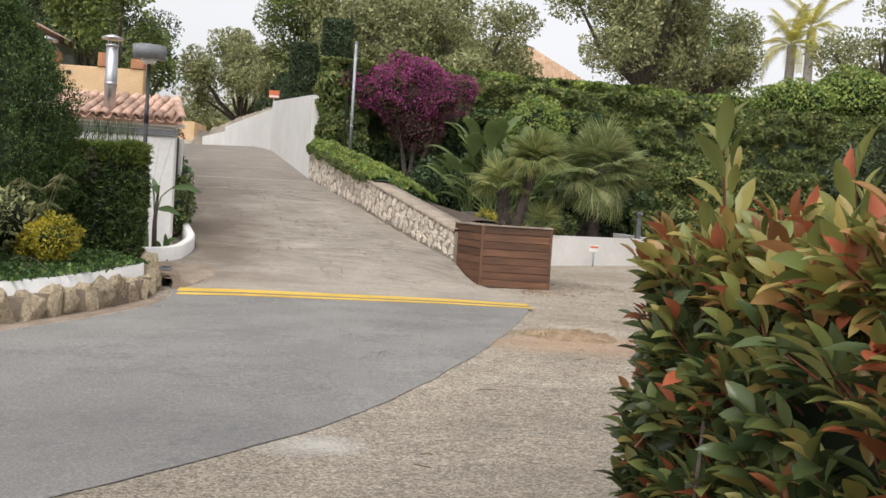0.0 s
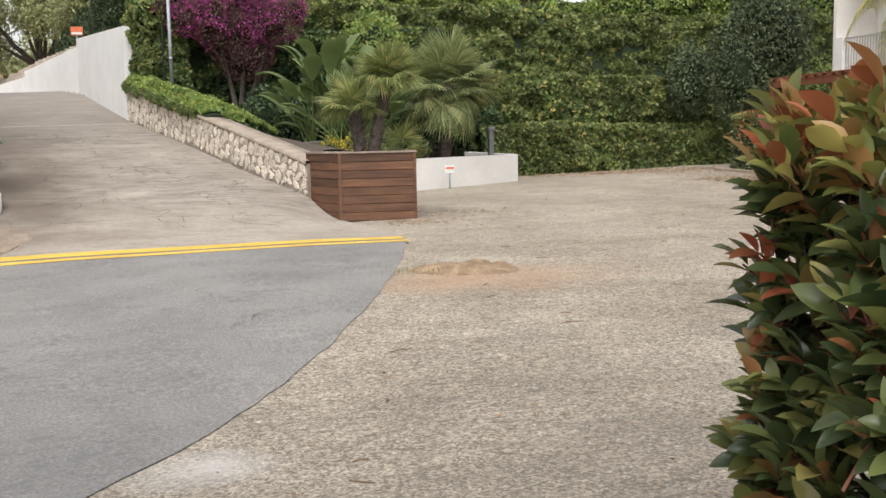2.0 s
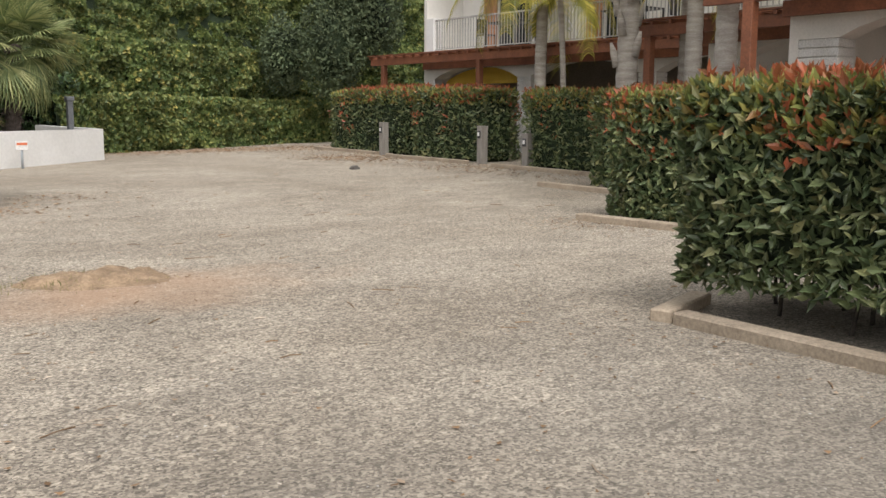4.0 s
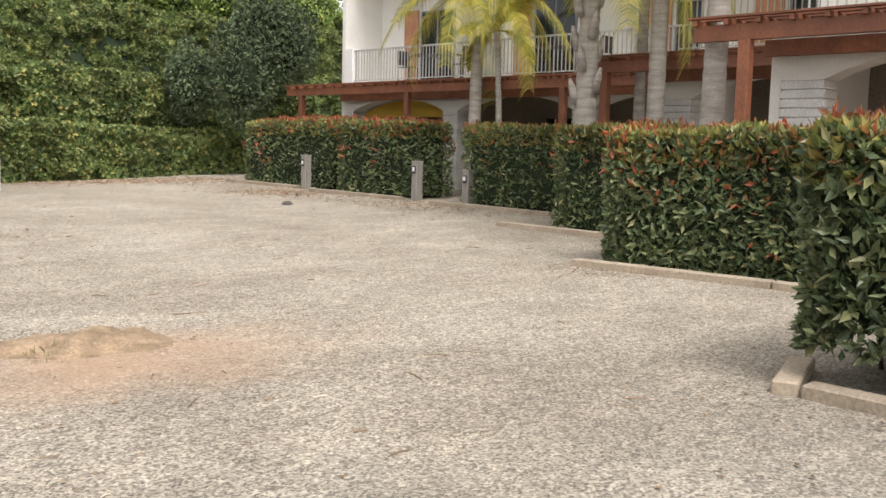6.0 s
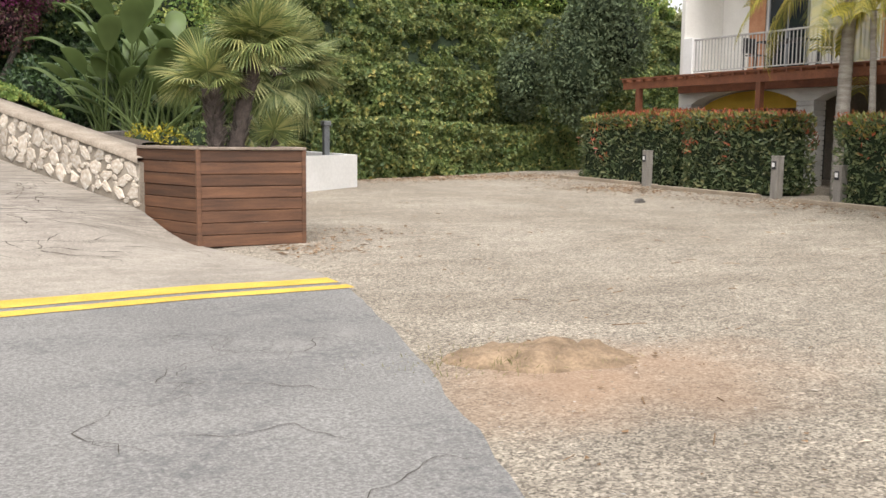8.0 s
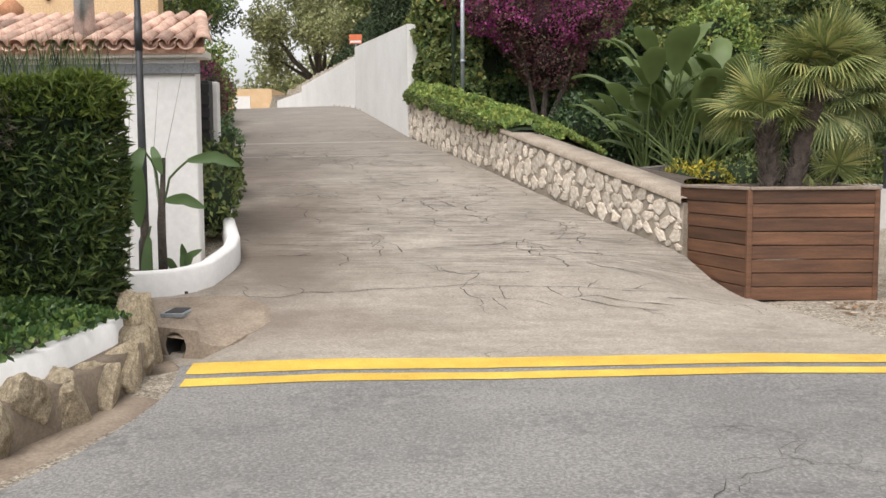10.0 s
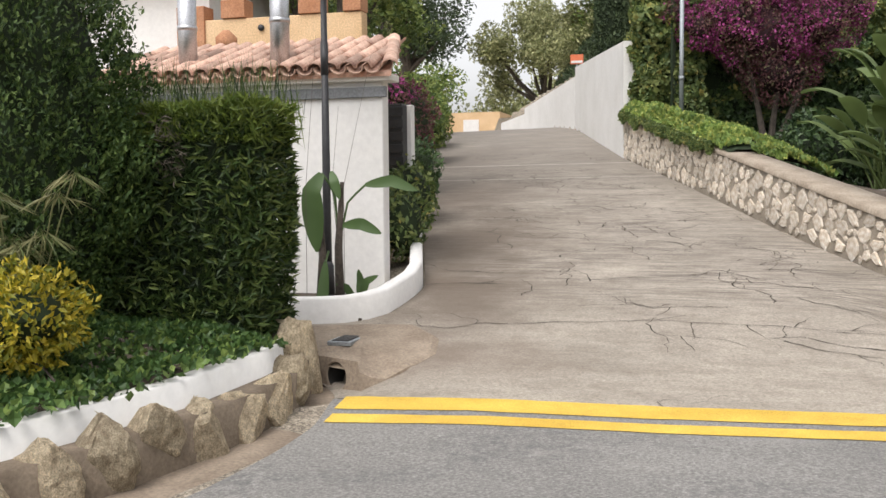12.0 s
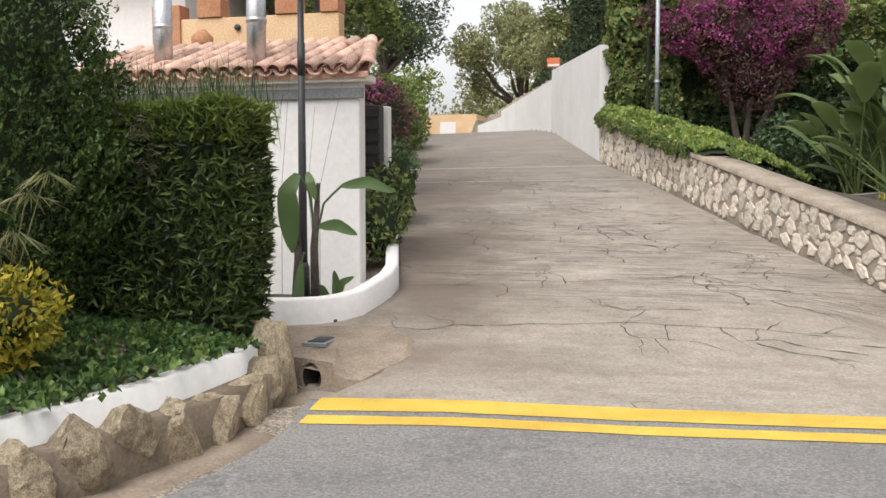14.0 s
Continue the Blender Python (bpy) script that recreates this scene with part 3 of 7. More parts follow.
RAMP_L = resample([(-5.1, -2.92), (-5.4, -2.3), (-6.3, -1.5), (-6.3, -0.9), (-5.7, -0.8), (-5.5, -0.3), (-5.48, 0.6), (ramp_left(4), 4), (ramp_left(9), 9),
                   (ramp_left(13.6), 13.6), (ramp_left(24), 24), (ramp_left(34), 34), (ramp_left(60), 60)], 260)
rows = []
for a, b in zip(RAMP_R, RAMP_L):
    rows.append([(*(a + (b - a) * k), road_z(*(a + (b - a) * k)) + 0.006 + 0.002 * noise.noise(Vector((*(a + (b - a) * k), 0)) * 2)) for k in np.linspace(0, 1, 24)])
ramp = part("pavement", grid_mesh(rows), CONCRETE)
tagged(ramp, "sloping cracked concrete ramp with grooved bays", "ramp", kind="structure")


def ribbon(pts, width, lift, surface_at, segs=1):
    """A thin strip along pts, laid on the surface."""
    p = np.array(pts, float)
    d = np.gradient(p, axis=0)
    nrm = unit(np.stack([-d[:, 1], d[:, 0]], 1))
    w = np.array(width) if hasattr(width, "__len__") else np.full(len(p), width)
    return grid_mesh([[(*(q + m * k * v), surface_at(*(q + m * k * v)) + lift) for k in np.linspace(-0.5, 0.5, segs + 1)] for q, m, v in zip(p, nrm, w)])


UP = resample([(-5.02, -3.07), (-4.0, -3.0), (-2.75, -3.04), (-1.9, -3.01), (-0.75, -2.94), (0.5, -2.92)], 60)
LOW = resample([(-4.97, -3.42), (-3.9, -3.35), (-2.7, -3.40), (-1.9, -3.37), (-0.9, -3.31), (0.52, -3.31)], 60)
for pts, w in ((UP, 0.29), (LOW, 0.19)):
    wob = [w * (1 + 0.08 * noise.noise(Vector((p[0] * 5, w * 30, 0)))) for p in pts]
    tagged(part("road_marking", ribbon(pts, wob, 0.0125, road_z, 2), YELLOW), "worn yellow painted line across the ramp foot", "road marking", "double yellow line", "structure")

# cracks and cast joints in the ramp
CRACK = surface("crack_dirt", (0.045, 0.038, 0.03), (0.085, 0.07, 0.055), 5, 60, 1.0, 0.3)
cr = []
def crack(x0, y0, heading, length, w=0.012, wander=0.5):
    p, a = [np.array([x0, y0])], heading
    for _ in range(int(length / 0.08)):
        a = heading + (a - heading) * 0.75 + random.gauss(0, wander)
        p.append(p[-1] + 0.08 * np.array([math.cos(a), math.sin(a)]))
    ww = [w * random.uniform(0.3, 1.3) * (1 - 0.6 * k / len(p)) for k in range(len(p))]
    if length > 0.9:
        for k in range(int(length / 0.6)):
            q = p[random.randrange(len(p) // 4, len(p))]
            crack(q[0], q[1], heading + random.choice((-1, 1)) * random.uniform(0.7, 1.5), random.uniform(0.25, 0.8), w * 0.7, wander)
    cr.append(ribbon(p, ww, 0.0115, road_z))


random.seed(5)
for k in range(150):
    y = random.uniform(-1.2, 15)
    x = random.uniform(ramp_left(max(y, 0.5)) + 0.9, ramp_right(y) - 0.7)
    crack(x, y, radians(random.choice([-14, 166, 70, 110, -6, 174, -10])), random.uniform(0.5, 1.7), random.uniform(0.010, 0.022), 0.42)
for y in (-0.75, 1.1, 3.6, 6.0, 8.4, 11.5):
    crack(ramp_left(max(y, 0.5)) + 1.3, y, radians(-2), 3.2, 0.016, 0.16)
for x, y, h, n in ((-0.9, -6.5, 160, 1.2), (-1.2, -8.2, 170, 1.6), (-2.6, -8.6, 140, 1.0), (-2.7, -3.0, 95, 0.9), (-1.2, -7.3, 150, 1.0), (-0.5, -5.2, 170, 2.2), (-1.6, -6.0, 110, 1.6), (-0.8, -7.8, 175, 2.0), (-2.2, -7.0, 60, 1.4)):
    crack(x, y, radians(h), n, 0.007, 0.6)
tagged(part("trim", joined(cr), CRACK), "dark branching cracks in the concrete", "crack", kind="structure")
PALE = surface("pale_joint_mortar", (0.36, 0.33, 0.29), (0.46, 0.43, 0.38), 3, 60, 0.9, 0.2)
for y, w in ((9.8, 0.07), (12.3, 0.10)):
    a, b = np.array([ramp_left(y) + 0.15, y]), np.array([ramp_right(y) - 0.15, y + 0.35])
    tagged(part("trim", ribbon(np.linspace(a, b, 20), w, 0.0105, road_z), PALE), "pale cement joint across the ramp", "joint", kind="structure")

# dirt mound on the gravel, with dry grass
V = []
for i in range(26):
    row = []
    for j in range(34):
        u, v = (j / 33 - 0.5) * 2, (i / 25 - 0.5) * 2
        x, y = 0.55 + u * 0.68, -6.35 + v * 0.48 - u * 0.16
        r = math.hypot(u, v) * (1 + 0.55 * noise.noise(Vector((u * 1.7, v * 1.7, 5))) + 0.2 * noise.noise(Vector((u * 6, v * 6, 2))))
        h = -0.012 + 0.10 * max(0, 1 - r * r) ** 1.2 * min(1, max(0, 1 - math.hypot(u, v)) * 4) * (1 + 0.7 * noise.noise(Vector((x * 5, y * 5, 0))) + 0.35 * noise.noise(Vector((x * 17, y * 17, 0)))) 
        row.append((x, y, lot_z(x, y) + h))
    V.append(row)
mound = thing("dirt_mound", "low brown dirt mound with tufts of dry grass", "dirt mound", (0.52, -6.25, lot_z(0.5, -6.25)))
part("earth", grid_mesh(V), DIRT, mound)
P = np.stack([0.22 + RNG.normal(0, 0.36, 420), -6.30 + RNG.normal(0, 0.22, 420), np.zeros(420)], 1)
P[:, 1] -= (P[:, 0] - 0.5) * 0.19
P[:, 2] = [lot_z(a, b) + 0.05 * max(0, 1 - ((a - 0.55) / 0.68) ** 2 - ((b + 6.35) / 0.48) ** 2) for a, b, _ in P]
part("grass", leaves(P, np.tile([0, 0, 1.0], (420, 1)), 0.075, 0.07, 0.3, 0.7), GRASS, mound, "dry yellow-green grass blades")


# ---- wooden planter ----
def planter():
    c = [(0, 0), (1.31, 0), (1.42, 1.55), (-0.42, 1.25)]
    ob = thing("wooden_planter", "large brown stained plank planter box at the wall end", "planter", (0.6, 0.9, lot_z(0.6, 0.5)))
    cx, cy = 0.5, 0.95
    rows_n, h = 8, 1.08
    for k in range(4):
        a, b = Vector((*c[k], 0)), Vector((*c[(k + 1) % 4], 0))
        for r in range(rows_n):
            z = -0.08 + (h + 0.08) * (r + 0.5) / rows_n
            q = part("board", beam((a.x, a.y, z), (b.x, b.y, z), 0.03, (h + 0.08) / rows_n - 0.008, 0.006), PLANTER_WOOD, ob)
            q.location += Vector((random.uniform(-0.003, 0.003), random.uniform(-0.003, 0.003), 0))
        part("corner_post", box(a.x - 0.028, a.x + 0.028, a.y - 0.028, a.y + 0.028, -0.1, h, 0.006), PLANTER_WOOD, ob)
        part("rim", beam((a.x, a.y, h + 0.018), (b.x, b.y, h + 0.018), 0.085, 0.035, 0.006), surface("weathered_rim", (0.22, 0.17, 0.13), (0.33, 0.27, 0.22), 3, 40, 0.85, 0.3), ob, "greyed cap board")
    part("soil", ([(0.02, 0.02, 1.0), (1.29, 0.02, 1.0), (1.4, 1.53, 1.0), (-0.4, 1.23, 1.0)], [(0, 1, 2, 3)]), SOIL, ob)
    return ob


planter()


# ---- dry stone wall beside the ramp ----
SW_A, SW_B = Vector((-0.45, 1.1, 0)), Vector((-4.48, 13.6, 0))
SW_D = (SW_B - SW_A).normalized()
SW_N = Vector((-SW_D.y, SW_D.x, 0))   # towards the ramp
SW_LEN = (SW_B - SW_A).length


def sw_top(s):
    return road_z(*(SW_A + SW_D * s).xy) + 0.66 + 0.36 * (s / SW_LEN)


def sw_base(s):
    return road_z(*(SW_A + SW_D * s).xy)


stone_wall = thing("stone_wall", "low retaining wall of pale irregular stones in mortar", "stone wall", (SW_A.x, SW_A.y, sw_base(0)))
ss = np.linspace(0, SW_LEN, 40)
def sw_profile(off0, off1, z0, z1):
    return [[tuple((SW_A + SW_D * s + SW_N * o).xy) + (z(s),) for o, z in ((off0, z0), (off0, z1), (off1, z1), (off1, z0), (off0, z0))] for s in ss]


part("mortar_core", grid_mesh(sw_profile(0.0, -0.42, lambda s: sw_base(s) - 0.3, lambda s: sw_top(s) - 0.06)), MORTAR, stone_wall)
part("end_face", ([tuple((SW_A + SW_N * o).xy) + (z,) for o, z in ((0, -0.2), (-0.42, -0.2), (-0.42, sw_top(0) - 0.06), (0, sw_top(0) - 0.06))], [(0, 1, 2, 3)]), MORTAR, stone_wall)
part("coping", grid_mesh(sw_profile(0.03, -0.46, lambda s: sw_top(s) - 0.07, lambda s: sw_top(s) + 0.012 * noise.noise(Vector((s * 3, 0, 0))))), CAPSTONE, stone_wall, "rough grey concrete coping")


def stone_mesh(seed, bulge=0.28):
    rs = random.Random(seed)
    n = rs.choice([4, 5, 5, 6, 7])
    ring = []
    for k in range(n):
        a = 2 * math.pi * (k + rs.uniform(-0.28, 0.28)) / n
        r = rs.uniform(0.8, 1.12)
        ring.append((math.cos(a) * r, math.sin(a) * r))
    V = [(x * 1.0, 0, z * 1.0) for x, z in ring] + [(x * 0.95, 0.75 * bulge, z * 0.95) for x, z in ring] + [(x * 0.82, bulge * rs.uniform(0.8, 1.1), z * 0.78) for x, z in ring] + [(rs.uniform(-.15, .15), bulge * 1.05, rs.uniform(-.15, .15))]
    F = [(j * n + k, j * n + (k + 1) % n, (j + 1) * n + (k + 1) % n, (j + 1) * n + k) for j in range(2) for k in range(n)]
    F += [(2 * n + k, 2 * n + (k + 1) % n, 3 * n) for k in range(n)]
    return (V, F)


def pack(width, height, r0, r1, tries, seed):
    """Stones of mixed size packed over a wall face: (u, v, half width, half height)."""
    rs = random.Random(seed)
    out = []
    for k in range(tries):
        r = r1 - (r1 - r0) * (k / tries) ** 0.6
        a = rs.uniform(0.8, 1.6)
        u, v = rs.uniform(r * 0.8, width - r * 0.8), rs.uniform(r * 0.7, height - r * 0.7)
        if all(((u - q[0]) / (r + q[4])) ** 2 + ((v - q[1]) / (r * a + q[4] * q[5])) ** 2 * 1.1 > 0.66 for q in out if abs(u - q[0]) < 0.5):
            out.append((u, v, r * 0.98, r * a * 0.98, r, a))
    return out


STONES = [mesh_of("stone", *stone_mesh(k), STONE) for k in range(14)]
far_stones = []
SW_YAW = math.degrees(math.atan2(SW_D.y, SW_D.x))
packed = sorted(pack(SW_LEN, 1.0, 0.055, 0.19, 6000, 3))
for i, (u, v, a, b, r, asp) in enumerate(packed):
    hgt = sw_top(u) - 0.09 - sw_base(u)
    z = sw_base(u) + 0.01 + v * hgt
    p = SW_A + SW_D * u + SW_N * -0.012
    slope = math.degrees(math.atan2(sw_base(min(u + 0.5, SW_LEN)) - sw_base(u), 0.5))
    m = pose(p.x, p.y, z, 0, 0, SW_YAW) @ pose(0, 0, 0, 0, -slope * 0.8 + random.uniform(-25, 25), 0) @ Matrix.Diagonal((a, 0.12, b * hgt, 1))
    if i < 300:
        placed("stone", STONES[i % 14], m, stone_wall)
    else:
        me = STONES[i % 14]
        far_stones.append(([m @ q.co for q in me.vertices], [tuple(f.vertices) for f in me.polygons]))
if far_stones:
    tagged(part("far_stones", joined(far_stones), STONE, stone_wall), kind="stuff")


# ---- tall white walls up the ramp ----
def wall_along(name, label, a, b, base0, base1, top0, top1, thick, material, n=24):
    a, b = Vector((*a, 0)), Vector((*b, 0))
    d = (b - a).normalized()
    nn = Vector((-d.y, d.x, 0))
    rows = []
    for k in np.linspace(0, 1, n):
        p = a.lerp(b, k)
        z0, z1 = (base0(p.x, p.y) if callable(base0) else base0 + (base1 - base0) * k), top0 + (top1 - top0) * k
        rows.append([(p.x, p.y, z0), (p.x, p.y, z1), (p.x - nn.x * thick, p.y - nn.y * thick, z1), (p.x - nn.x * thick, p.y - nn.y * thick, z0)])
    V, F, _ = grid_mesh(rows)
    F += [(0, 1, 2, 3), tuple(len(V) - 4 + i for i in (3, 2, 1, 0))]
    return tagged(part(name, (V, F), material), label, "wall", kind="structure")


low_base = lambda x, y: road_z(x, y) - 0.4
wall_along("wall_east", "tall white plastered garden wall climbing beside the ramp", (-4.5, 13.62), (-7.06, 23.94), low_base, 0, 4.77, 5.46, 0.3, PLASTER)
wall_along("wall_east_upper", "lower white plastered wall further up the ramp", (-7.08, 23.95), (-10.57, 33), low_base, 0, 5.14, 4.85, 0.26, PLASTER)
wall_along("wall_east_end", "white rendered wall end with a small pillar", (-10.57, 33), (-12.4, 36.5), low_base, 0, 4.6, 4.45, 0.26, PLASTER)

# ---- low white wall behind the planter ----
LW_A, LW_B = Vector((0.15, 5.65, 0)), Vector((6.38, 9.85, 0))
wall_along("wall_low", "low white painted garden wall beside the gravel", LW_A.xy, LW_B.xy, -0.2, -0.2, 0.80, 0.83, -0.2, PLASTER)
wall_along("wall_low_return", "short white painted return of the low garden wall", LW_B.xy, (5.6, 12.2), -0.2, -0.2, 0.83, 0.9, -0.2, PLASTER)

# ---- planted bed behind the stone wall ----
def bed_z(x, y):
    e = ramp_right(min(y, 13.6)) + 0.3
    w = SW_A + SW_D * min(max((Vector((x, y, 0)) - SW_A).dot(SW_D), 0), SW_LEN)
    s = (w - SW_A).dot(SW_D)
    k = min(max((x - w.x) / 5.0, 0), 1)
    return (sw_top(s) - 0.12) * (1 - k) + 0.72 * k + max(0, y - 14.5) * 0.3


rows = []
for t in np.linspace(0, 1, 40):
    a = SW_A + SW_D * (t * SW_LEN) - SW_N * 0.38
    y1 = 2.2 + t * 15
    b = LW_A.lerp(LW_B, min(t * 1.5, 1)) if t < 0.66 else Vector((6.2, 9.9 + (t - 0.66) * 24, 0))
    rows.append([(a.x + (b.x - a.x) * k, a.y + (b.y - a.y) * k, bed_z(a.x + (b.x - a.x) * k, a.y + (b.y - a.y) * k)) for k in np.linspace(0, 1, 16)])
tagged(part("planting_bed", grid_mesh(rows), SOIL), "dark soil of the raised planting bed", "soil", kind="structure")
wall_along("terrace_wall", "dark rough stone terrace wall in the bed", (-0.6, 6.4), (1.3, 9.6), 0.3, 0.3, 1.25, 1.35, 0.3, DARKSTONE)

# ---- hedges ----
def hedge(label, lo, hi, n, size, mat_side, mat_top=None, red=0.0, category="hedge", group="", core=CORE, lw=0.42, fold=True, depth=0.18, stems=True, sides="xXyYZ", rounding=0.14):
    lo, hi = list(lo), list(hi)
    ob = thing("hedge", label, category, ((lo[0] + hi[0]) / 2, (lo[1] + hi[1]) / 2, lo[2]), group)
    c = 0.13
    # solid block whose near-black colour stands for the shade between the leaves
    part("shade_core", box(lo[0] + c, hi[0] - c, lo[1] + c, hi[1] - c, lo[2] + (0.42 if stems else 0.0), hi[2] - c, 0.1), core, ob, "near-black core painted as the shade inside the hedge")
    if stems:
        for k in range(max(3, int((hi[1] - lo[1]) * 3))):
            x, y = random.uniform(lo[0] + 0.25, hi[0] - 0.25), random.uniform(lo[1] + 0.2, hi[1] - 0.2)
            part("stem", tube([(x, y, lo[2] - 0.05), (x + random.uniform(-.06, .06), y + random.uniform(-.06, .06), lo[2] + 0.25), (x + random.uniform(-.15, .15), y + random.uniform(-.15, .15), lo[2] + 0.6)], [0.018, 0.015, 0.012], 5), BARK, ob)
    gen = leaves if fold else flakes
    P, N = box_skin(n, (lo[0], lo[1], lo[2] + (0.24 if stems else 0.02)), hi, rounding, depth, sides)
    top = P[:, 2] > hi[2] - 0.16
    part("leaves", gen(P, N, size, lw), mat_side, ob)
    if mat_top is not None:
        k = int(n * 0.26)
        P2, N2 = box_skin(k, (lo[0], lo[1], hi[2] - 0.42), (hi[0], hi[1], hi[2] + 0.03), rounding, 0.12, sides)
        part("young_growth", gen(P2, N2 + np.array([0, 0, 0.5]), size * 1.05, lw, 0.6), mat_top, ob, "yellow-green and reddish young leaves")
    if red:
        k = int(n * red)
        P3, N3 = box_skin(k * 3, (lo[0] - 0.03, lo[1] - 0.03, lo[2] + 0.1), (hi[0] + 0.03, hi[1] + 0.03, hi[2] + 0.1), rounding, 0.05, sides)
        w = 2 * np.array([noise.noise(Vector(p * 1.2 + 11)) for p in P3]) + 1.3 * (P3[:, 2] - lo[2]) / (hi[2] - lo[2])
        keep = np.argsort(-w)[:k]
        part("red_growth", gen(P3[keep], N3[keep] + np.array([0, 0, 0.4]), size * 0.9, lw, 0.5), PHOTINIA_RED, ob, "bright red young shoots")
    return ob


def photinia(lo, hi, n, size, red=0.02, label="clipped photinia hedge, glossy green with red tips"):
    return hedge(label, (*lo, lot_z(*lo)), hi, int(n * 1.35), size, PHOTINIA, PHOTINIA_TOP, red, "hedge", "photinia hedges", stems=lo[0] < 5)


photinia((13.5, 6.8), (14.7, 10.7, 1.88), 4400, 0.135, 0.10)
photinia((13.15, 3.15), (14.3, 6.15, 1.86), 4400, 0.135, 0.07)
photinia((12.72, -2.2), (13.7, 1.5, 1.73), 5200, 0.12)
photinia((10.1, -5.0), (11.1, -3.0, 1.66), 4600, 0.12)
photinia((7.1, -9.6), (8.3, -6.05, 1.52), 12000, 0.125, 0.02)
photinia((3.2, -14.2), (4.7, -10.15, 1.46), 18000, 0.12, 0.045, "tall photinia hedge with red shoots over a timber kerb")


# the hedge end beside the first steps: large leaves on visible twigs
def near_hedge():
    lo, hi = Vector((-0.84, -17.4, lot_z(-1, -15))), Vector((0.6, -14.08, 1.47))
    ob = thing("hedge", "photinia hedge end with large green and copper leaves", "hedge", (-0.3, -16, lo.z), "photinia hedges")
    # inset block, painted near black as the hedge's inner shade
    part("shade_core", box(lo.x + 0.3, hi.x - 0.2, lo.y + 0.2, hi.y - 0.35, lo.z + 0.25, hi.z - 0.45, 0.12), CORE, ob, "near-black core painted as the shade inside the hedge")
    tw, Pg, Ng, Pt, Nt, Pr, Nr = [], [], [], [], [], [], []
    skin, nrm = box_skin(900, (lo.x + 0.05, lo.y, lo.z + 0.1), (hi.x, hi.y - 0.02, hi.z - 0.1), 0.25, 0.15, "xYZ")
    for p, n in zip(skin, nrm):
        d = Vector(n) * 0.6 + Vector((random.gauss(0, 0.3), random.gauss(0, 0.3), random.uniform(0.4, 1.0)))
        d.normalize()
        top = p[2] > hi.z - 0.35
        ln = random.uniform(0.14, 0.30) * (1.35 if top else 1)
        a = Vector(p) - d * ln * 0.7
        b = a + d * ln
        tw.append(tube([a, a.lerp(b, 0.5) + Vector((0, 0, -0.01)), b], [0.005, 0.004, 0.003], 4, False))
        tone = noise.noise(Vector(p) * 1.6)
        k = random.randint(9, 13)
        for j in range(k):
            f = 0.25 + 0.75 * j / k
            ang = j * 2.4 + random.random()
            u = d.cross(Vector((0.2, 0.1, 1))).normalized()
            v = d.cross(u)
            o = (math.cos(ang) * u + math.sin(ang) * v) * (1.1 - 0.75 * f) + d * (0.25 + 0.9 * f)
            q = a.lerp(b, f) + o.normalized() * 0.05
            tgt = (Pt, Nt) if (top and f > 0.45) else (Pg, Ng)
            if (top and f > 0.8 and random.random() < 0.12) or (tone > 0.42 and f > 0.55) or random.random() < 0.05:
                tgt = (Pr, Nr)
            tgt[0].append(tuple(q))
            tgt[1].append(tuple(o.normalized()))
    Ps, Ns = [], []
    for x, y, z in ((-0.74, -15.05, 1.66), (-0.35, -15.2, 1.56), (-0.05, -15.3, 1.58)):
        a, b = Vector((x + 0.05, y, 1.2)), Vector((x, y, z))
        tw.append(tube([a, b], [0.007, 0.004], 5, False))
        for j in range(9):
            f = 0.45 + 0.55 * j / 8
            ang = j * 2.4
            o = Vector((math.cos(ang) * (1.0 - 0.7 * f), math.sin(ang) * (1.0 - 0.7 * f), 0.25 + 0.9 * f)).normalized()
            Ps.append(tuple(a.lerp(b, f) + o * 0.08))
            Ns.append(tuple(o))
    part("young_growth", broad(np.array(Ps), np.array(Ns), 0.17, 0.32), PHOTINIA_TOP, ob, "tall copper and olive shoots")
    part("twig_mass", joined(tw), foliage("copper_twig", [(0.0, (0.09, 0.035, 0.02)), (1.0, (0.20, 0.07, 0.04))], 0.6, 0.0), ob, "reddish brown twigs")
    for x, y in ((-0.8, -15.3), (-0.7, -15.8), (-0.75, -16.3), (-0.3, -15.3), (0.1, -15.4)):
        part("stem", tube([(x, y, lo.z), (x - 0.03, y + 0.05, lo.z + 0.4), (x - 0.02, y, lo.z + 1.0)], [0.011, 0.009, 0.006], 6), BARK, ob)
    mature = foliage("broad_photinia_leaf", [(0.0, (0.038, 0.062, 0.026)), (0.5, (0.10, 0.13, 0.048)), (0.8, (0.20, 0.22, 0.068)), (0.93, (0.31, 0.26, 0.085)), (1.0, (0.28, 0.12, 0.05))], 0.24, 0.25)
    for P, N, m, nm, lb in ((Pg, Ng, mature, "leaves", ""), (Pt, Nt, PHOTINIA_TOP, "young_growth", "yellow-green and copper young leaves"), (Pr, Nr, PHOTINIA_RED, "red_growth", "red young shoots")):
        part(nm, broad(np.array(P), np.array(N), 0.115, 0.44), m, ob, lb)


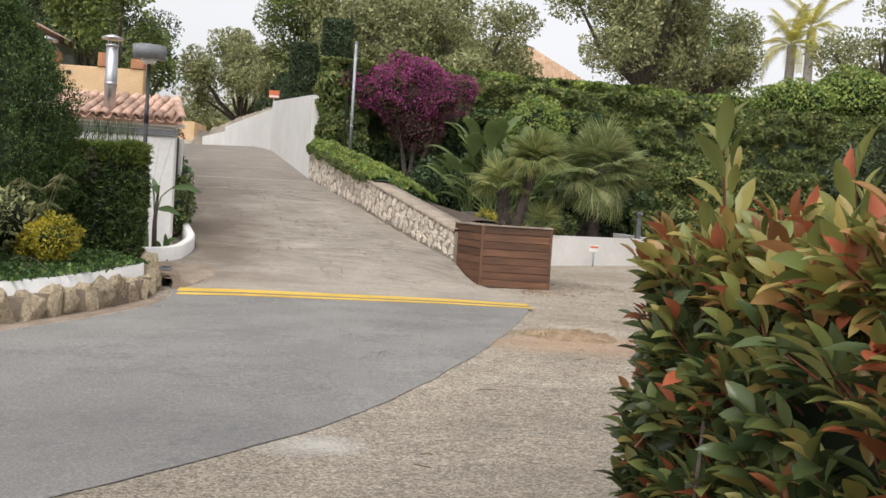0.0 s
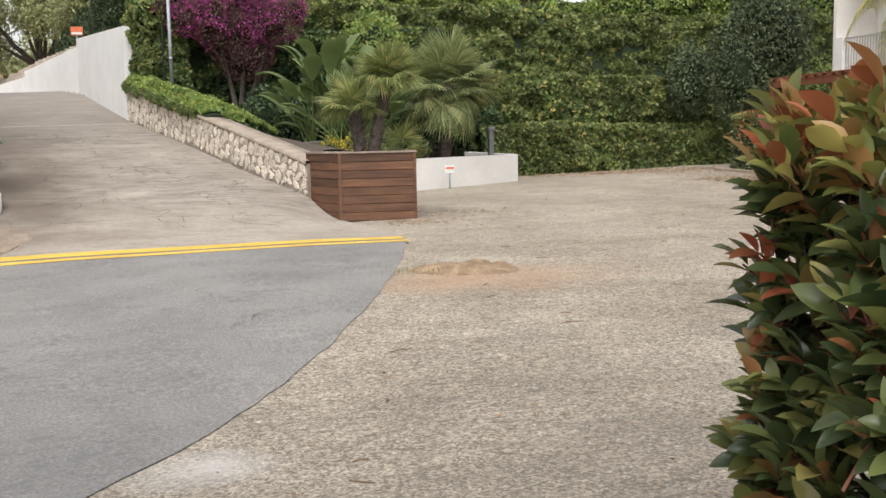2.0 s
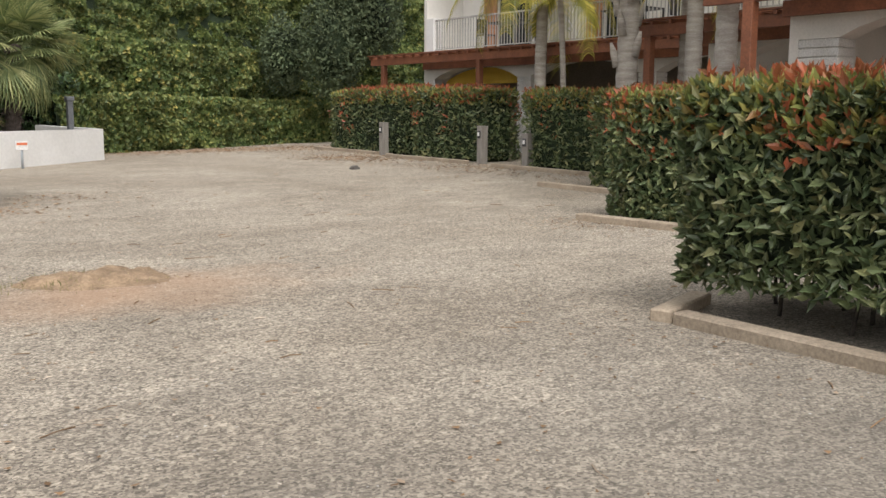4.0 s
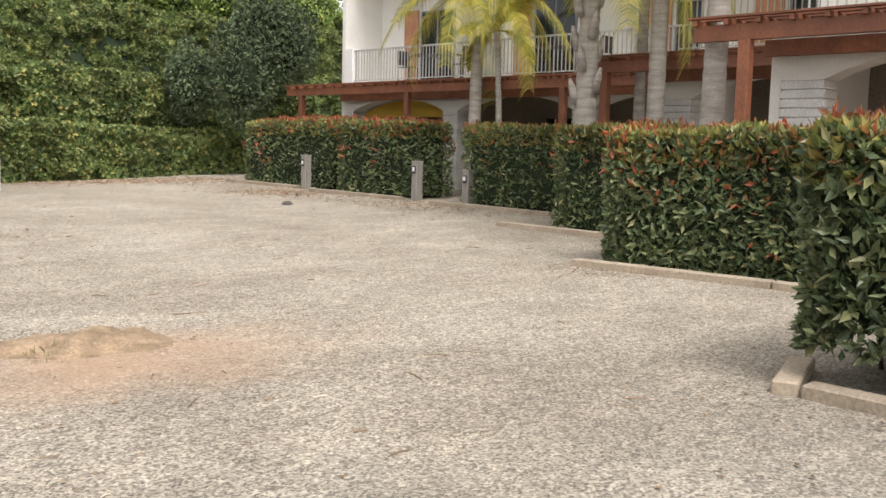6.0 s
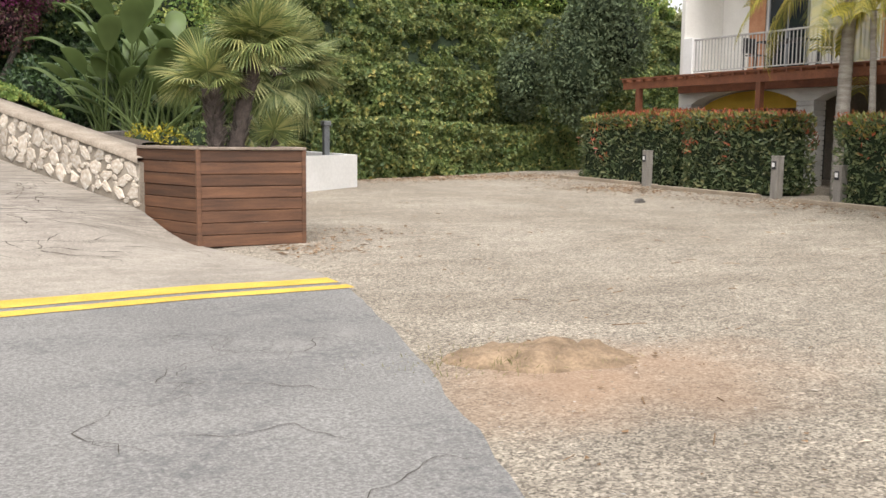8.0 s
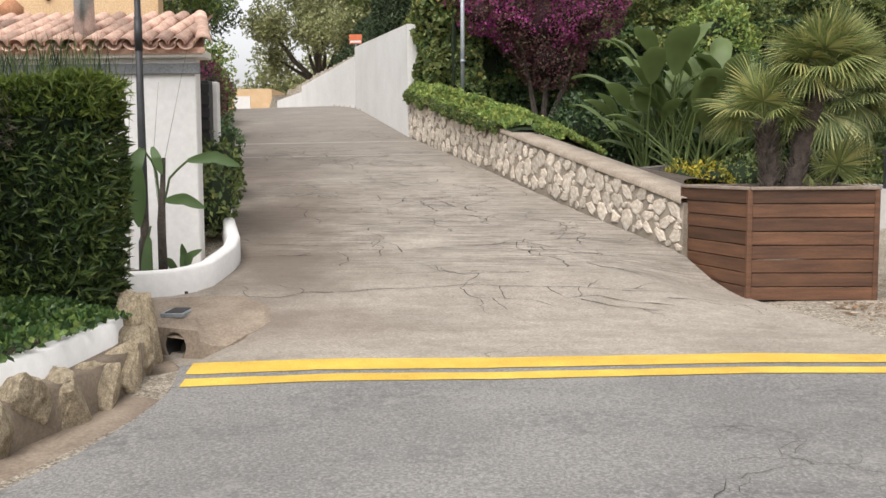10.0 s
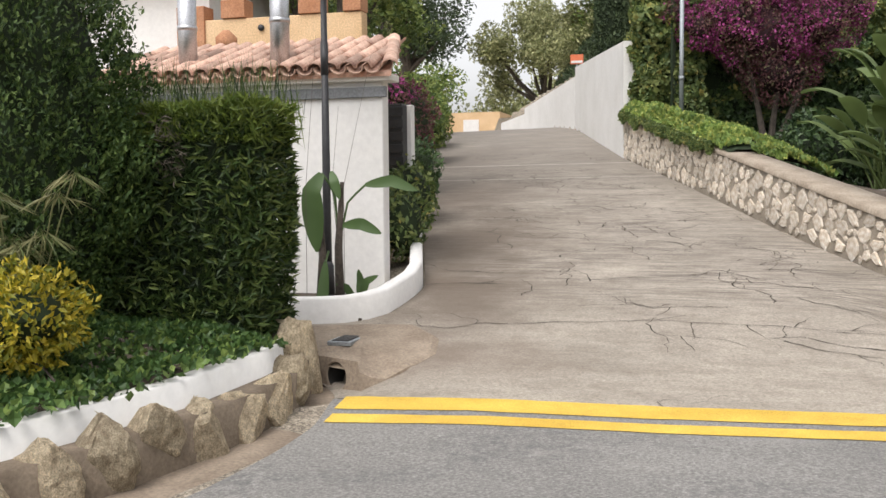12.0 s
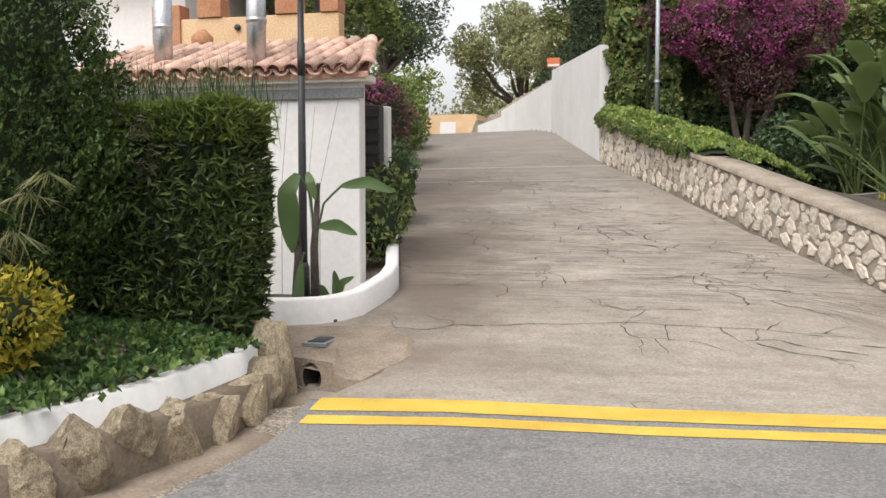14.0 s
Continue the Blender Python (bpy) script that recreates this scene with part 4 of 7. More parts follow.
def broad(P, N, length, width, spread=0.22):
    """Well-shaped curved leaves for foliage close by: seven points a half, folded at the midrib."""
    n = len(P)
    D = unit(N + RNG.normal(0, spread, (n, 3)))
    Q = unit(np.array([0, 0, 1.0]) + RNG.normal(0, 0.35, (n, 3)) - 0.25 * N)
    S = unit(np.cross(D, Q))
    Q = np.cross(S, D)
    L = (length * RNG.uniform(0.7, 1.25, n))[:, None]
    st = [(0.0, 0.06), (0.2, 0.62), (0.45, 1.0), (0.7, 0.85), (0.88, 0.45), (1.0, 0.02)]
    rows = []
    for f, w in st:
        mid = P + D * L * (f - 0.35) - Q * L * (0.28 * (f - 0.3) ** 2)
        e = L * width * 0.5 * w
        rows += [mid - S * e + Q * e * 0.45, mid, mid + S * e + Q * e * 0.45]
    V = np.stack(rows, 1).reshape(-1, 3)
    o = (np.arange(n) * 18)[:, None]
    F = []
    for k in range(5):
        b = k * 3
        F += [o + np.array([b, b + 1, b + 4, b + 3]), o + np.array([b + 1, b + 2, b + 5, b + 4])]
    return V, np.concatenate(F, 0), True


near_hedge()

# timber kerbs in front of the hedges
def kerb(a, b, w=0.16, h=0.1):
    za, zb = lot_z(*a) + h / 2 - 0.015, lot_z(*b) + h / 2 - 0.015
    ob = part("timber_kerb", beam((*a, za), (*b, zb), w, h, 0.012), TIMBER)
    tagged(ob, "weathered squared timber edging along a hedge", "kerb", "timber kerbs")


for a, b in (((3.0, -10.22), (3.75, -10.0)), ((3.08, -10.32), (2.98, -12.6)), ((2.98, -12.62), (3.0, -14.6)), ((6.75, -5.95), (6.95, -8.3)), ((6.95, -8.32), (7.0, -10.2)),
             ((9.75, -2.2), (9.65, -4.3)), ((12.35, 1.95), (12.1, -1.5)), ((12.75, 6.6), (12.6, 3.15)), ((13.5, 11.4), (13.2, 7.7)), ((13.05, 6.9), (12.8, 6.62))):
    kerb(a, b)

# service bollards
def bollard(x, y, h=0.88):
    z = lot_z(x, y)
    ob = thing("service_bollard", "grey weathered timber service post on the gravel edge", "bollard", (x, y, z), "service bollards")
    part("post", box(x - 0.1, x + 0.1, y - 0.09, y + 0.09, z - 0.05, z + h, 0.012), BOLLARD_WOOD, ob)
    part("cap", box(x - 0.105, x + 0.105, y - 0.095, y + 0.095, z + h - 0.02, z + h + 0.015, 0.01), BOLLARD_WOOD, ob)
    part("socket_box", box(x - 0.125, x - 0.1, y - 0.05, y + 0.05, z + h - 0.27, z + h - 0.1, 0.008), BLACK, ob, "dark socket cover")
    part("number_plate", box(x - 0.131, x - 0.125, y - 0.035, y + 0.035, z + h - 0.22, z + h - 0.13, 0.002), SIGN_WHITE, ob, "small white plate")


bollard(13.1, 7.25)
bollard(12.88, 2.93)
bollard(12.75, 1.25, 0.75)

# small sign before the low wall
sg = thing("small_sign", "small white and red notice on a short metal stake", "sign", (3.85, 7.75, lot_z(3.85, 7.75)))
part("stake", tube([(3.85, 7.75, -0.1), (3.85, 7.75, 0.5)], 0.025, 8), ZINC, sg)
part("plate", box(3.72, 3.98, 7.71, 7.73, 0.42, 0.62, 0.006), SIGN_WHITE, sg)
part("red_band", box(3.74, 3.96, 7.704, 7.708, 0.53, 0.58), SIGN_RED, sg, "red band of writing")


# ---- ivy walls and bank behind the yard ----
BACK = [(6.0, 11.9), (8.2, 12.9), (11.2, 13.7), (13.8, 15.0), (16.6, 15.5), (19.5, 14.4)]


def creeper_wall(name, label, line, z0, z1, n, size, mat_leaf, lean=0.0, bulge=0.25, core=CORE, thick=0.9, flip=1, lw=0.75, top_leaf=IVY_OUTER, light=0.3):
    """A wall of creeper leaves along a line: uneven face, rounded top."""
    p = resample(line, 60)
    d = np.gradient(p, axis=0)
    nn = unit(np.stack([d[:, 1], -d[:, 0]], 1)) * flip
    ob = thing(name, label, "hedge", (*p[30], z0))
    rows = []
    for q, m in zip(p, nn):
        r = []
        for f in np.linspace(0, 1, 9):
            z = z0 + (z1 - z0 - 0.15) * f
            o = -0.2 - lean * f + 0.18 * noise.noise(Vector((q[0] * 0.8, q[1] * 0.8, z * 0.9)))
            r.append((*(q + m * o), z))
        r.append((*(q - m * (lean + thick)), z1 - 0.2))
        r.append((*(q - m * (lean + thick)), z0))
        rows.append(r)
    # sheet behind the leaves; its near-black colour is painted shade
    part("shade_core", grid_mesh(rows), core, ob, "near-black sheet painted as the shade behind the leaves")
    n = int(n * 1.25)
    u, f = RNG.random(n) * 59, RNG.random(n)
    i = u.astype(int)
    w = (u - i)[:, None]
    P2, N2 = p[i] * (1 - w) + p[np.minimum(i + 1, 59)] * w, nn[i]
    top = f > 0.86
    f2 = np.where(top, 1.0, f / 0.86)
    z = z0 + (z1 - z0) * f2
    wob = np.array([noise.noise(Vector((a * 0.8, b * 0.8, c * 0.9))) + 0.6 * noise.noise(Vector((a * 2.2, b * 2.2, c * 2.6))) for (a, b), c in zip(P2, z)])
    clump = np.array([noise.noise(Vector((a * 1.7 + 9, b * 1.7, c * 2.1))) + 0.5 * noise.noise(Vector((a * 5, b * 5, c * 6))) for (a, b), c in zip(P2, z)])
    o = -lean * f2 + bulge * wob + 0.16 * clump - RNG.random(n) * 0.1 - np.where(top, (f - 0.86) / 0.14 * thick, 0)
    z = z + np.where(top, 0.16 * wob + 0.08 * clump - 0.05, 0)
    P = np.concatenate([P2 + N2 * o[:, None], z[:, None]], 1)
    N = np.concatenate([N2, np.where(top, 1.5, 0.35 + 0.4 * wob)[:, None]], 1)
    # outer clumps and tops take a lighter leaf: young growth plus painted light
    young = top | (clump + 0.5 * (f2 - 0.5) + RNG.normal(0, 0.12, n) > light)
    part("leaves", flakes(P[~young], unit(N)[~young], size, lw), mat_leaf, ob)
    part("top_growth", flakes(P[young], unit(N)[young], size * 1.05, lw), top_leaf, ob, "lighter young leaves, also painting the light on outer clumps and top")
    return ob


def shifted(line, k):
    p = np.array(line, float)
    d = np.gradient(p, axis=0)
    return p + unit(np.stack([-d[:, 1], d[:, 0]], 1)) * k


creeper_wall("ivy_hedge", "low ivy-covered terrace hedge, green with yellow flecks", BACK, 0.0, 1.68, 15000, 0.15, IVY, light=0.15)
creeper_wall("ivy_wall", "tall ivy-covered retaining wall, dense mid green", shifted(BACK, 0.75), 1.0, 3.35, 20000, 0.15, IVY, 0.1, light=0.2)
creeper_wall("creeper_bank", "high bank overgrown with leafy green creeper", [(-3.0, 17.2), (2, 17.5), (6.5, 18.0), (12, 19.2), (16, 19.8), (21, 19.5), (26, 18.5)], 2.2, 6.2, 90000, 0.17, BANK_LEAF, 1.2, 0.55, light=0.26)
creeper_wall("creeper_bank", "upper bank of shaggy green creeper under the trees", [(-2.0, 19.6), (2, 20.5), (6.5, 21.0), (12, 22), (16, 23), (21, 22.5), (27, 21.5)], 5.6, 7.0, 26000, 0.19, BANK_LEAF, 0.8, 0.6, top_leaf=IVY_LIGHT, light=0.1)
# ivy on the tall wall's end and along the stone wall
creeper_wall("ivy_hedge", "dense dark ivy mass beside the tall white wall", [(-4.4, 13.68), (-3.4, 13.75), (-1.8, 14.6), (0.4, 15.4), (2.6, 15.2), (5.2, 14.2)], 1.6, 4.9, 17000, 0.15, DARK_LEAF, 0.3, 0.4, top_leaf=IVY)
creeper_wall("ivy_hedge", "ivy-clad hedge rising over the white wall", [(-5.0, 19.6), (-4.35, 17.0), (-4.15, 14.2), (-4.4, 13.42), (-3.9, 13.2), (-2.6, 13.7)], 2.4, 6.0, 14000, 0.14, IVY, 0.1, 0.3, light=0.25)

ob = thing("ivy_ground_cover", "bright green ivy spilling over the stone wall", "ivy", (-3.3, 10, 2.4))


def ivy_lie(a, o):
    """Height of the ivy mat o metres behind the wall's face, a metres along it."""
    p = SW_A + SW_D * a - SW_N * o
    k = min(max(o / 0.5, 0), 1)
    full = min(max((a - 5.2) / 1.8, 0), 1)
    return (sw_top(a) + 0.03) * (1 - max(o - 0.6, 0) / 1.2) + bed_z(p.x, p.y) * max(o - 0.6, 0) / 1.2 + full * (0.06 + 0.20 * math.sin(math.pi * min(k, 0.8)))


n = 13000
s = 5.0 + RNG.random(n) * (SW_LEN - 5.0)
o = RNG.random(n) ** 0.9 * 1.7 - 0.06
wob = np.array([noise.noise(Vector((a * 1.3, b * 2.5, 0))) + 0.5 * noise.noise(Vector((a * 4, b * 5, 3))) for a, b in zip(s, o)])
keep = s > 5.9 + 1.3 * wob - o * 0.3
P = np.array([tuple((SW_A + SW_D * a - SW_N * b).xy) + (ivy_lie(a, b),) for a, b in zip(s, o)])
P[:, 2] += 0.10 * wob + RNG.random(n) * 0.05
nv = np.array(SW_N)
part("leaves", leaves(P[keep], np.tile(unit(np.array([[*(nv[:2] * 0.5), 1.0]])), (keep.sum(), 1)), 0.115, 0.85, 0.2, 0.6), IVY_LIGHT, ob)
s = 6.3 + RNG.random(4200) * (SW_LEN - 6.3)
fall = RNG.random(4200) ** 1.4
hang = np.array([max(0.05, 0.16 + 0.22 * noise.noise(Vector((a * 1.6, 4, 0))) + 0.12 * noise.noise(Vector((a * 5, 8, 0)))) for a in s])
P = np.array([tuple((SW_A + SW_D * a + SW_N * (0.07 + 0.05 * q)).xy) + (sw_top(a) + 0.08 - q * h,) for a, q, h in zip(s, fall, hang)])
part("leaves", leaves(P, np.tile(unit(np.array([[*nv[:2], 0.3]])), (len(P), 1)), 0.105, 0.85, -0.2, 0.5), IVY, ob, "green leaves hanging over the wall's edge")
# smooth sheet under the mat, coloured near black as the shade below the leaves
part("shade_core", grid_mesh([[tuple((SW_A + SW_D * a - SW_N * b).xy) + (ivy_lie(a, b) - 0.06,) for b in (0.02, 0.15, 0.35, 0.6, 0.9, 1.3, 1.7)] for a in np.linspace(5.8, SW_LEN, 24)]), CORE, ob, "near-black sheet painted as the shade under the ivy")


# ---- shrubs and palms of the bed ----
def shrub(name, label, lobes, n, size, mat, category="shrub", lw=0.5, core=CORE, trunk=None, shrink=0.78, gen=None, extra=None):
    x, y, z = np.mean([l[0] for l in lobes]), np.mean([l[1] for l in lobes]), min(l[2] - l[5] for l in lobes)
    ob = thing(name, label, category, (x, y, z if trunk is None else trunk[0][0][2]))
    if core is not None:
        # solid lobes in a near-black colour, for the shade within the bush
        part("shade_core", blob(lobes, shrink), core, ob, "near-black core painted as inner shade")
    P, N = lobe_skin(n, lobes)
    part("leaves", (gen or flakes)(P, N, size, lw), mat, ob)
    if extra:
        P, N = lobe_skin(extra[0], lobes, 0.2)
        w = 1.4 * np.array([noise.noise(Vector(p * 1.9)) for p in P]) + extra[2] * (P[:, 2] - lobes[0][2])
        keep = w > 0.0
        part(extra[4], (gen or flakes)(P[keep], N[keep], size * extra[3], 0.8), extra[1], ob)
    if trunk:
        part("trunk", joined([tube(t, r, 7) for t, r in zip(trunk, [np.linspace(0.09, 0.03, len(t)) for t in trunk])]), BARK, ob)
    return ob


BG = (-1.2, 13.9)
# the inner lobes' very dark red paints the shade within the bush
shrub("bougainvillea", "bougainvillea bush in full magenta bloom", [(BG[0], BG[1], 4.9, 1.35, 1.2, 1.25), (BG[0] + 0.95, BG[1], 5.0, 0.95, 1.0, 0.9), (BG[0] - 0.85, BG[1] - 0.1, 5.1, 0.85, 0.9, 0.9), (BG[0] + 0.1, BG[1], 5.75, 0.9, 0.9, 0.5), (BG[0] + 0.2, BG[1], 3.9, 0.9, 0.8, 0.8), (BG[0] - 1.55, BG[1] - 0.3, 5.0, 0.65, 0.5, 0.5), (BG[0] - 2.15, BG[1] - 0.4, 5.35, 0.4, 0.35, 0.28), (BG[0] + 1.7, BG[1], 5.3, 0.45, 0.4, 0.5), (BG[0] - 0.5, BG[1], 6.15, 0.4, 0.4, 0.3)],
      16000, 0.085, BOUG_TWIG, "shrub", 0.5, foliage("bougainvillea_shade_core", [(0.0, (0.03, 0.016, 0.018)), (1.0, (0.05, 0.022, 0.028))], 0.9, 0.0),
      [[(BG[0], BG[1], 2.2), (BG[0] + 0.1, BG[1], 3.2), (BG[0] + 0.4, BG[1], 4.4)], [(BG[0] - 0.1, BG[1], 2.2), (BG[0] - 0.3, BG[1], 3.3), (BG[0] - 0.6, BG[1], 4.6)], [(BG[0] + 0.1, BG[1], 2.2), (BG[0] + 0.6, BG[1], 3.4), (BG[0] + 0.9, BG[1], 4.5)]],
      0.55, None, (20000, BOUGAIN, 0.62, 0.8, "blossom"))
for lob, m, lb in (([(1.4, 12.4, 2.2, 1.5, 1.0, 1.1), (-0.4, 11.8, 1.9, 1.1, 0.9, 0.9)], DARK_LEAF, "dark green glossy shrub under the bougainvillea"),
                   ([(3.6, 12.6, 2.2, 1.5, 1.2, 1.5), (5.6, 13.2, 2.0, 1.2, 1.2, 1.4)], DARK_LEAF, "dark green dense shrub behind the palms"),
                   ([(2.9, 13.4, 4.1, 1.0, 0.8, 1.2)], IVY_LIGHT, "bright light-green leafy shrub"),
                   ([(0.7, 6.6, 1.0, 0.45, 0.4, 0.4), (1.25, 7.0, 1.0, 0.45, 0.4, 0.4)], YELLOWBUSH, "small golden variegated shrub behind the low wall"),
                   ([(2.0, 7.6, 1.1, 0.5, 0.4, 0.5), (3.0, 8.5, 1.05, 0.5, 0.4, 0.45)], STRELITZIA, "mid green leafy shrub behind the low wall"),
                   ([(15.7, 13.8, 3.5, 1.2, 1.0, 1.9), (14.6, 15.2, 3.2, 0.9, 0.8, 1.3), (17.0, 13.4, 4.4, 1.1, 1.0, 1.5), (16.2, 13.6, 5.3, 0.9, 0.8, 0.9)], foliage("dusky_tamarisk_leaf", [(0.0, (0.045, 0.07, 0.034)), (1.0, (0.125, 0.155, 0.075))], 0.7, 0.1), "feathery dusky green shrub at the building corner")):
    shrub("shrub", lb, lob, int(2200 * sum(l[3] * l[5] for l in lob)) + 500, 0.15 if lob[0][3] > 0.6 else 0.075, m, shrink=0.62)


def fan_mesh(name, mat, blades=34, radius=0.6, petiole=0.55, droop=0.25, spread=250):
    """A fan-palm leaf: a petiole along +x and pleated blades round its tip."""
    V, F = [], []
    pt = tube([(0, 0, 0), (petiole * 0.5, 0, 0.02), (petiole, 0, 0)], [0.012, 0.009, 0.007], 5, False)
    V += list(pt[0])
    F += list(pt[1])
    rs = random.Random(3)
    for k in range(blades):
        a = radians(-spread / 2 + spread * k / (blades - 1))
        r = radius * (0.72 + 0.28 * math.cos(a / 1.6)) * rs.uniform(0.9, 1.08)
        d, sd = Vector((math.cos(a), math.sin(a), 0)), Vector((-math.sin(a), math.cos(a), 0))
        o = Vector((petiole, 0, 0))
        w = 0.017 * radius / 0.6
        o0 = len(V)
        for f, ww in ((0.02, 0.25), (0.45, 1.0), (0.75, 0.7), (1.0, 0.08)):
            z = -droop * f * f * r + 0.10 * r * math.cos(a) * f
            c = o + d * (r * f) + Vector((0, 0, z))
            V += [c - sd * w * ww, c + Vector((0, 0, -0.4 * w * ww)), c + sd * w * ww]
        for j in range(3):
            b = o0 + 3 * j
            F += [(b, b + 1, b + 4, b + 3), (b + 1, b + 2, b + 5, b + 4)]
    return mesh_of(name, V, F, mat)


def fan_palm(label, trunks, mat, count, radius, petiole, seed):
    rs = random.Random(seed)
    base = trunks[0][0][0]
    ob = thing("fan_palm", label, "palm", base)
    fm = [fan_mesh("frond", mat, 34, radius, petiole, d) for d in (0.15, 0.35, 0.6)]
    for pts, rad, k, hang in trunks:
        tr = [Vector(p) for p in pts]
        if rad:
            part("trunk", tube([tr[0].lerp(tr[-1], f) + (tr[1] - tr[0].lerp(tr[-1], 0.5)) * (4 * f * (1 - f)) for f in np.linspace(0, 1, 22)], [rad * (1 + 0.18 * (j % 2)) for j in range(22)], 10), DARK_BARK, ob)
            st = []
            for j in range(90):
                f = rs.uniform(0, 0.95)
                p = tr[0].lerp(tr[-1], f) + (tr[1] - tr[0].lerp(tr[-1], 0.5)) * (4 * f * (1 - f))
                a = rs.uniform(0, 6.28)
                q = p + Vector((math.cos(a), math.sin(a), 0)) * rad
                st.append(tube([q, q + Vector((math.cos(a) * 0.06, math.sin(a) * 0.06, 0.08))], [0.016, 0.006], 4))
            part("stub_mass", joined(st), DRYTWIG, ob, "stubs of old leaf stalks")
        top = tr[-1]
        for j in range(k):
            az, el = j * 137.5 + rs.uniform(-12, 12), 82 - (82 + hang) * ((j + 0.5) / k) ** 0.85
            m = pose(top.x, top.y, top.z, 0, 0, az) @ pose(0, 0, 0, 0, -el, 0) @ pose(0, 0, 0, rs.uniform(-20, 20), 0, 0) @ Matrix.Scale(rs.uniform(0.8, 1.1), 4)
            placed("frond", fm[min(2, int(3 * j / k))], m, ob)


fan_palm("two-stemmed fan palm with shaggy dark trunks in the planter", [([(0.74, 1.0, 0.98), (0.86, 1.0, 1.6), (1.08, 1.05, 2.42)], 0.095, 34, 12), ([(0.5, 1.0, 0.98), (0.48, 1.0, 1.4), (0.42, 1.0, 1.85)], 0.095, 15, 0), ([(1.2, 1.35, 1.0), (1.25, 1.35, 1.02), (1.3, 1.35, 1.05)], 0, 7, -10)], FANLEAF, 30, 0.44, 0.33, 4)
fan_palm("large bushy grey-green fan palm behind the low wall", [([(4.05, 9.1, 0.7), (4.1, 9.1, 1.6), (4.15, 9.1, 2.75)], 0.16, 80, 62)], FANLEAF_BLUE, 60, 0.72, 0.85, 5)


def paddle_mesh(seed, length=0.85, width=0.36, stalk=1.0):
    rs = random.Random(seed)
    V, F = [], []
    t = tube([(0, 0, 0), (0.05, 0, stalk * 0.6), (0.16, 0, stalk)], [0.022, 0.016, 0.012], 5, False)
    V, F = list(t[0]), list(t[1])
    o = len(V)
    n = 9
    for k in range(n):
        f = k / (n - 1)
        w = width * 0.5 * math.sin(math.pi * min(0.03 + f * 0.97, 0.995)) ** 0.7
        x, z = 0.16 + 0.42 * length * f * f + 0.08 * f, stalk + length * f - 0.30 * length * f ** 3
        V += [(x + 0.3 * w, -w, z + rs.uniform(-.015, .015)), (x, 0, z), (x + 0.3 * w, w, z + rs.uniform(-.015, .015))]
    for k in range(n - 1):
        b = o + 3 * k
        F += [(b, b + 1, b + 4, b + 3), (b + 1, b + 2, b + 5, b + 4)]
    return V, F


def paddle_plant(label, spots_, seed, scale=1.0, mat=STRELITZIA, name="bird_of_paradise_plant"):
    rs = random.Random(seed)
    ms = [mesh_of("leaf", *paddle_mesh(seed + k, rs.uniform(0.7, 1.0), rs.uniform(0.26, 0.38), rs.uniform(0.5, 1.4)), mat, True) for k in range(5)]
    ob = thing(name, label, "plant", spots_[0][:3])
    for x, y, z, k, tilt in spots_:
        for j in range(k):
            placed("leaf", ms[j % 5], pose(x + rs.uniform(-.12, .12), y + rs.uniform(-.12, .12), z, 0, 0, j * 137.5 + rs.uniform(-20, 20)) @ pose(0, 0, 0, 0, rs.uniform(0, tilt), rs.uniform(-60, 60)) @ Matrix.Scale(scale * rs.uniform(0.8, 1.15), 4), ob)


paddle_plant("tall bird-of-paradise clump with broad paddle leaves", [(0.9, 8.7, 1.1, 20, 24), (0.4, 8.9, 1.2, 16, 34), (1.6, 8.6, 1.0, 20, 38), (2.3, 9.0, 0.9, 16, 42), (1.2, 8.2, 0.9, 12, 55), (1.0, 8.9, 1.9, 12, 40), (1.9, 8.8, 1.7, 10, 45)], 11, 1.27)

pol = thing("lamp_pole", "tall thin galvanised steel pole among the ivy", "pole", (-3.14, 12.5, 2.3))
part("shaft", tube([(-3.14, 12.5, 2.2), (-3.14, 12.5, 6.35)], 0.05, 10), ZINC, pol)
part("collar", tube([(-3.14, 12.5, 3.7), (-3.14, 12.5, 3.78)], 0.062, 10), ZINC, pol)
part("cap", tube([(-3.14, 12.5, 6.35), (-3.14, 12.5, 6.4)], 0.058, 10), ZINC, pol)
bx = thing("meter_post", "small grey metal post by the low wall end", "post", (5.6, 9.9, 0.7))
part("shaft", box(5.53, 5.67, 9.83, 9.97, 0.6, 1.55, 0.015), DARKGREY, bx)
part("head", box(5.5, 5.7, 9.8, 10.0, 1.5, 1.62, 0.02), DARKGREY, bx)


# ---- apartment building with arcades and pergolas ----
def arch_panel(x0, x1, ya, yb, spring, crown, top):
    """The wall over a flat-arched opening between ya and yb."""
    n = 14
    pts = [(ya, top), (yb, top)] + [(yb + (ya - yb) * k / n, spring + (crown - spring) * math.sin(math.pi * k / n) ** 0.75) for k in range(n + 1)]
    V = [(x0, y, z) for y, z in pts] + [(x1, y, z) for y, z in pts]
    m = len(pts)
    F = [tuple(range(m)), tuple(range(2 * m - 1, m - 1, -1))] + [(k, k + m, (k + 1) % m + m, (k + 1) % m) for k in range(m)]
    return (V, F)


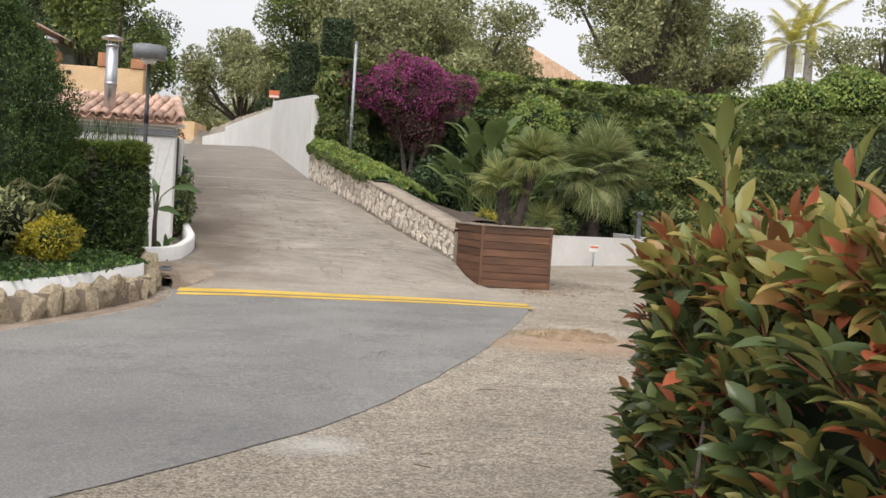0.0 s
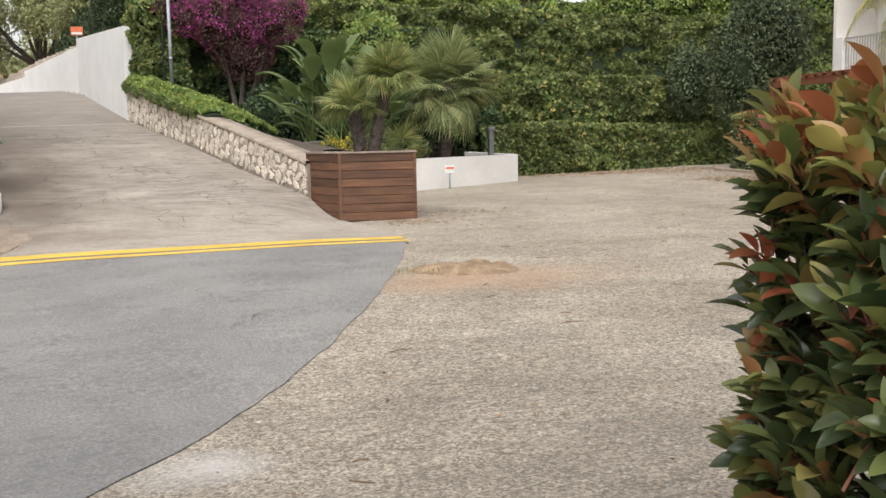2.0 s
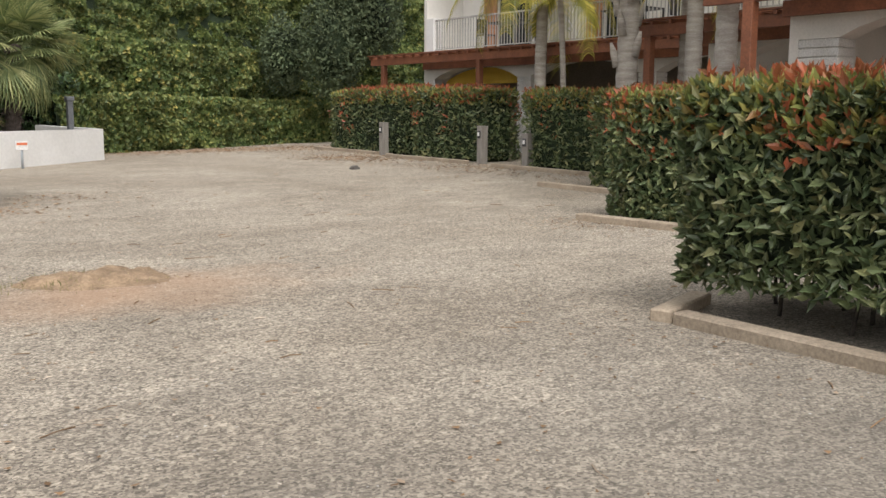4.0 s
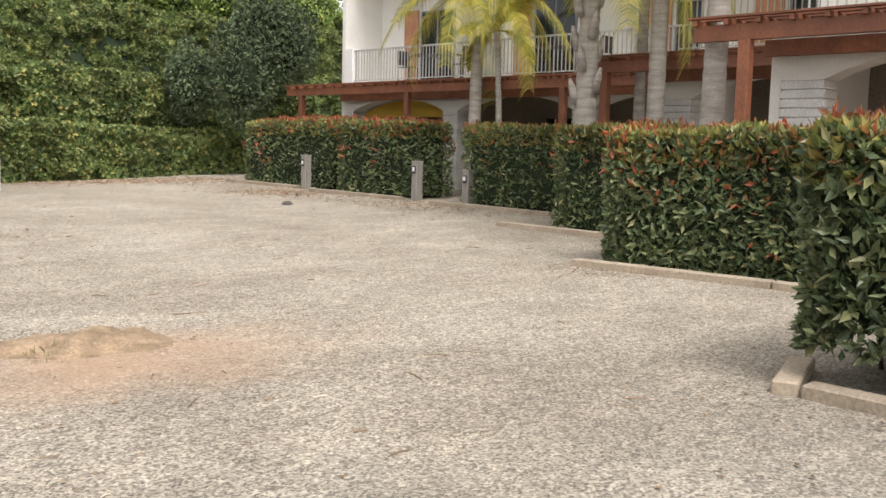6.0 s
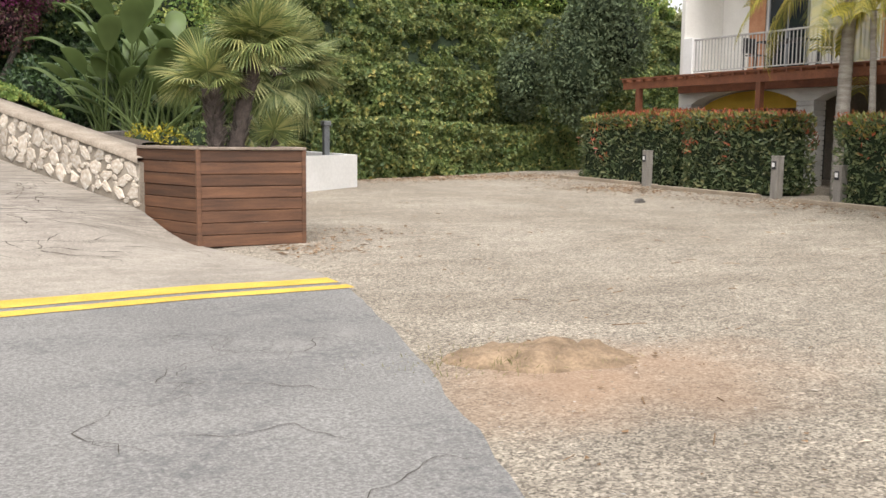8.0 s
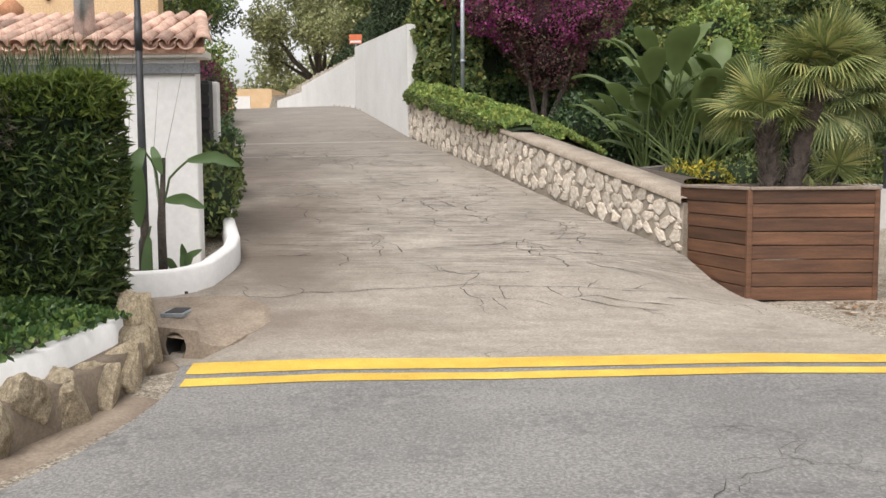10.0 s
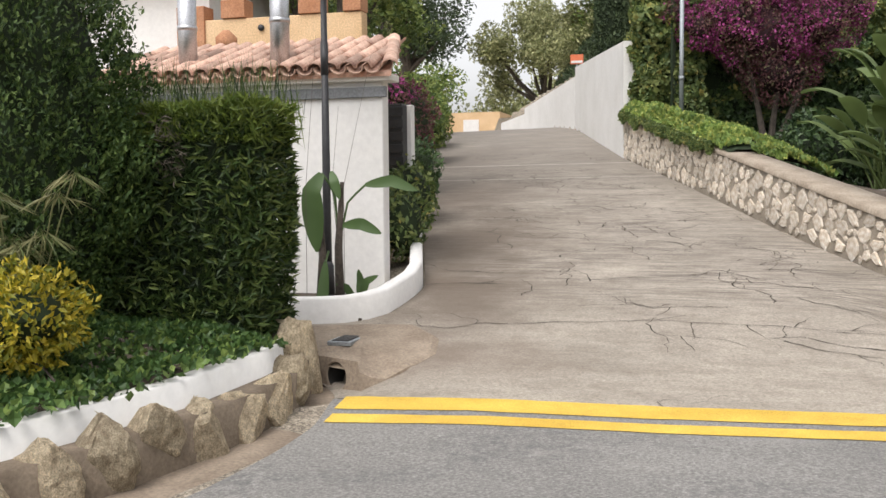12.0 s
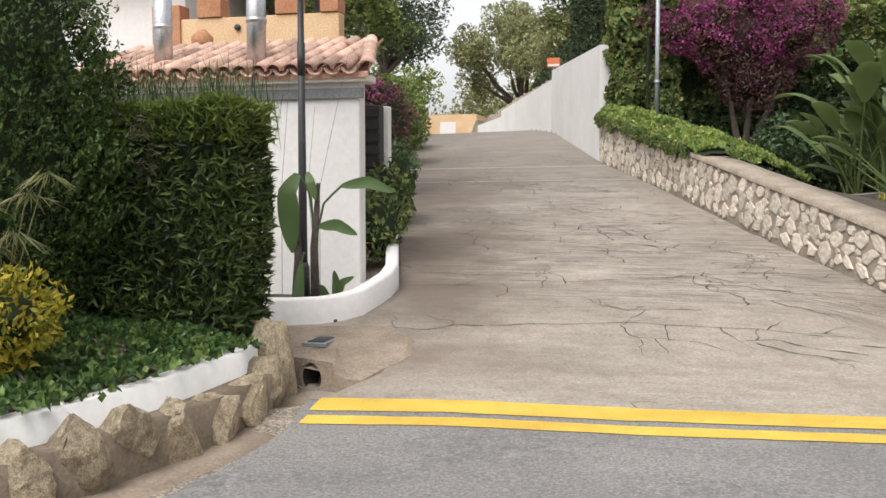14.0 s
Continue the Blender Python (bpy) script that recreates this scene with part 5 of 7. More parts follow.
def pergola(xw, xf, ya, yb, posts, z=2.78):
    ob = thing("pergola", "red-brown timber pergola in front of the arcade", "pergola", (xf, ya, lot_z(xf, ya)), "pergolas")
    part("front_beam", beam((xf, ya + 0.25, z), (xf, yb, z), 0.1, 0.2), PERGOLA_WOOD, ob)
    part("wall_beam", beam((xw - 0.07, ya, z - 0.05), (xw - 0.07, yb, z - 0.05), 0.1, 0.22), PERGOLA_WOOD, ob)
    for y in np.arange(ya + 0.2, yb, -0.42):
        part("rafter", beam((xw - 0.02, y, z + 0.155), (xf - 0.12, y, z + 0.13), 0.06, 0.07), PERGOLA_WOOD, ob)
    for x in np.linspace(xf - 0.08, xw - 0.15, 7):
        part("slat", beam((x, ya + 0.3, z + 0.19), (x, yb, z + 0.19), 0.12, 0.025, 0.0), PERGOLA_WOOD, ob)
    for y in posts:
        part("post", box(xf - 0.075, xf + 0.075, y - 0.075, y + 0.075, lot_z(xf, y), z - 0.1, 0.008), PERGOLA_WOOD, ob)
    return ob


house = thing("apartment_building", "cream rendered two-storey building with arcades and balconies", "building", (18, 2, 0.1))


def block(xf, ya, yb, pillars, bays):
    """One stepped block: brick pillars, arches, balcony with railing, upper wall."""
    z0 = 0.05
    for (a, b) in pillars:
        p = part("pillar", box(xf + 0.03, xf + 0.42, b + 0.03, a - 0.03, z0, 2.3), WHITEBRICK, house)
        for k in range(18):
            part("brick", box(xf, xf + 0.45, b, a, z0 + 0.005 + k * 0.125, z0 + 0.115 + k * 0.125, 0.008), WHITEBRICK, p)
        part("wall", box(xf + 0.003, xf + 0.447, b, a, 2.3, 3.0), RENDER, house)
    for (a, b) in bays:
        part("arch", arch_panel(xf, xf + 0.45, a, b, 2.3, 2.68, 3.0), RENDER, house)
    part("floor_slab", box(xf - 0.02, xf + 4.0, yb, ya, 3.0, 3.17), RENDER, house)
    # this wall's colour carries the shade of the arcade
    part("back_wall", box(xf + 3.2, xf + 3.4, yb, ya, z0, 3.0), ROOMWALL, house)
    part("terrace_floor", box(xf - 1.9, xf + 3.2, yb, ya, z0 - 0.1, z0 + 0.04), PAVER, house)
    part("upper_wall", box(xf + 1.5, xf + 1.75, yb, ya, 3.17, 6.6), RENDER, house)
    part("roof_slab", box(xf + 0.2, xf + 6.0, yb, ya, 6.6, 6.8), RENDER, house)
    for (a, b) in bays:
        m = (a + b) / 2
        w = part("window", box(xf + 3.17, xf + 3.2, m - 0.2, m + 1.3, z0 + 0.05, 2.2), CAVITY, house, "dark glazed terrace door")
        part("pane", box(xf + 3.155, xf + 3.17, m - 0.15, m + 0.5, z0 + 0.1, 2.15), GLASS, w)
        part("pane", box(xf + 3.155, xf + 3.17, m + 0.56, m + 1.25, z0 + 0.1, 2.15), GLASS, w)
        u = part("window", box(xf + 1.46, xf + 1.5, m - 0.9, m + 0.5, 3.2, 5.35), DARKGREY, house, "grey framed balcony door")
        part("pane", box(xf + 1.445, xf + 1.46, m - 0.84, m - 0.24, 3.26, 5.3), GLASS, u)
        part("pane", box(xf + 1.445, xf + 1.46, m - 0.16, m + 0.44, 3.26, 5.3), GLASS, u)
        part("shutter", box(xf + 1.43, xf + 1.455, m + 0.6, m + 1.2, 3.3, 5.4, 0.005), CLAY, house, "brown lattice shutter")
    rail = part("railing", beam((xf + 0.08, ya - 0.2, 4.13), (xf + 0.08, yb, 4.13), 0.05, 0.05), RAIL_PAINT, house)
    part("bottom_rail", beam((xf + 0.08, ya - 0.2, 3.24), (xf + 0.08, yb, 3.24), 0.04, 0.03), RAIL_PAINT, rail)
    me = None
    for y in np.arange(ya - 0.3, yb, -0.125):
        if me is None:
            me = part("baluster", box(-0.011, 0.011, -0.011, 0.011, -0.44, 0.44), RAIL_PAINT, rail)
            me.matrix_basis = Matrix.Translation((xf + 0.08, y, 3.69))
        else:
            placed("baluster", me.data, Matrix.Translation((xf + 0.08, y, 3.69)), rail)


block(16.9, 10.25, -2.6, [(10.25, 9.85), (6.05, 5.5), (1.65, 1.1)], [(9.85, 6.05), (5.5, 1.65), (1.1, -2.6)])
block(13.8, -2.8, -6.65, [(-2.8, -3.35)], [(-3.35, -6.65)])
block(10.3, -6.7, -13.5, [(-6.7, -7.3), (-11.2, -11.8)], [(-7.3, -11.2)])
part("corner_pier", box(16.88, 17.25, 9.88, 10.26, 3.0, 4.2, 0.01), PLASTER, house, "white balcony corner pier")
part("side_wall", box(16.92, 22.5, 10.26, 10.4, 0.05, 6.6), RENDER, house)
part("side_wall", box(13.82, 16.9, -2.8, -2.65, 0.05, 3.0), RENDER, house)
part("side_wall", box(15.3, 18.6, -2.8, -2.65, 3.0, 6.6), RENDER, house)
part("side_wall", box(10.32, 13.8, -6.7, -6.55, 0.05, 3.0), RENDER, house)
part("side_wall", box(11.8, 15.3, -6.7, -6.55, 3.0, 6.6), RENDER, house)
pergola(16.9, 15.0, 10.3, -2.55, [9.9, 5.5, 0.5])
pergola(13.8, 12.1, -2.5, -6.5, [-2.6])
pergola(10.3, 8.75, -6.5, -13.2, [-6.95, -11.0])
n = 14
pts = [(9.82, 2.15), (6.08, 2.15)] + [(6.08 + 3.74 * k / n, 2.24 + 0.40 * math.sin(math.pi * k / n) ** 0.75) for k in range(n + 1)]
V = [(17.36, y, z) for y, z in pts] + [(17.42, y, z) for y, z in pts]
m_ = len(pts)
F = [tuple(range(m_)), tuple(range(2 * m_ - 1, m_ - 1, -1))] + [(k, k + m_, (k + 1) % m_ + m_, (k + 1) % m_) for k in range(m_)]
tagged(part("awning", (V, F), AWNING), "rolled-down yellow canvas awning in the arch", "awning")


def balcony_table(x, y, z):
    ob = thing("balcony_table", "dark metal table on the balcony", "table", (x, y, z))
    part("tabletop", box(x - 0.4, x + 0.4, y - 0.75, y + 0.75, z + 0.72, z + 0.76, 0.008), BLACK, ob)
    for a in (-0.36, 0.36):
        for b in (-0.7, 0.7):
            part("leg", box(x + a - 0.02, x + a + 0.02, y + b - 0.02, y + b + 0.02, z, z + 0.72), BLACK, ob)


def balcony_chair(x, y, z, turn):
    ob = thing("balcony_chair", "dark metal chair on the balcony", "chair", (x, y, z), "balcony chairs")
    part("seat", box(x - 0.22, x + 0.22, y - 0.22, y + 0.22, z + 0.42, z + 0.45, 0.008), BLACK, ob)
    part("backrest", box(x - 0.22, x + 0.22, y + turn * 0.2, y + turn * 0.23, z + 0.5, z + 0.92, 0.008), BLACK, ob)
    for a in (-0.2, 0.2):
        for b in (-0.2, 0.2):
            part("leg", box(x + a - 0.014, x + a + 0.014, y + b - 0.014, y + b + 0.014, z, z + (0.92 if b * turn > 0 else 0.42)), BLACK, ob)


balcony_table(17.5, 7.0, 3.17)
balcony_chair(17.5, 5.9, 3.17, -1)
balcony_chair(17.5, 8.1, 3.17, 1)
balcony_table(17.5, 2.4, 3.17)
balcony_chair(17.5, 1.3, 3.17, -1)


# ---- feather palms before the building ----
def feather_mesh(name, length, mat, droop, pairs=62, leaflet=0.42):
    V, F = [], []
    spine = []
    for k in range(12):
        f = k / 11
        spine.append(Vector((length * (f - 0.18 * f ** 3 * droop), 0, length * (0.28 * f - droop * 0.75 * f * f))))
    t = tube(spine, [0.022 * (1 - 0.85 * k / 11) for k in range(12)], 4, False)
    V, F = list(t[0]), list(t[1])
    rs = random.Random(8)
    for k in range(pairs):
        f = 0.12 + 0.87 * k / (pairs - 1)
        i = min(int(f * 11), 10)
        p = spine[i].lerp(spine[i + 1], f * 11 - i)
        d = (spine[i + 1] - spine[i]).normalized()
        ll = leaflet * (0.55 + 0.9 * math.sin(math.pi * min(f, 0.93))) * rs.uniform(0.85, 1.1)
        for sgn in (-1, 1):
            o = (d * 0.65 + Vector((0, sgn, 0)) * 0.8).normalized()
            tip = p + o * ll + Vector((0, 0, -0.45 * ll * rs.uniform(0.6, 1.3)))
            mid = p + o * ll * 0.5 + Vector((0, 0, 0.02))
            w = d * 0.011
            b = len(V)
            V += [p - w, p + w, mid + w * 1.2, tip, mid - w * 1.2]
            F += [(b, b + 1, b + 2, b + 4), (b + 4, b + 2, b + 3)]
    return mesh_of(name, V, F, mat)


def feather_palm(x, y, h, r, fronds, length, label, booted=False, lean=0.1):
    z = lot_z(x, y)
    ob = thing("feather_palm", label, "palm", (x, y, z), "palms before the building")
    k = int(h / 0.1)
    rs = random.Random(int(x * 100))
    pts = [(x + lean * (i / k) ** 2, y, z + h * i / k) for i in range(k + 1)]
    part("trunk", tube(pts, [r * (1.12 - 0.25 * i / k) * (1 + (0.05 if i % 2 else -0.02) + 0.02 * rs.random()) for i in range(k + 1)], 14), PALM_BARK, ob)
    if booted:
        for j in range(16):
            a, zz = j * 137.5, z + 1.9 + h * 0.035 * j
            q = Vector((x + math.cos(radians(a)) * r * 0.9, y + math.sin(radians(a)) * r * 0.9, zz))
            d = Vector((math.cos(radians(a)) * 0.12, math.sin(radians(a)) * 0.12, 0.42))
            part("leaf_boot", tube([q, q + d * 0.6, q + d], [0.09, 0.07, 0.025], 6), PALM_BARK, ob, "split grey leaf base")
    top = Vector((x + lean, y, z + h))
    ms = [feather_mesh("frond", length, FEATHER, d) for d in (0.4, 0.75, 1.05)]
    for j in range(fronds):
        el = 70 - 95 * (j + 0.5) / fronds
        placed("frond", ms[min(2, 3 * j // fronds)], pose(*top, 0, 0, j * 137.5 + rs.uniform(-10, 10)) @ pose(0, 0, 0, 0, -el, 0) @ Matrix.Scale(rs.uniform(0.85, 1.1), 4), ob)


feather_palm(14.55, 2.75, 4.9, 0.14, 30, 3.1, "young feather palm with arching yellow-green fronds")
feather_palm(14.9, 2.25, 3.9, 0.07, 7, 1.3, "thin slanting palm stem beside a larger palm", False, -0.2)
feather_palm(11.3, -2.75, 5.2, 0.18, 24, 2.9, "thick palm with split grey leaf bases", True)
feather_palm(12.6, -3.0, 5.6, 0.10, 8, 2.0, "slim dark-trunked palm before the arcade")
feather_palm(11.6, -3.95, 5.6, 0.14, 10, 2.4, "ringed grey palm trunk before the arcade")
feather_palm(9.1, -6.35, 5.6, 0.145, 10, 2.4, "stout ringed grey palm trunk behind a hedge")

# ---- boulder edging and garden on the other side of the lane ----
ROCKLINE = resample([(-5.6, -2.2), (-5.36, -3.1), (-5.4, -4.15), (-5.6, -5.0), (-5.95, -5.95), (-6.35, -6.85), (-7.2, -8.3), (-9, -10.4), (-10.5, -12)], 80)
DUSTY = surface("dusty_gutter_concrete", (0.22, 0.17, 0.125), (0.36, 0.29, 0.22), 3, 40, 0.95, 0.5)
rock_wall = thing("boulder_edging", "row of rough brown boulders set in a white garden wall", "boulder wall", (-5.6, -4.5, -0.28))


def rock_mesh(seed):
    """An angular standing stone: the hull of scattered points, its facets roughened."""
    rk = random.Random(seed + 50)
    bm = bmesh.new()
    for k in range(26):
        z = rk.uniform(-1, 1)
        w = 1.0 if z < 0.2 else 1.0 - 0.55 * (z - 0.2) / 0.8
        bm.verts.new((rk.uniform(-1, 1) * w, rk.uniform(-1, 1) * (0.75 + 0.25 * w), z))
    hull = bmesh.ops.convex_hull(bm, input=bm.verts[:])
    bmesh.ops.delete(bm, geom=list({g for g in hull["geom_interior"] + hull["geom_unused"] if isinstance(g, bmesh.types.BMVert)}), context="VERTS")
    bmesh.ops.bevel(bm, geom=bm.edges[:], offset=0.07, segments=1, affect="EDGES")
    bmesh.ops.triangulate(bm, faces=bm.faces[:])
    bmesh.ops.subdivide_edges(bm, edges=bm.edges[:], cuts=1, use_grid_fill=True)
    o = Vector((seed * 7.3, seed * 3.1, seed))
    for v in bm.verts:
        v.co *= 1 + 0.09 * noise.noise(v.co * 2.2 + o) + 0.09 * noise.noise(v.co * 6 + o)
    me = bpy.data.meshes.new("boulder")
    bm.to_mesh(me)
    bm.free()
    me.materials.append(ROCK)
    return me


ROCKS = [rock_mesh(k) for k in range(7)]
s = np.r_[0, np.cumsum(np.linalg.norm(np.diff(ROCKLINE, axis=0), axis=1))]
u, j = 0.12, 0
rs = random.Random(21)
while u < s[-1] - 0.3:
    w = rs.uniform(0.15, 0.25)
    x, y = np.interp(u + w, s, ROCKLINE[:, 0]), np.interp(u + w, s, ROCKLINE[:, 1])
    x2, y2 = np.interp(u + w + 0.2, s, ROCKLINE[:, 0]), np.interp(u + w + 0.2, s, ROCKLINE[:, 1])
    h = rs.uniform(0.22, 0.31) + (0.1 if u < 0.4 else 0)
    yaw = math.degrees(math.atan2(y2 - y, x2 - x))
    placed("boulder", ROCKS[j % 7], pose(x - 0.10, y, lot_z(x, y) + h * 0.52, 0, 0, yaw) @ pose(0, 0, 0, rs.uniform(-10, 10), rs.uniform(-14, 14), rs.choice((0, 180))) @ Matrix.Diagonal((w * 1.2, 0.2, h * 1.1, 1)), rock_wall)
    u += w * 1.95
    j += 1


def along(line, left0, left1, z0, z1):
    d = np.gradient(line, axis=0)
    nn = unit(np.stack([d[:, 1], -d[:, 0]], 1))   # away from the lane
    return grid_mesh([[(*(p + m * o), lot_z(*p) + z) for o, z in ((left0, z0), (left0 + 0.02, z1), (left1, z1), (left1, z0))] for p, m in zip(line, nn)])


part("mortar_bed", along(ROCKLINE, -0.03, 0.3, -0.1, 0.30), BROWN_MORTAR, rock_wall)
part("white_band", along(ROCKLINE, 0.17, 0.34, -0.1, 0.47), PLASTER, rock_wall, "rough white painted band behind the boulders")
part("gutter", along(ROCKLINE, -0.34, 0.1, -0.02, 0.018), DUSTY, rock_wall, "dusty concrete gutter strip")


rows = []
d = np.gradient(ROCKLINE, axis=0)
nn = unit(np.stack([d[:, 1], -d[:, 0]], 1))
for p, m in zip(ROCKLINE, nn):
    rows.append([(*(p + m * o), lot_z(*p) + 0.40 + 0.25 * min(o / 2, 1)) for o in np.linspace(0.28, 5, 12)])
tagged(part("planting_bed", grid_mesh(rows), SOIL), "dark soil of the garden behind the boulders", "soil", kind="structure")
tagged(part("planting_bed", box(-12, -5.75, -2.9, -1.95, -0.4, 0.22, 0.02), SOIL), "dark soil under the clipped bamboo hedge", "soil", kind="structure")

ob = ground_ivy = thing("ivy_ground_cover", "dark green ivy ground cover below the bamboo hedge", "ivy", (-6.2, -4.2, 0.2))
n = 17000
i = RNG.integers(0, 62, n)
o = 0.22 + RNG.random(n) * 2.6
P = np.concatenate([ROCKLINE[i] + nn[i] * o[:, None] + RNG.normal(0, 0.05, (n, 2)), np.zeros((n, 1))], 1)
wob = np.array([noise.noise(Vector((a * 1.5, b * 1.5, 3))) for a, b, _ in P])
P[:, 2] = [lot_z(a, b) for a, b, _ in P]
P[:, 2] += 0.47 + 0.13 * np.minimum(o - 0.2, 1.4) + 0.10 * wob + RNG.random(n) * 0.05
part("leaves", leaves(P, np.tile([[0.3, -0.2, 0.95]], (n, 1)), 0.075, 0.85, 0.1, 0.6), foliage("shade_ivy_leaf", [(0.0, (0.026, 0.062, 0.018)), (0.7, (0.085, 0.155, 0.042)), (1.0, (0.22, 0.30, 0.08))], 0.45, 0.2), ob)

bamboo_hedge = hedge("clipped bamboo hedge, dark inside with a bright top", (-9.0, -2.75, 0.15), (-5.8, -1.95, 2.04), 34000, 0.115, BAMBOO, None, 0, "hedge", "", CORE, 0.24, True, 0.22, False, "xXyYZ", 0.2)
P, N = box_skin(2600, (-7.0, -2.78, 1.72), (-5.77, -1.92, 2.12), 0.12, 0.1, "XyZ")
part("top_growth", leaves(P, N, 0.10, 0.2, 0.5), BAMBOO_TOP, bamboo_hedge, "brighter yellow-green leaves along the top")
ob = thing("horsetail_clump", "thin wispy green stems behind the hedge", "plant", (-7.2, -1.0, 0.3))
P = np.stack([RNG.uniform(-9.2, -6.3, 1100), RNG.uniform(-1.5, -0.6, 1100), RNG.uniform(1.9, 2.4, 1100)], 1)
part("stem_mass", leaves(P, np.tile([[0, 0, 1.0]], (1100, 1)), 0.5, 0.02, 0.5, 0.25), BAMBOO, ob)
P = np.stack([RNG.uniform(-8.8, -6.4, 1500), RNG.uniform(-2.86, -2.7, 1500), RNG.uniform(1.35, 2.0, 1500)], 1)
w = np.array([noise.noise(Vector(p * 1.4)) for p in P])
ob2 = thing("dry_twig_patch", "grey dry twig patch in the hedge face", "twigs", (-7.4, -2.78, 1.4))
part("twig_mass", leaves(P[w > 0], np.tile([[0, -1.0, 0.2]], ((w > 0).sum(), 1)), 0.12, 0.08, 0.2, 0.9), DRYTWIG, ob2)

# conifer: many upright sprays on a tall cone
def conifer(x, y, z0, z1, r, n, label, mat, size=0.16, lw=0.4, cat="conifer"):
    ob = thing("conifer", label, cat, (x, y, z0))
    part("trunk", tube([(x, y, z0 - 0.1), (x, y, (z0 + z1) / 2), (x, y, z1 - 0.4)], [0.12, 0.08, 0.02], 8), BARK, ob)
    f = RNG.random(n) ** 1.15
    a = RNG.random(n) * 2 * math.pi
    prof = r * np.minimum(1, (1 - f) * 2.2) ** 0.6 * (0.75 + 0.25 * np.sin(np.minimum(f * 4, 1) * 1.57))
    z = z0 + 0.15 + (z1 - z0) * f
    wob = np.array([noise.noise(Vector((math.cos(b) * 1.6, math.sin(b) * 1.6, c * 1.5))) + 0.5 * noise.noise(Vector((math.cos(b) * 4, math.sin(b) * 4, c * 4))) for b, c in zip(a, z)])
    rr = prof * (1 + 0.42 * wob) * (1 - 0.25 * RNG.random(n) ** 2)
    P = np.stack([x + np.cos(a) * rr, y + np.sin(a) * rr, z], 1)
    N = np.stack([np.cos(a), np.sin(a), 0.9 + 0 * a], 1)
    if cat == "conifer":
        k = 9
        D = unit(unit(N) + RNG.normal(0, 0.3, (n, 3)))
        P = np.repeat(P, k, 0) + np.repeat(D, k, 0) * np.tile(np.linspace(-0.05, 0.13, k), n)[:, None] + RNG.normal(0, 0.018, (n * k, 3))
        part("foliage", flakes(P, np.repeat(D, k, 0), size, lw, 0.4, 0.6), mat, ob)
    else:
        part("foliage", leaves(P, unit(N), size, lw, 0.5, 0.8), mat, ob)
    # inner cone, painted near black as shade between the sprays
    rows = [[(x + math.cos(b) * r * 0.8 * min(1, (1 - g) * 2.2) ** 0.6 * (0.75 + 0.25 * math.sin(min(g * 4, 1) * 1.57)), y + math.sin(b) * r * 0.8 * min(1, (1 - g) * 2.2) ** 0.6 * (0.75 + 0.25 * math.sin(min(g * 4, 1) * 1.57)), z0 + 0.2 + (z1 - z0) * g * 0.97) for b in np.linspace(0, 2 * math.pi, 15)] for g in np.linspace(0, 1, 14)]
    part("shade_core", grid_mesh(rows), CORE, ob, "near-black core painted as inner shade")


conifer(-7.8, -3.25, 0.25, 4.0, 1.0, 9000, "bushy green thuja conifer in the garden", CONIFER, 0.05, 0.45)
shrub("shrub", "golden yellow-green euonymus bush above the boulders", [(-6.45, -4.55, 0.62, 0.36, 0.36, 0.33), (-6.75, -4.4, 0.5, 0.3, 0.3, 0.25)], 3000, 0.06, YELLOWBUSH, gen=leaves, shrink=0.55)
shrub("shrub", "silvery grey-green bush beside the conifer", [(-7.6, -5.3, 0.9, 0.7, 0.7, 0.6), (-8.4, -5.8, 0.9, 0.8, 0.7, 0.7), (-7.3, -4.3, 0.8, 0.5, 0.5, 0.5)], 3600, 0.10, OLIVE, gen=leaves)
ob = thing("umbrella_sedge", "pale drooping umbrella sedge beside the conifer", "plant", (-6.95, -4.0, 0.3))
for k in range(9):
    hx, hy, hz = -6.9 + RNG.normal(0, 0.22), -4.0 + RNG.normal(0, 0.2), RNG.uniform(0.9, 1.5)
    part("stem", tube([(-6.95, -4.0, 0.3), ((hx - 6.95) / 2, (hy - 4.0) / 2, hz * 0.6), (hx, hy, hz)], 0.006, 4, False), CYPERUS, ob)
    a = np.linspace(0, 2 * math.pi, 22, endpoint=False) + RNG.random()
    N = np.stack([np.cos(a), np.sin(a), -0.35 + 0 * a], 1)
    part("tuft", leaves(np.array([[hx, hy, hz]]) + N * 0.1, N, 0.26, 0.05, -0.3, 0.2), CYPERUS, ob)

# ---- tiled hut ----
hut = thing("hut", "small white hut with a terracotta tile roof", "hut", (-7.5, 2.2, 0))
part("wall", box(-9.6, -6.08, 0.98, 1.18, -0.3, 2.62, 0.012), PLASTER, hut)
part("side_wall", beam((-6.19, 1.1, 1.2), (-6.65, 2.4, 1.2), 0.2, 3.0), PLASTER, hut)
part("far_wall", box(-9.6, -9.4, 1.18, 2.3, -0.3, 2.7), PLASTER, hut)
part("rear_wall", box(-9.6, -6.5, 2.2, 2.4, -0.3, 3.1), PLASTER, hut)
part("fascia", box(-9.7, -6.02, 0.93, 0.975, 2.42, 2.54, 0.006), DARKGREY, hut, "grey metal lintel strip")
part("eave", box(-9.75, -5.95, 0.86, 1.2, 2.60, 2.68, 0.01), RENDER, hut)
sl = math.degrees(math.atan2(0.56, 1.68))
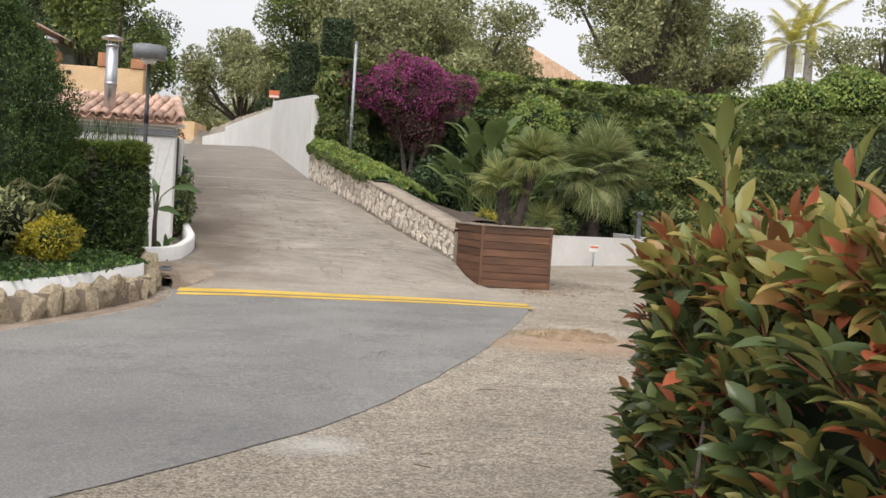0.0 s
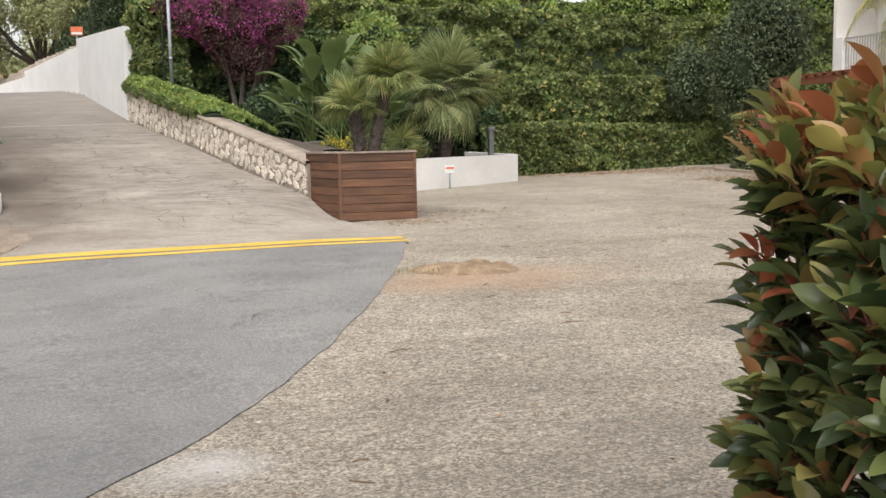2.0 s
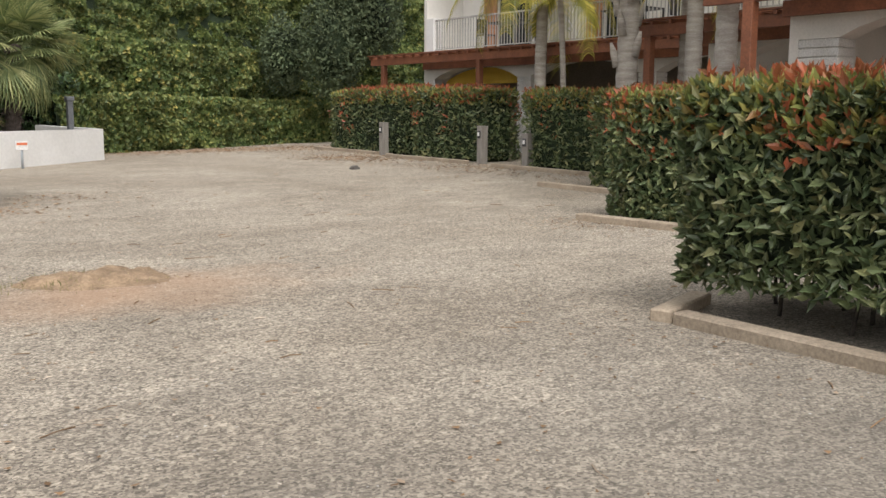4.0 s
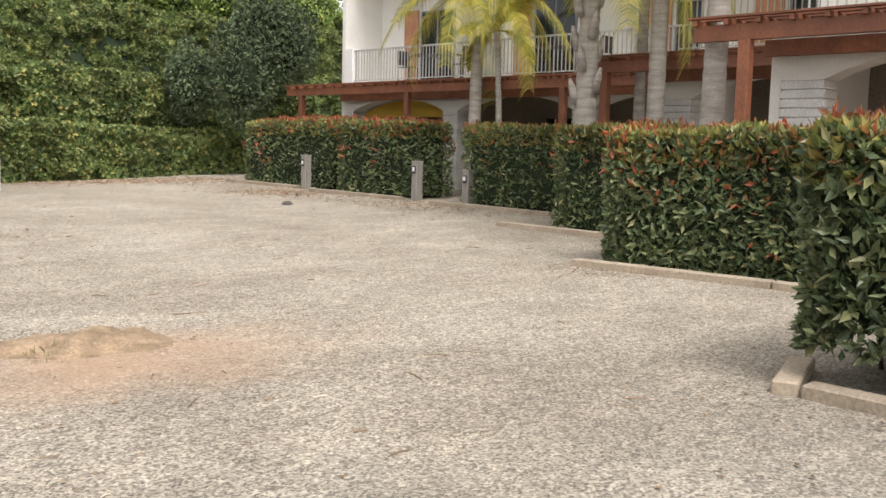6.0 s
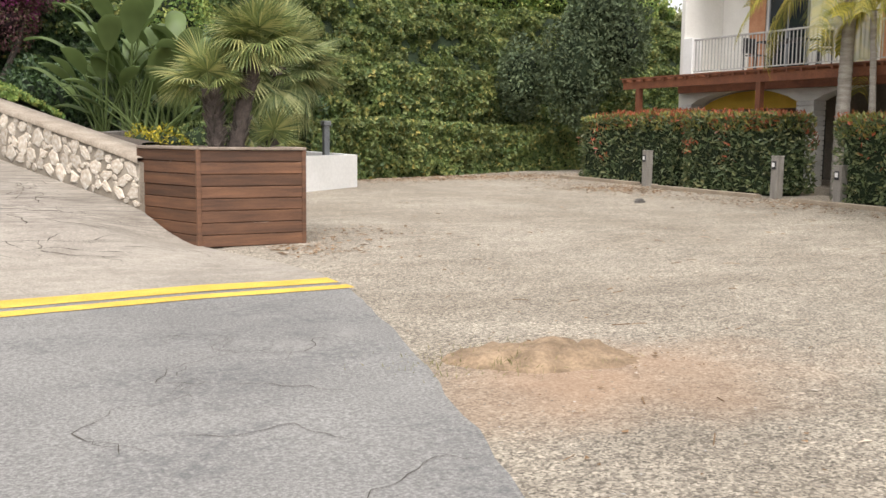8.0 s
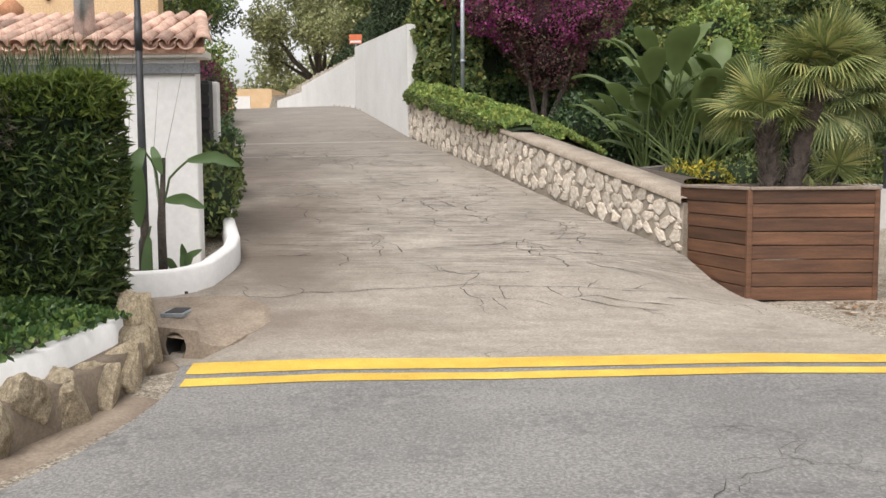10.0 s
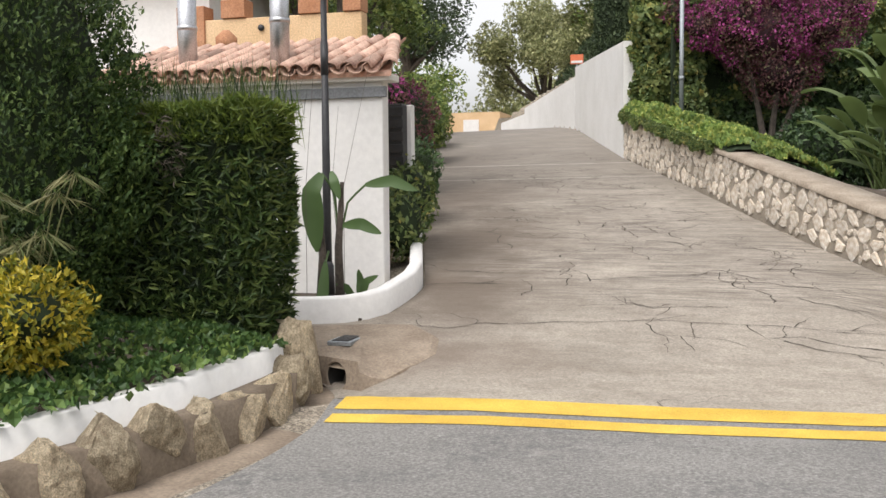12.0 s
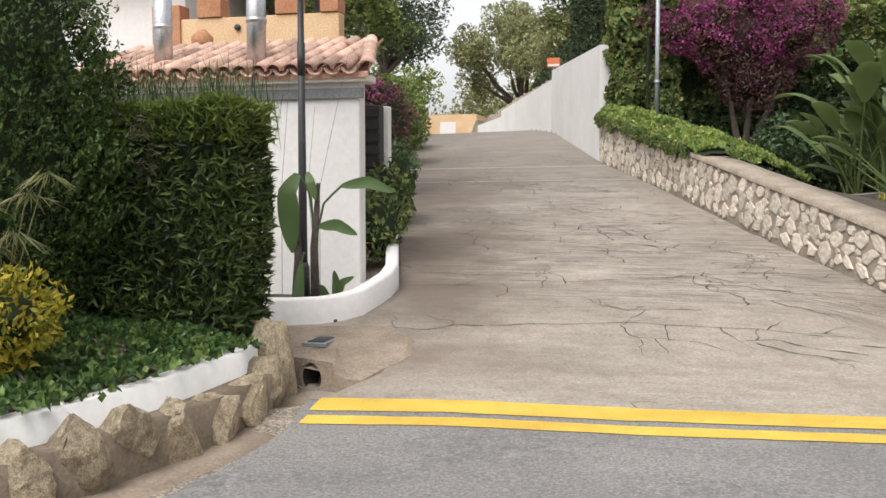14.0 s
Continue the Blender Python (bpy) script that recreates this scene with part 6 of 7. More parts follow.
roof = part("roof", ([(-9.8, 0.82, 2.70), (-5.92, 0.82, 2.70), (-6.42, 2.5, 3.26), (-9.8, 2.5, 3.26), (-9.8, 0.82, 2.64), (-5.92, 0.82, 2.64), (-6.42, 2.5, 3.2), (-9.8, 2.5, 3.2)], [(0, 1, 2, 3), (7, 6, 5, 4), (0, 4, 5, 1), (1, 5, 6, 2), (2, 6, 7, 3), (3, 7, 4, 0)]), TILE, hut)


def tile_mesh(r0, r1, length, up=1):
    n = 8
    V = []
    for r, y, dz in ((r0, 0, 0), (r0 - 0.014, 0, 0), (r1, length, 0.02), (r1 - 0.014, length, 0.02)):
        V += [(math.cos(math.pi * k / n) * r, y, math.sin(math.pi * k / n) * r * up * 0.85 + dz) for k in range(n + 1)]
    m = n + 1
    F = []
    for k in range(n):
        F += [(k, k + 1, 2 * m + k + 1, 2 * m + k), (m + k + 1, m + k, 3 * m + k, 3 * m + k + 1), (k + 1, k, m + k, m + k + 1)]
    return (V, F)


TM, TD = mesh_of("tile", *tile_mesh(0.098, 0.078, 0.46), TILE), mesh_of("tile", *tile_mesh(0.098, 0.078, 0.46, -1), TILE)
for c in range(19):
    x = -9.7 + c * 0.205
    for r in range(4):
        y = 0.76 + r * 0.405
        z = 2.715 + (y - 0.82) * 0.333
        if x > -6.05 - 0.3 * (y - 0.82):
            continue
        placed("tile", TM, pose(x + rs.uniform(-.012, .012), y, z + 0.035, sl, 0, rs.uniform(-3, 3)), roof)
        placed("tile", TD, pose(x + 0.1025, y - 0.03, z + 0.05, sl, 0, rs.uniform(-2, 2)), roof)
for y in np.arange(0.8, 2.3, 0.4):
    placed("tile", TM, pose(-5.93 - 0.3 * (y - 0.8), y, 2.75 + (y - 0.82) * 0.333, sl, 0, 16), roof)

def flue(x, y, z0, z1, r):
    ob = thing("chimney_flue", "shiny stainless steel chimney flue on the roof", "flue", (x, y, z0), "chimney flues")
    part("pipe", tube([(x, y, z0), (x, y, (z0 + z1) / 2), (x, y, z1)], r, 18), STEEL, ob)
    part("collar", tube([(x, y, z0 + 0.6), (x, y, z0 + 0.66)], r + 0.008, 18), STEEL, ob)
    part("rim", tube([(x, y, z1 - 0.05), (x, y, z1)], r + 0.01, 18), STEEL, ob)
    part("cowl", tube([(x, y, z1 + 0.10), (x, y, z1 + 0.13), (x, y, z1 + 0.2)], [r + 0.09, r + 0.10, 0.02], 18), STEEL, ob, "conical rain cap")
    for a in range(3):
        q = (x + math.cos(a * 2.1) * r, y + math.sin(a * 2.1) * r)
        part("strut", tube([(*q, z1 - 0.02), (*q, z1 + 0.12)], 0.008, 5), STEEL, ob)


flue(-7.42, 1.15, 2.75, 4.15, 0.115)
flue(-8.74, 1.3, 2.75, 4.05, 0.115)

# lantern on a black post
lamp = thing("street_lamp", "black garden lamp post with a dome shade", "street lamp", (-6.46, 0.2, 0.3))
part("pole", tube([(-6.46, 0.2, 0.2), (-6.46, 0.2, 1.2), (-6.46, 0.2, 3.85)], [0.05, 0.045, 0.03], 10), BLACK, lamp)
part("base", tube([(-6.46, 0.2, 0.2), (-6.46, 0.2, 0.55), (-6.46, 0.2, 0.6)], [0.075, 0.07, 0.05], 12), BLACK, lamp)
part("joint", tube([(-6.46, 0.2, 2.6), (-6.46, 0.2, 2.95)], 0.042, 10), BLACK, lamp)
part("shade", tube([(-6.46, 0.2, 3.80), (-6.46, 0.2, 4.04), (-6.46, 0.2, 4.04), (-6.46, 0.2, 4.01), (-6.46, 0.2, 4.04)], [0.30, 0.31, 0.25, 0.14, 0.03], 22), DARKGREY, lamp, "dark dome shade")
part("diffuser", tube([(-6.46, 0.2, 3.70), (-6.46, 0.2, 3.80)], [0.10, 0.16], 16), SIGN_WHITE, lamp, "white glass below the shade")

# white kerb round the hut's corner bed
KERB = resample([(-6.6, -1.0), (-6.1, -0.95), (-5.72, -0.85), (-5.52, -0.5), (-5.47, 0.2), (-5.55, 0.75), (ramp_left(3) - 0.02, 3), (ramp_left(8) - 0.02, 8), (ramp_left(16) - 0.02, 16), (ramp_left(30) - 0.02, 30)], 130)
d = np.gradient(KERB, axis=0)
kn = unit(np.stack([-d[:, 1], d[:, 0]], 1))
tagged(part("trim_kerb", grid_mesh([[(*(p + m * o), road_z(*p) + z) for o, z in ((0, -0.15), (0.0, 0.23), (0.02, 0.26), (0.13, 0.26), (0.15, 0.23), (0.15, -0.15))] for p, m in zip(KERB, kn)]), PLASTER), "curved white painted kerb beside the ramp", "kerb", kind="structure")
tagged(part("planting_bed", box(-7.2, -5.7, -0.8, 0.97, -0.2, 0.16, 0.03), SOIL), "soil of the small bed before the hut", "soil", kind="structure")

# drain cover and pipe mouth
gr = thing("drain_grate", "small dark drain grate in the gutter apron", "drain", (-5.57, -1.48, road_z(-5.57, -1.48)))
zg = road_z(-5.57, -1.48) + 0.035
part("frame", box(-5.68, -5.46, -1.72, -1.28, zg - 0.03, zg + 0.008, 0.004), ZINC, gr, "worn grey metal frame")
part("inset", box(-5.65, -5.49, -1.69, -1.31, zg + 0.002, zg + 0.012), BLACK, gr)
for k in range(6):
    part("bar", box(-5.645, -5.495, -1.68 + k * 0.062, -1.645 + k * 0.062, zg + 0.008, zg + 0.016), RUST, gr)

# concrete apron with the pipe mouth in its front face
pm = thing("drain_pipe", "dark round pipe mouth under a dusty concrete apron", "drain", (-5.39, -2.2, -0.3))
FA, FB, FR = Vector((-5.64, -2.12, 0)), Vector((-5.14, -2.36, 0)), 0.112
fd = (FB - FA).normalized()
fc = (FA + FB) / 2
fin = Vector((-fd.y, fd.x, 0))
V, F, K = [], [], 24
for k in range(K):
    a_ = 2 * math.pi * k / K
    cu, cz = math.cos(a_), math.sin(a_)
    far_ = min((FB - FA).length / 2 / max(abs(cu), 1e-6), (0.15 if cz > 0 else 0.2) / max(abs(cz), 1e-6))
    for r, back in ((far_, 0), (FR + 0.012, 0), (FR, 0.012), (FR * 0.98, 0.3)):
        V.append(tuple((fc + fd * cu * r + fin * back).xy) + (-0.14 + cz * r,))
for k in range(K):
    q = (k + 1) % K
    F += [(4 * k + j, 4 * q + j, 4 * q + j + 1, 4 * k + j + 1) for j in range(2)]
part("front_face", (V, F), DUSTY, pm)
# the lining's near-black colour paints the shade inside the pipe
part("mouth", (V, [(4 * k + 2, 4 * ((k + 1) % K) + 2, 4 * ((k + 1) % K) + 3, 4 * k + 3) for k in range(K)] + [tuple(4 * k + 3 for k in range(K))]), CAVITY, pm, "pipe lining coloured near black as its inner shade")
rim = resample([FB.xy, (-4.95, -2.32), (-4.76, -2.1), (-4.68, -1.75), (-4.78, -1.3), (-5.1, -0.95), (-5.6, -0.98), (-6.15, -1.1), (-6.15, -1.7), FA.xy], 40)
mid_ = np.array([-5.4, -1.6])
V = [(*mid_, road_z(*mid_) + 0.04)]
for q in rim:
    near_ = min(max(1.6 - math.hypot(q[0] - fc.x, q[1] - fc.y) / 0.3, 0), 1)
    top_ = (road_z(*q) + 0.03) * (1 - near_) + max(road_z(*q) + 0.03, 0.02) * near_
    n_ = unit((q - mid_)[None])[0]
    V += [(*(q - n_ * 0.05), top_ + 0.004), (*q, top_ - 0.02), (*(q + n_ * 0.012), top_ - 0.32)]
F = [(0, 1 + 3 * k, 4 + 3 * k) for k in range(39)] + [(0, 1 + 3 * 39, 1)]
F += [(1 + 3 * k + j, 2 + 3 * k + j, 5 + 3 * k + j, 4 + 3 * k + j) for k in range(39) for j in (0, 1)]
F += [(118, 119, 2, 1)]
part("apron", (V, F), DUSTY, pm, "rounded dusty concrete apron")

# banana plant by the hut wall
BANANA = foliage("dark_banana_leaf", [(0.0, (0.045, 0.085, 0.034)), (0.6, (0.085, 0.14, 0.05)), (1.0, (0.16, 0.21, 0.075))], 0.45, 0.25)
bn = thing("banana_plant", "young banana plant with long drooping leaves", "plant", (-6.05, -0.55, 0.16))
part("stem", tube([(-6.02, -0.55, 0.15), (-6.03, -0.55, 0.8), (-6.0, -0.5, 1.45)], [0.05, 0.04, 0.02], 8), BARK, bn)
part("stem", tube([(-6.22, -0.6, 0.15), (-6.18, -0.6, 0.7), (-6.2, -0.6, 1.2)], [0.045, 0.04, 0.02], 8), BARK, bn)
def blade(pts, width, stalk):
    """A long leaf along a bent line, on a stalk."""
    p = resample(pts, 13)
    V, F = [], []
    side = unit(np.cross(np.gradient(p, axis=0), np.array([[0.27, -0.96, 0.15]])))
    for k in range(13):
        w = width * 0.5 * math.sin(math.pi * min(0.04 + k / 12 * 0.96, 0.99)) ** 0.6
        V += [tuple(p[k] + side[k] * w + np.array([0.0, -0.25 * w, 0])), tuple(p[k]), tuple(p[k] - side[k] * w + np.array([0.0, -0.25 * w, 0]))]
    F = [(3 * k + j, 3 * k + j + 1, 3 * k + j + 4, 3 * k + j + 3) for k in range(12) for j in (0, 1)]
    t = tube([tuple(q) for q in resample(stalk, 6)], 0.012, 5, False)
    V2, F2 = joined([t, (V, F)])
    return (V2, F2, True)


def bp(u, v, out=0.0):
    """A place by the plant: u metres across, v up, out towards the lane."""
    return (-6.05 + 0.963 * u + 0.27 * out, -0.5 + 0.269 * u - 0.96 * out, 0.16 + v)


for st_, bl_, w_ in (([bp(0, 0.7), bp(-0.03, 1.2), bp(-0.15, 1.38, 0.05)], [bp(-0.15, 1.38, 0.05), bp(-0.24, 1.2, 0.12), bp(-0.2, 0.6, 0.1)], 0.27),
                     ([bp(0.01, 0.7), bp(0.1, 1.1), bp(0.28, 1.26, 0.05)], [bp(0.28, 1.26, 0.05), bp(0.55, 1.30, 0.1), bp(0.8, 1.2, 0.12)], 0.15),
                     ([bp(0.01, 0.7), bp(0.05, 0.85, 0.05)], [bp(0.05, 0.86, 0.05), bp(0.24, 0.88, 0.12), bp(0.44, 0.78, 0.15)], 0.15),
                     ([bp(-0.1, 0.6), bp(-0.12, 0.5, 0.1)], [bp(-0.12, 0.5, 0.1), bp(-0.14, 0.15, 0.17), bp(-0.13, -0.25, 0.3)], 0.15),
                     ([bp(-0.02, 1.0), bp(-0.06, 1.4)], [bp(-0.06, 1.4), bp(-0.02, 1.3, 0.08), bp(0.03, 1.12, 0.1)], 0.12),
                     ([bp(0.2, 0.0), bp(0.22, 0.12)], [bp(0.22, 0.12), bp(0.28, 0.3, 0.05), bp(0.4, 0.36, 0.08)], 0.1),
                     ([bp(0.2, 0.0), bp(0.2, 0.12)], [bp(0.2, 0.12), bp(0.22, 0.3), bp(0.2, 0.42, 0.05)], 0.1),
                     ([bp(0.18, 0.0), bp(0.16, 0.1)], [bp(0.16, 0.1), bp(0.08, 0.24, 0.05), bp(-0.02, 0.28, 0.1)], 0.1)):
    part("leaf", blade(bl_, w_ * 0.78, st_), BANANA, bn)
for k in range(3):
    x, y = -6.1 + RNG.normal(0, 0.15), -0.6 + RNG.normal(0, 0.1)
    part("bare_stalk", tube([(x, y, 0.2), (x + RNG.normal(0, 0.1), y, 1.4), (x + RNG.normal(0, 0.3), y, RNG.uniform(2.2, 3.2))], [0.004, 0.003, 0.0015], 4, False), DRYTWIG, bn, "thin bare stalk")

# meter box on a white post, and the bed up the ramp's edge
mb = thing("meter_box", "dark louvred meter box on a white post", "box", (-6.55, 2.9, 0.4))
part("post", box(-6.50, -6.36, 2.95, 3.1, 0.3, 2.5, 0.01), PLASTER, mb)
part("body", box(-6.66, -6.42, 2.72, 2.95, 1.65, 2.5, 0.01), BLACK, mb)
for k in range(5):
    part("slat", box(-6.68, -6.40, 2.69, 2.72, 1.68 + k * 0.165, 1.80 + k * 0.165, 0.006), BLACK, mb)
for lob, m, lb, sz in (([(-6.15, 1.9, 0.95, 0.3, 0.5, 0.45), (-6.35, 2.9, 1.25, 0.3, 0.6, 0.5)], IVY, "leafy green shrub in the narrow ramp bed", 0.10), ([(-6.9, 4.6, 1.6, 0.4, 0.9, 0.6)], DARK_LEAF, "dark shrub in the narrow ramp bed", 0.1),
                       ([(-7.9, 7.5, 2.6, 0.5, 1.0, 0.8)], BOUG_TWIG, "dusky bougainvillea shrub by the ramp", 0.09), ([(-9.5, 13, 3.0, 0.7, 1.5, 1.0), (-10.6, 17, 3.4, 0.8, 1.8, 1.1), (-12.2, 22, 4.2, 0.9, 2, 1.0)], BROADTREE, "green shrubs along the upper ramp", 0.14)):
    shrub("shrub", lb, lob, int(2200 * sum(l[4] * l[5] for l in lob)) + 300, sz, m)
shrub("bougainvillea", "small pink bougainvillea flowering over the ramp bed", [(-7.95, 7.2, 3.05, 0.35, 0.7, 0.35)], 500, 0.08, BOUGAIN)

# ---- houses and trees beyond ----
nb = thing("neighbour_house", "white and peach rendered house behind the hut", "house", (-11, 6, 0))
part("wall", box(-17, -10.6, 5.2, 9.5, -0.3, 5.0), PLASTER, nb)
part("roof", ([(-17.3, 4.8, 5.0), (-10.2, 4.8, 5.0), (-10.2, 9.9, 5.0), (-17.3, 9.9, 5.0), (-15, 7.3, 6.1), (-12.5, 7.3, 6.1)], [(0, 1, 5, 4), (1, 2, 5), (2, 3, 4, 5), (3, 0, 4), (3, 2, 1, 0)]), TILE, nb)
part("garden_wall", box(-10.6, -7.7, 4.7, 4.95, -0.2, 4.12, 0.01), PEACH, nb, "peach garden wall")
for x, w, h in ((-10.9, 0.5, 4.35), (-10.1, 0.42, 4.42), (-8.75, 0.38, 4.45), (-8.0, 0.3, 4.35)):
    part("clay_panel", box(x, x + w, 4.66, 4.98, 3.6 if x < -10.5 else 4.13, h, 0.008), CLAY, nb, "terracotta brick panel")
part("vent", tube([(-9.4, 4.66, 3.95), (-9.4, 4.75, 3.95)], 0.05, 12), BLACK, nb, "round vent hole")
part("ball", tube([(-9.6, 3.9, 3.5), (-9.6, 3.9, 3.68), (-9.6, 3.9, 3.8)], [0.16, 0.17, 0.05], 12), CLAY, nb, "clay pot on the wall")


def tree(x, y, z0, trunk_h, r, crown_h, n, mat, label, size=0.22, seed=1, lw=0.5, gaps=0.3, core=True, limbs=13):
    rs = random.Random(seed)
    ob = thing("tree", label, "tree", (x, y, z0))
    top = z0 + trunk_h
    tr = [tube([(x, y, z0 - 0.3), (x + rs.uniform(-.2, .2), y, z0 + trunk_h * 0.5), (x + rs.uniform(-.4, .4), y, top)], [0.05 * r + 0.12, 0.04 * r + 0.1, 0.03 * r + 0.07], 8)]
    lobes = []
    for k in range(limbs):
        a = 2 * math.pi * k / limbs + rs.uniform(-.4, .4)
        q = r * rs.uniform(0.25, 0.95)
        e = (x + math.cos(a) * q, y + math.sin(a) * q, top + crown_h * rs.uniform(0.15, 0.85))
        tr.append(tube([(x, y, top - 0.3), (x + math.cos(a) * q * 0.5 + rs.uniform(-.3, .3), y + math.sin(a) * q * 0.5, top + (e[2] - top) * 0.35), e], [0.03 * r + 0.05, 0.02 * r + 0.04, 0.02], 6))
        lobes.append((*e, r * rs.uniform(0.3, 0.5), r * rs.uniform(0.3, 0.5), crown_h * rs.uniform(0.15, 0.27)))
    part("trunk", joined(tr), BARK, ob)
    P, N = lobe_skin(int(n * 2.0), lobes, 0.85)
    keep = np.array([noise.noise(Vector(p * 0.9)) + 0.4 * noise.noise(Vector(p * 2.7)) for p in P]) > -gaps
    part("crown", flakes(P[keep], N[keep], size * 0.78, lw), mat, ob)


tree(-9.3, 7.6, 0.8, 1.9, 1.5, 4.2, 9000, BROADTREE, "leafy green tree behind the hut", 0.16, 3)
tree(-14, 14, 1.0, 3.0, 3.0, 5.0, 9000, CYPRESS, "tall dark pine behind the houses", 0.25, 4)
tree(-17, 22, 2.0, 4.0, 3.5, 6.0, 9000, OLIVE, "grey-green tree behind the houses", 0.28, 5)
tree(-20, 16, 1.0, 5.0, 4.0, 6.0, 9000, CYPRESS, "tall dark pine behind the white house", 0.28, 6)
tree(-17.5, 38, 4.4, 3.2, 3.0, 5.5, 9000, CYPRESS, "dark tree overhanging the ramp's top", 0.25, 7)
tree(-11.4, 44, 4.4, 1.6, 3.6, 6.0, 15000, OLIVE, "large olive tree above the ramp wall", 0.26, 8)
tree(-8.0, 37, 4.6, 2.0, 2.6, 5.0, 9000, OLIVE, "olive tree behind the cypress hedge", 0.25, 9)
tree(-2.6, 32, 6.0, 2.0, 3.8, 6.0, 14000, OLIVE, "spreading grey-green tree on the bank", 0.26, 10)
tree(2.0, 30, 5.8, 1.2, 3.4, 4.6, 14000, OLIVE, "round olive tree on the bank", 0.25, 11)
tree(10.4, 30, 5.8, 2.6, 5.0, 6.2, 16000, OLIVE, "gnarled tree with dark branching limbs on the bank", 0.28, 12, gaps=0.12)
tree(14.6, 33, 5.8, 2.6, 2.8, 5.0, 9000, OLIVE, "grey-green tree on the bank", 0.27, 13)
tree(23.5, 30, 5.8, 2.4, 3.6, 5.0, 8000, OLIVE, "thin-leaved tree at the bank's end", 0.27, 14, gaps=0.05)
tree(-6.4, 35, 5.4, 2.0, 3.0, 6.0, 10000, BROADTREE, "leafy green tree behind the cypress row", 0.24, 61)
tree(-0.2, 38, 5.8, 2.4, 4.0, 7.0, 10000, OLIVE, "tall grey-green tree beyond the bank", 0.3, 62)
tree(13.8, 38, 5.8, 2.6, 4.2, 7.0, 9000, BROADTREE, "tall green tree beyond the bank", 0.3, 63)
feather_palm(19.3, 33, 11.0, 0.26, 16, 2.4, "tall palm far behind the bank")
feather_palm(22.5, 38, 13.0, 0.28, 16, 2.6, "tall palm far behind the bank")
for lo_, hi_ in (((-6.6, 25.0, 3.2), (-5.4, 26.2, 8.3)), ((-4.9, 21.0, 3.0), (-3.7, 22.2, 8.7))):
    hedge("tall square-clipped dark cypress behind the white wall", lo_, hi_, 8000, 0.16, CYPRESS, None, 0, "cypress", "clipped cypresses", CORE, 0.35, False, 0.15, False)
for k in range(5):
    f = k / 4
    conifer(-5.6 - 3.0 * f, 26.0 + 11 * f, 3.6, 7.6 + 0.2 * (k % 2), 1.25, 4200, "dark cypress in a tall clipped row", CYPRESS, 0.22, 0.35, "cypress")

ss_ = thing("roadside_sign", "orange-red and white sign board over the wall", "sign", (-7.25, 25.2, 3.3))
part("post", tube([(-7.17, 25.2, 3.0), (-7.17, 25.2, 6.0)], 0.03, 8), ZINC, ss_)
part("board", box(-7.4, -6.94, 25.14, 25.17, 5.72, 6.06, 0.008), SIGN_RED, ss_)
part("white_bar", box(-7.37, -6.97, 25.13, 25.136, 5.76, 5.84), SIGN_WHITE, ss_, "bar of unreadable writing")

PALE_TILE = surface("sun_bleached_tile", (0.46, 0.30, 0.19), (0.66, 0.47, 0.32), 2, 20, 0.9, 0.4)
shrub("shrub", "light green shaggy shrubs along the bank top", [(15.5, 22.6, 6.9, 1.9, 1.0, 0.9), (18.2, 22.8, 7.3, 2.0, 1.0, 1.2), (21.3, 22.6, 7.4, 2.1, 1.0, 1.3), (24.5, 22.2, 7.3, 2.1, 1.0, 1.3)], 22000, 0.17, IVY_LIGHT, lw=0.6)
hr = thing("hill_house", "house on the bank with an orange tile roof", "house", (7.5, 40, 5.5))
part("wall", box(3.5, 9.3, 37.4, 42.6, 5.0, 9.0), RENDER, hr)
part("roof", ([(2.7, 37.0, 9.0), (9.3, 37.0, 9.0), (9.3, 43, 9.0), (2.7, 43, 9.0), (5.4, 40, 11.4), (6.2, 40, 11.4)], [(0, 1, 5, 4), (1, 2, 5), (2, 3, 4, 5), (3, 0, 4), (3, 2, 1, 0)]), PALE_TILE, hr)
tl = []
for k in range(30):
    x = 2.8 + k * 0.222
    f0 = max(0, min(1, 1 - abs(x - 6.0) / 3.3 * 1.0))
    tl.append(tube([(x, 37.0, 9.02), (x + (7.3 - x) * 0.0, 37.0 + 3 * f0, 9.02 + 2.38 * f0)], 0.07, 6, False))
part("roof_tiling", joined(tl), PALE_TILE, hr)
gh_ = thing("garage", "tan rendered garage at the top of the ramp", "garage", (-19.8, 62, 4.2))
part("wall", box(-22.0, -17.8, 61, 66, 3.5, 6.95), PEACH, gh_)
part("door", box(-20.6, -19.4, 60.94, 61.0, 4.6, 6.4), SIGN_WHITE, gh_, "pale door")
for k in range(16):
    a = radians(-48 + k * 6.2)
    dd = 85 + 8 * math.sin(k * 2.1)
    tree(math.sin(a) * dd - 3, math.cos(a) * dd - 10, 4.2 if a < 0.05 else 6, 1.0, 6.0, 6.5, 3000, BROADTREE if k % 3 else OLIVE, "distant green tree beyond the gardens", 0.6, 40 + k)

# ---- litter on the gravel ----
P = []
for cx, cy, sx, sy, k in ((13, 10.5, 1.0, 2.0, 420), (10.5, 12.4, 3.0, 0.8, 1500), (11.9, 6.5, 0.7, 1.0, 700), (11.8, 2.0, 0.5, 1.0, 260), (0.9, -0.5, 0.5, 0.4, 160), (2.2, 0.6, 0.6, 0.6, 60), (6.5, -6.4, 0.3, 0.5, 240), (0.75, -6.35, 0.35, 0.22, 70), (2.9, -10.3, 0.5, 0.6, 50), (11.5, 0, 0.8, 1.6, 130), (4, -5, 6, 6, 260), (0, -11, 2.2, 2.5, 160)):
    P.append(np.stack([RNG.normal(cx, sx, k), RNG.normal(cy, sy, k), np.zeros(k)], 1))
P = np.concatenate(P)
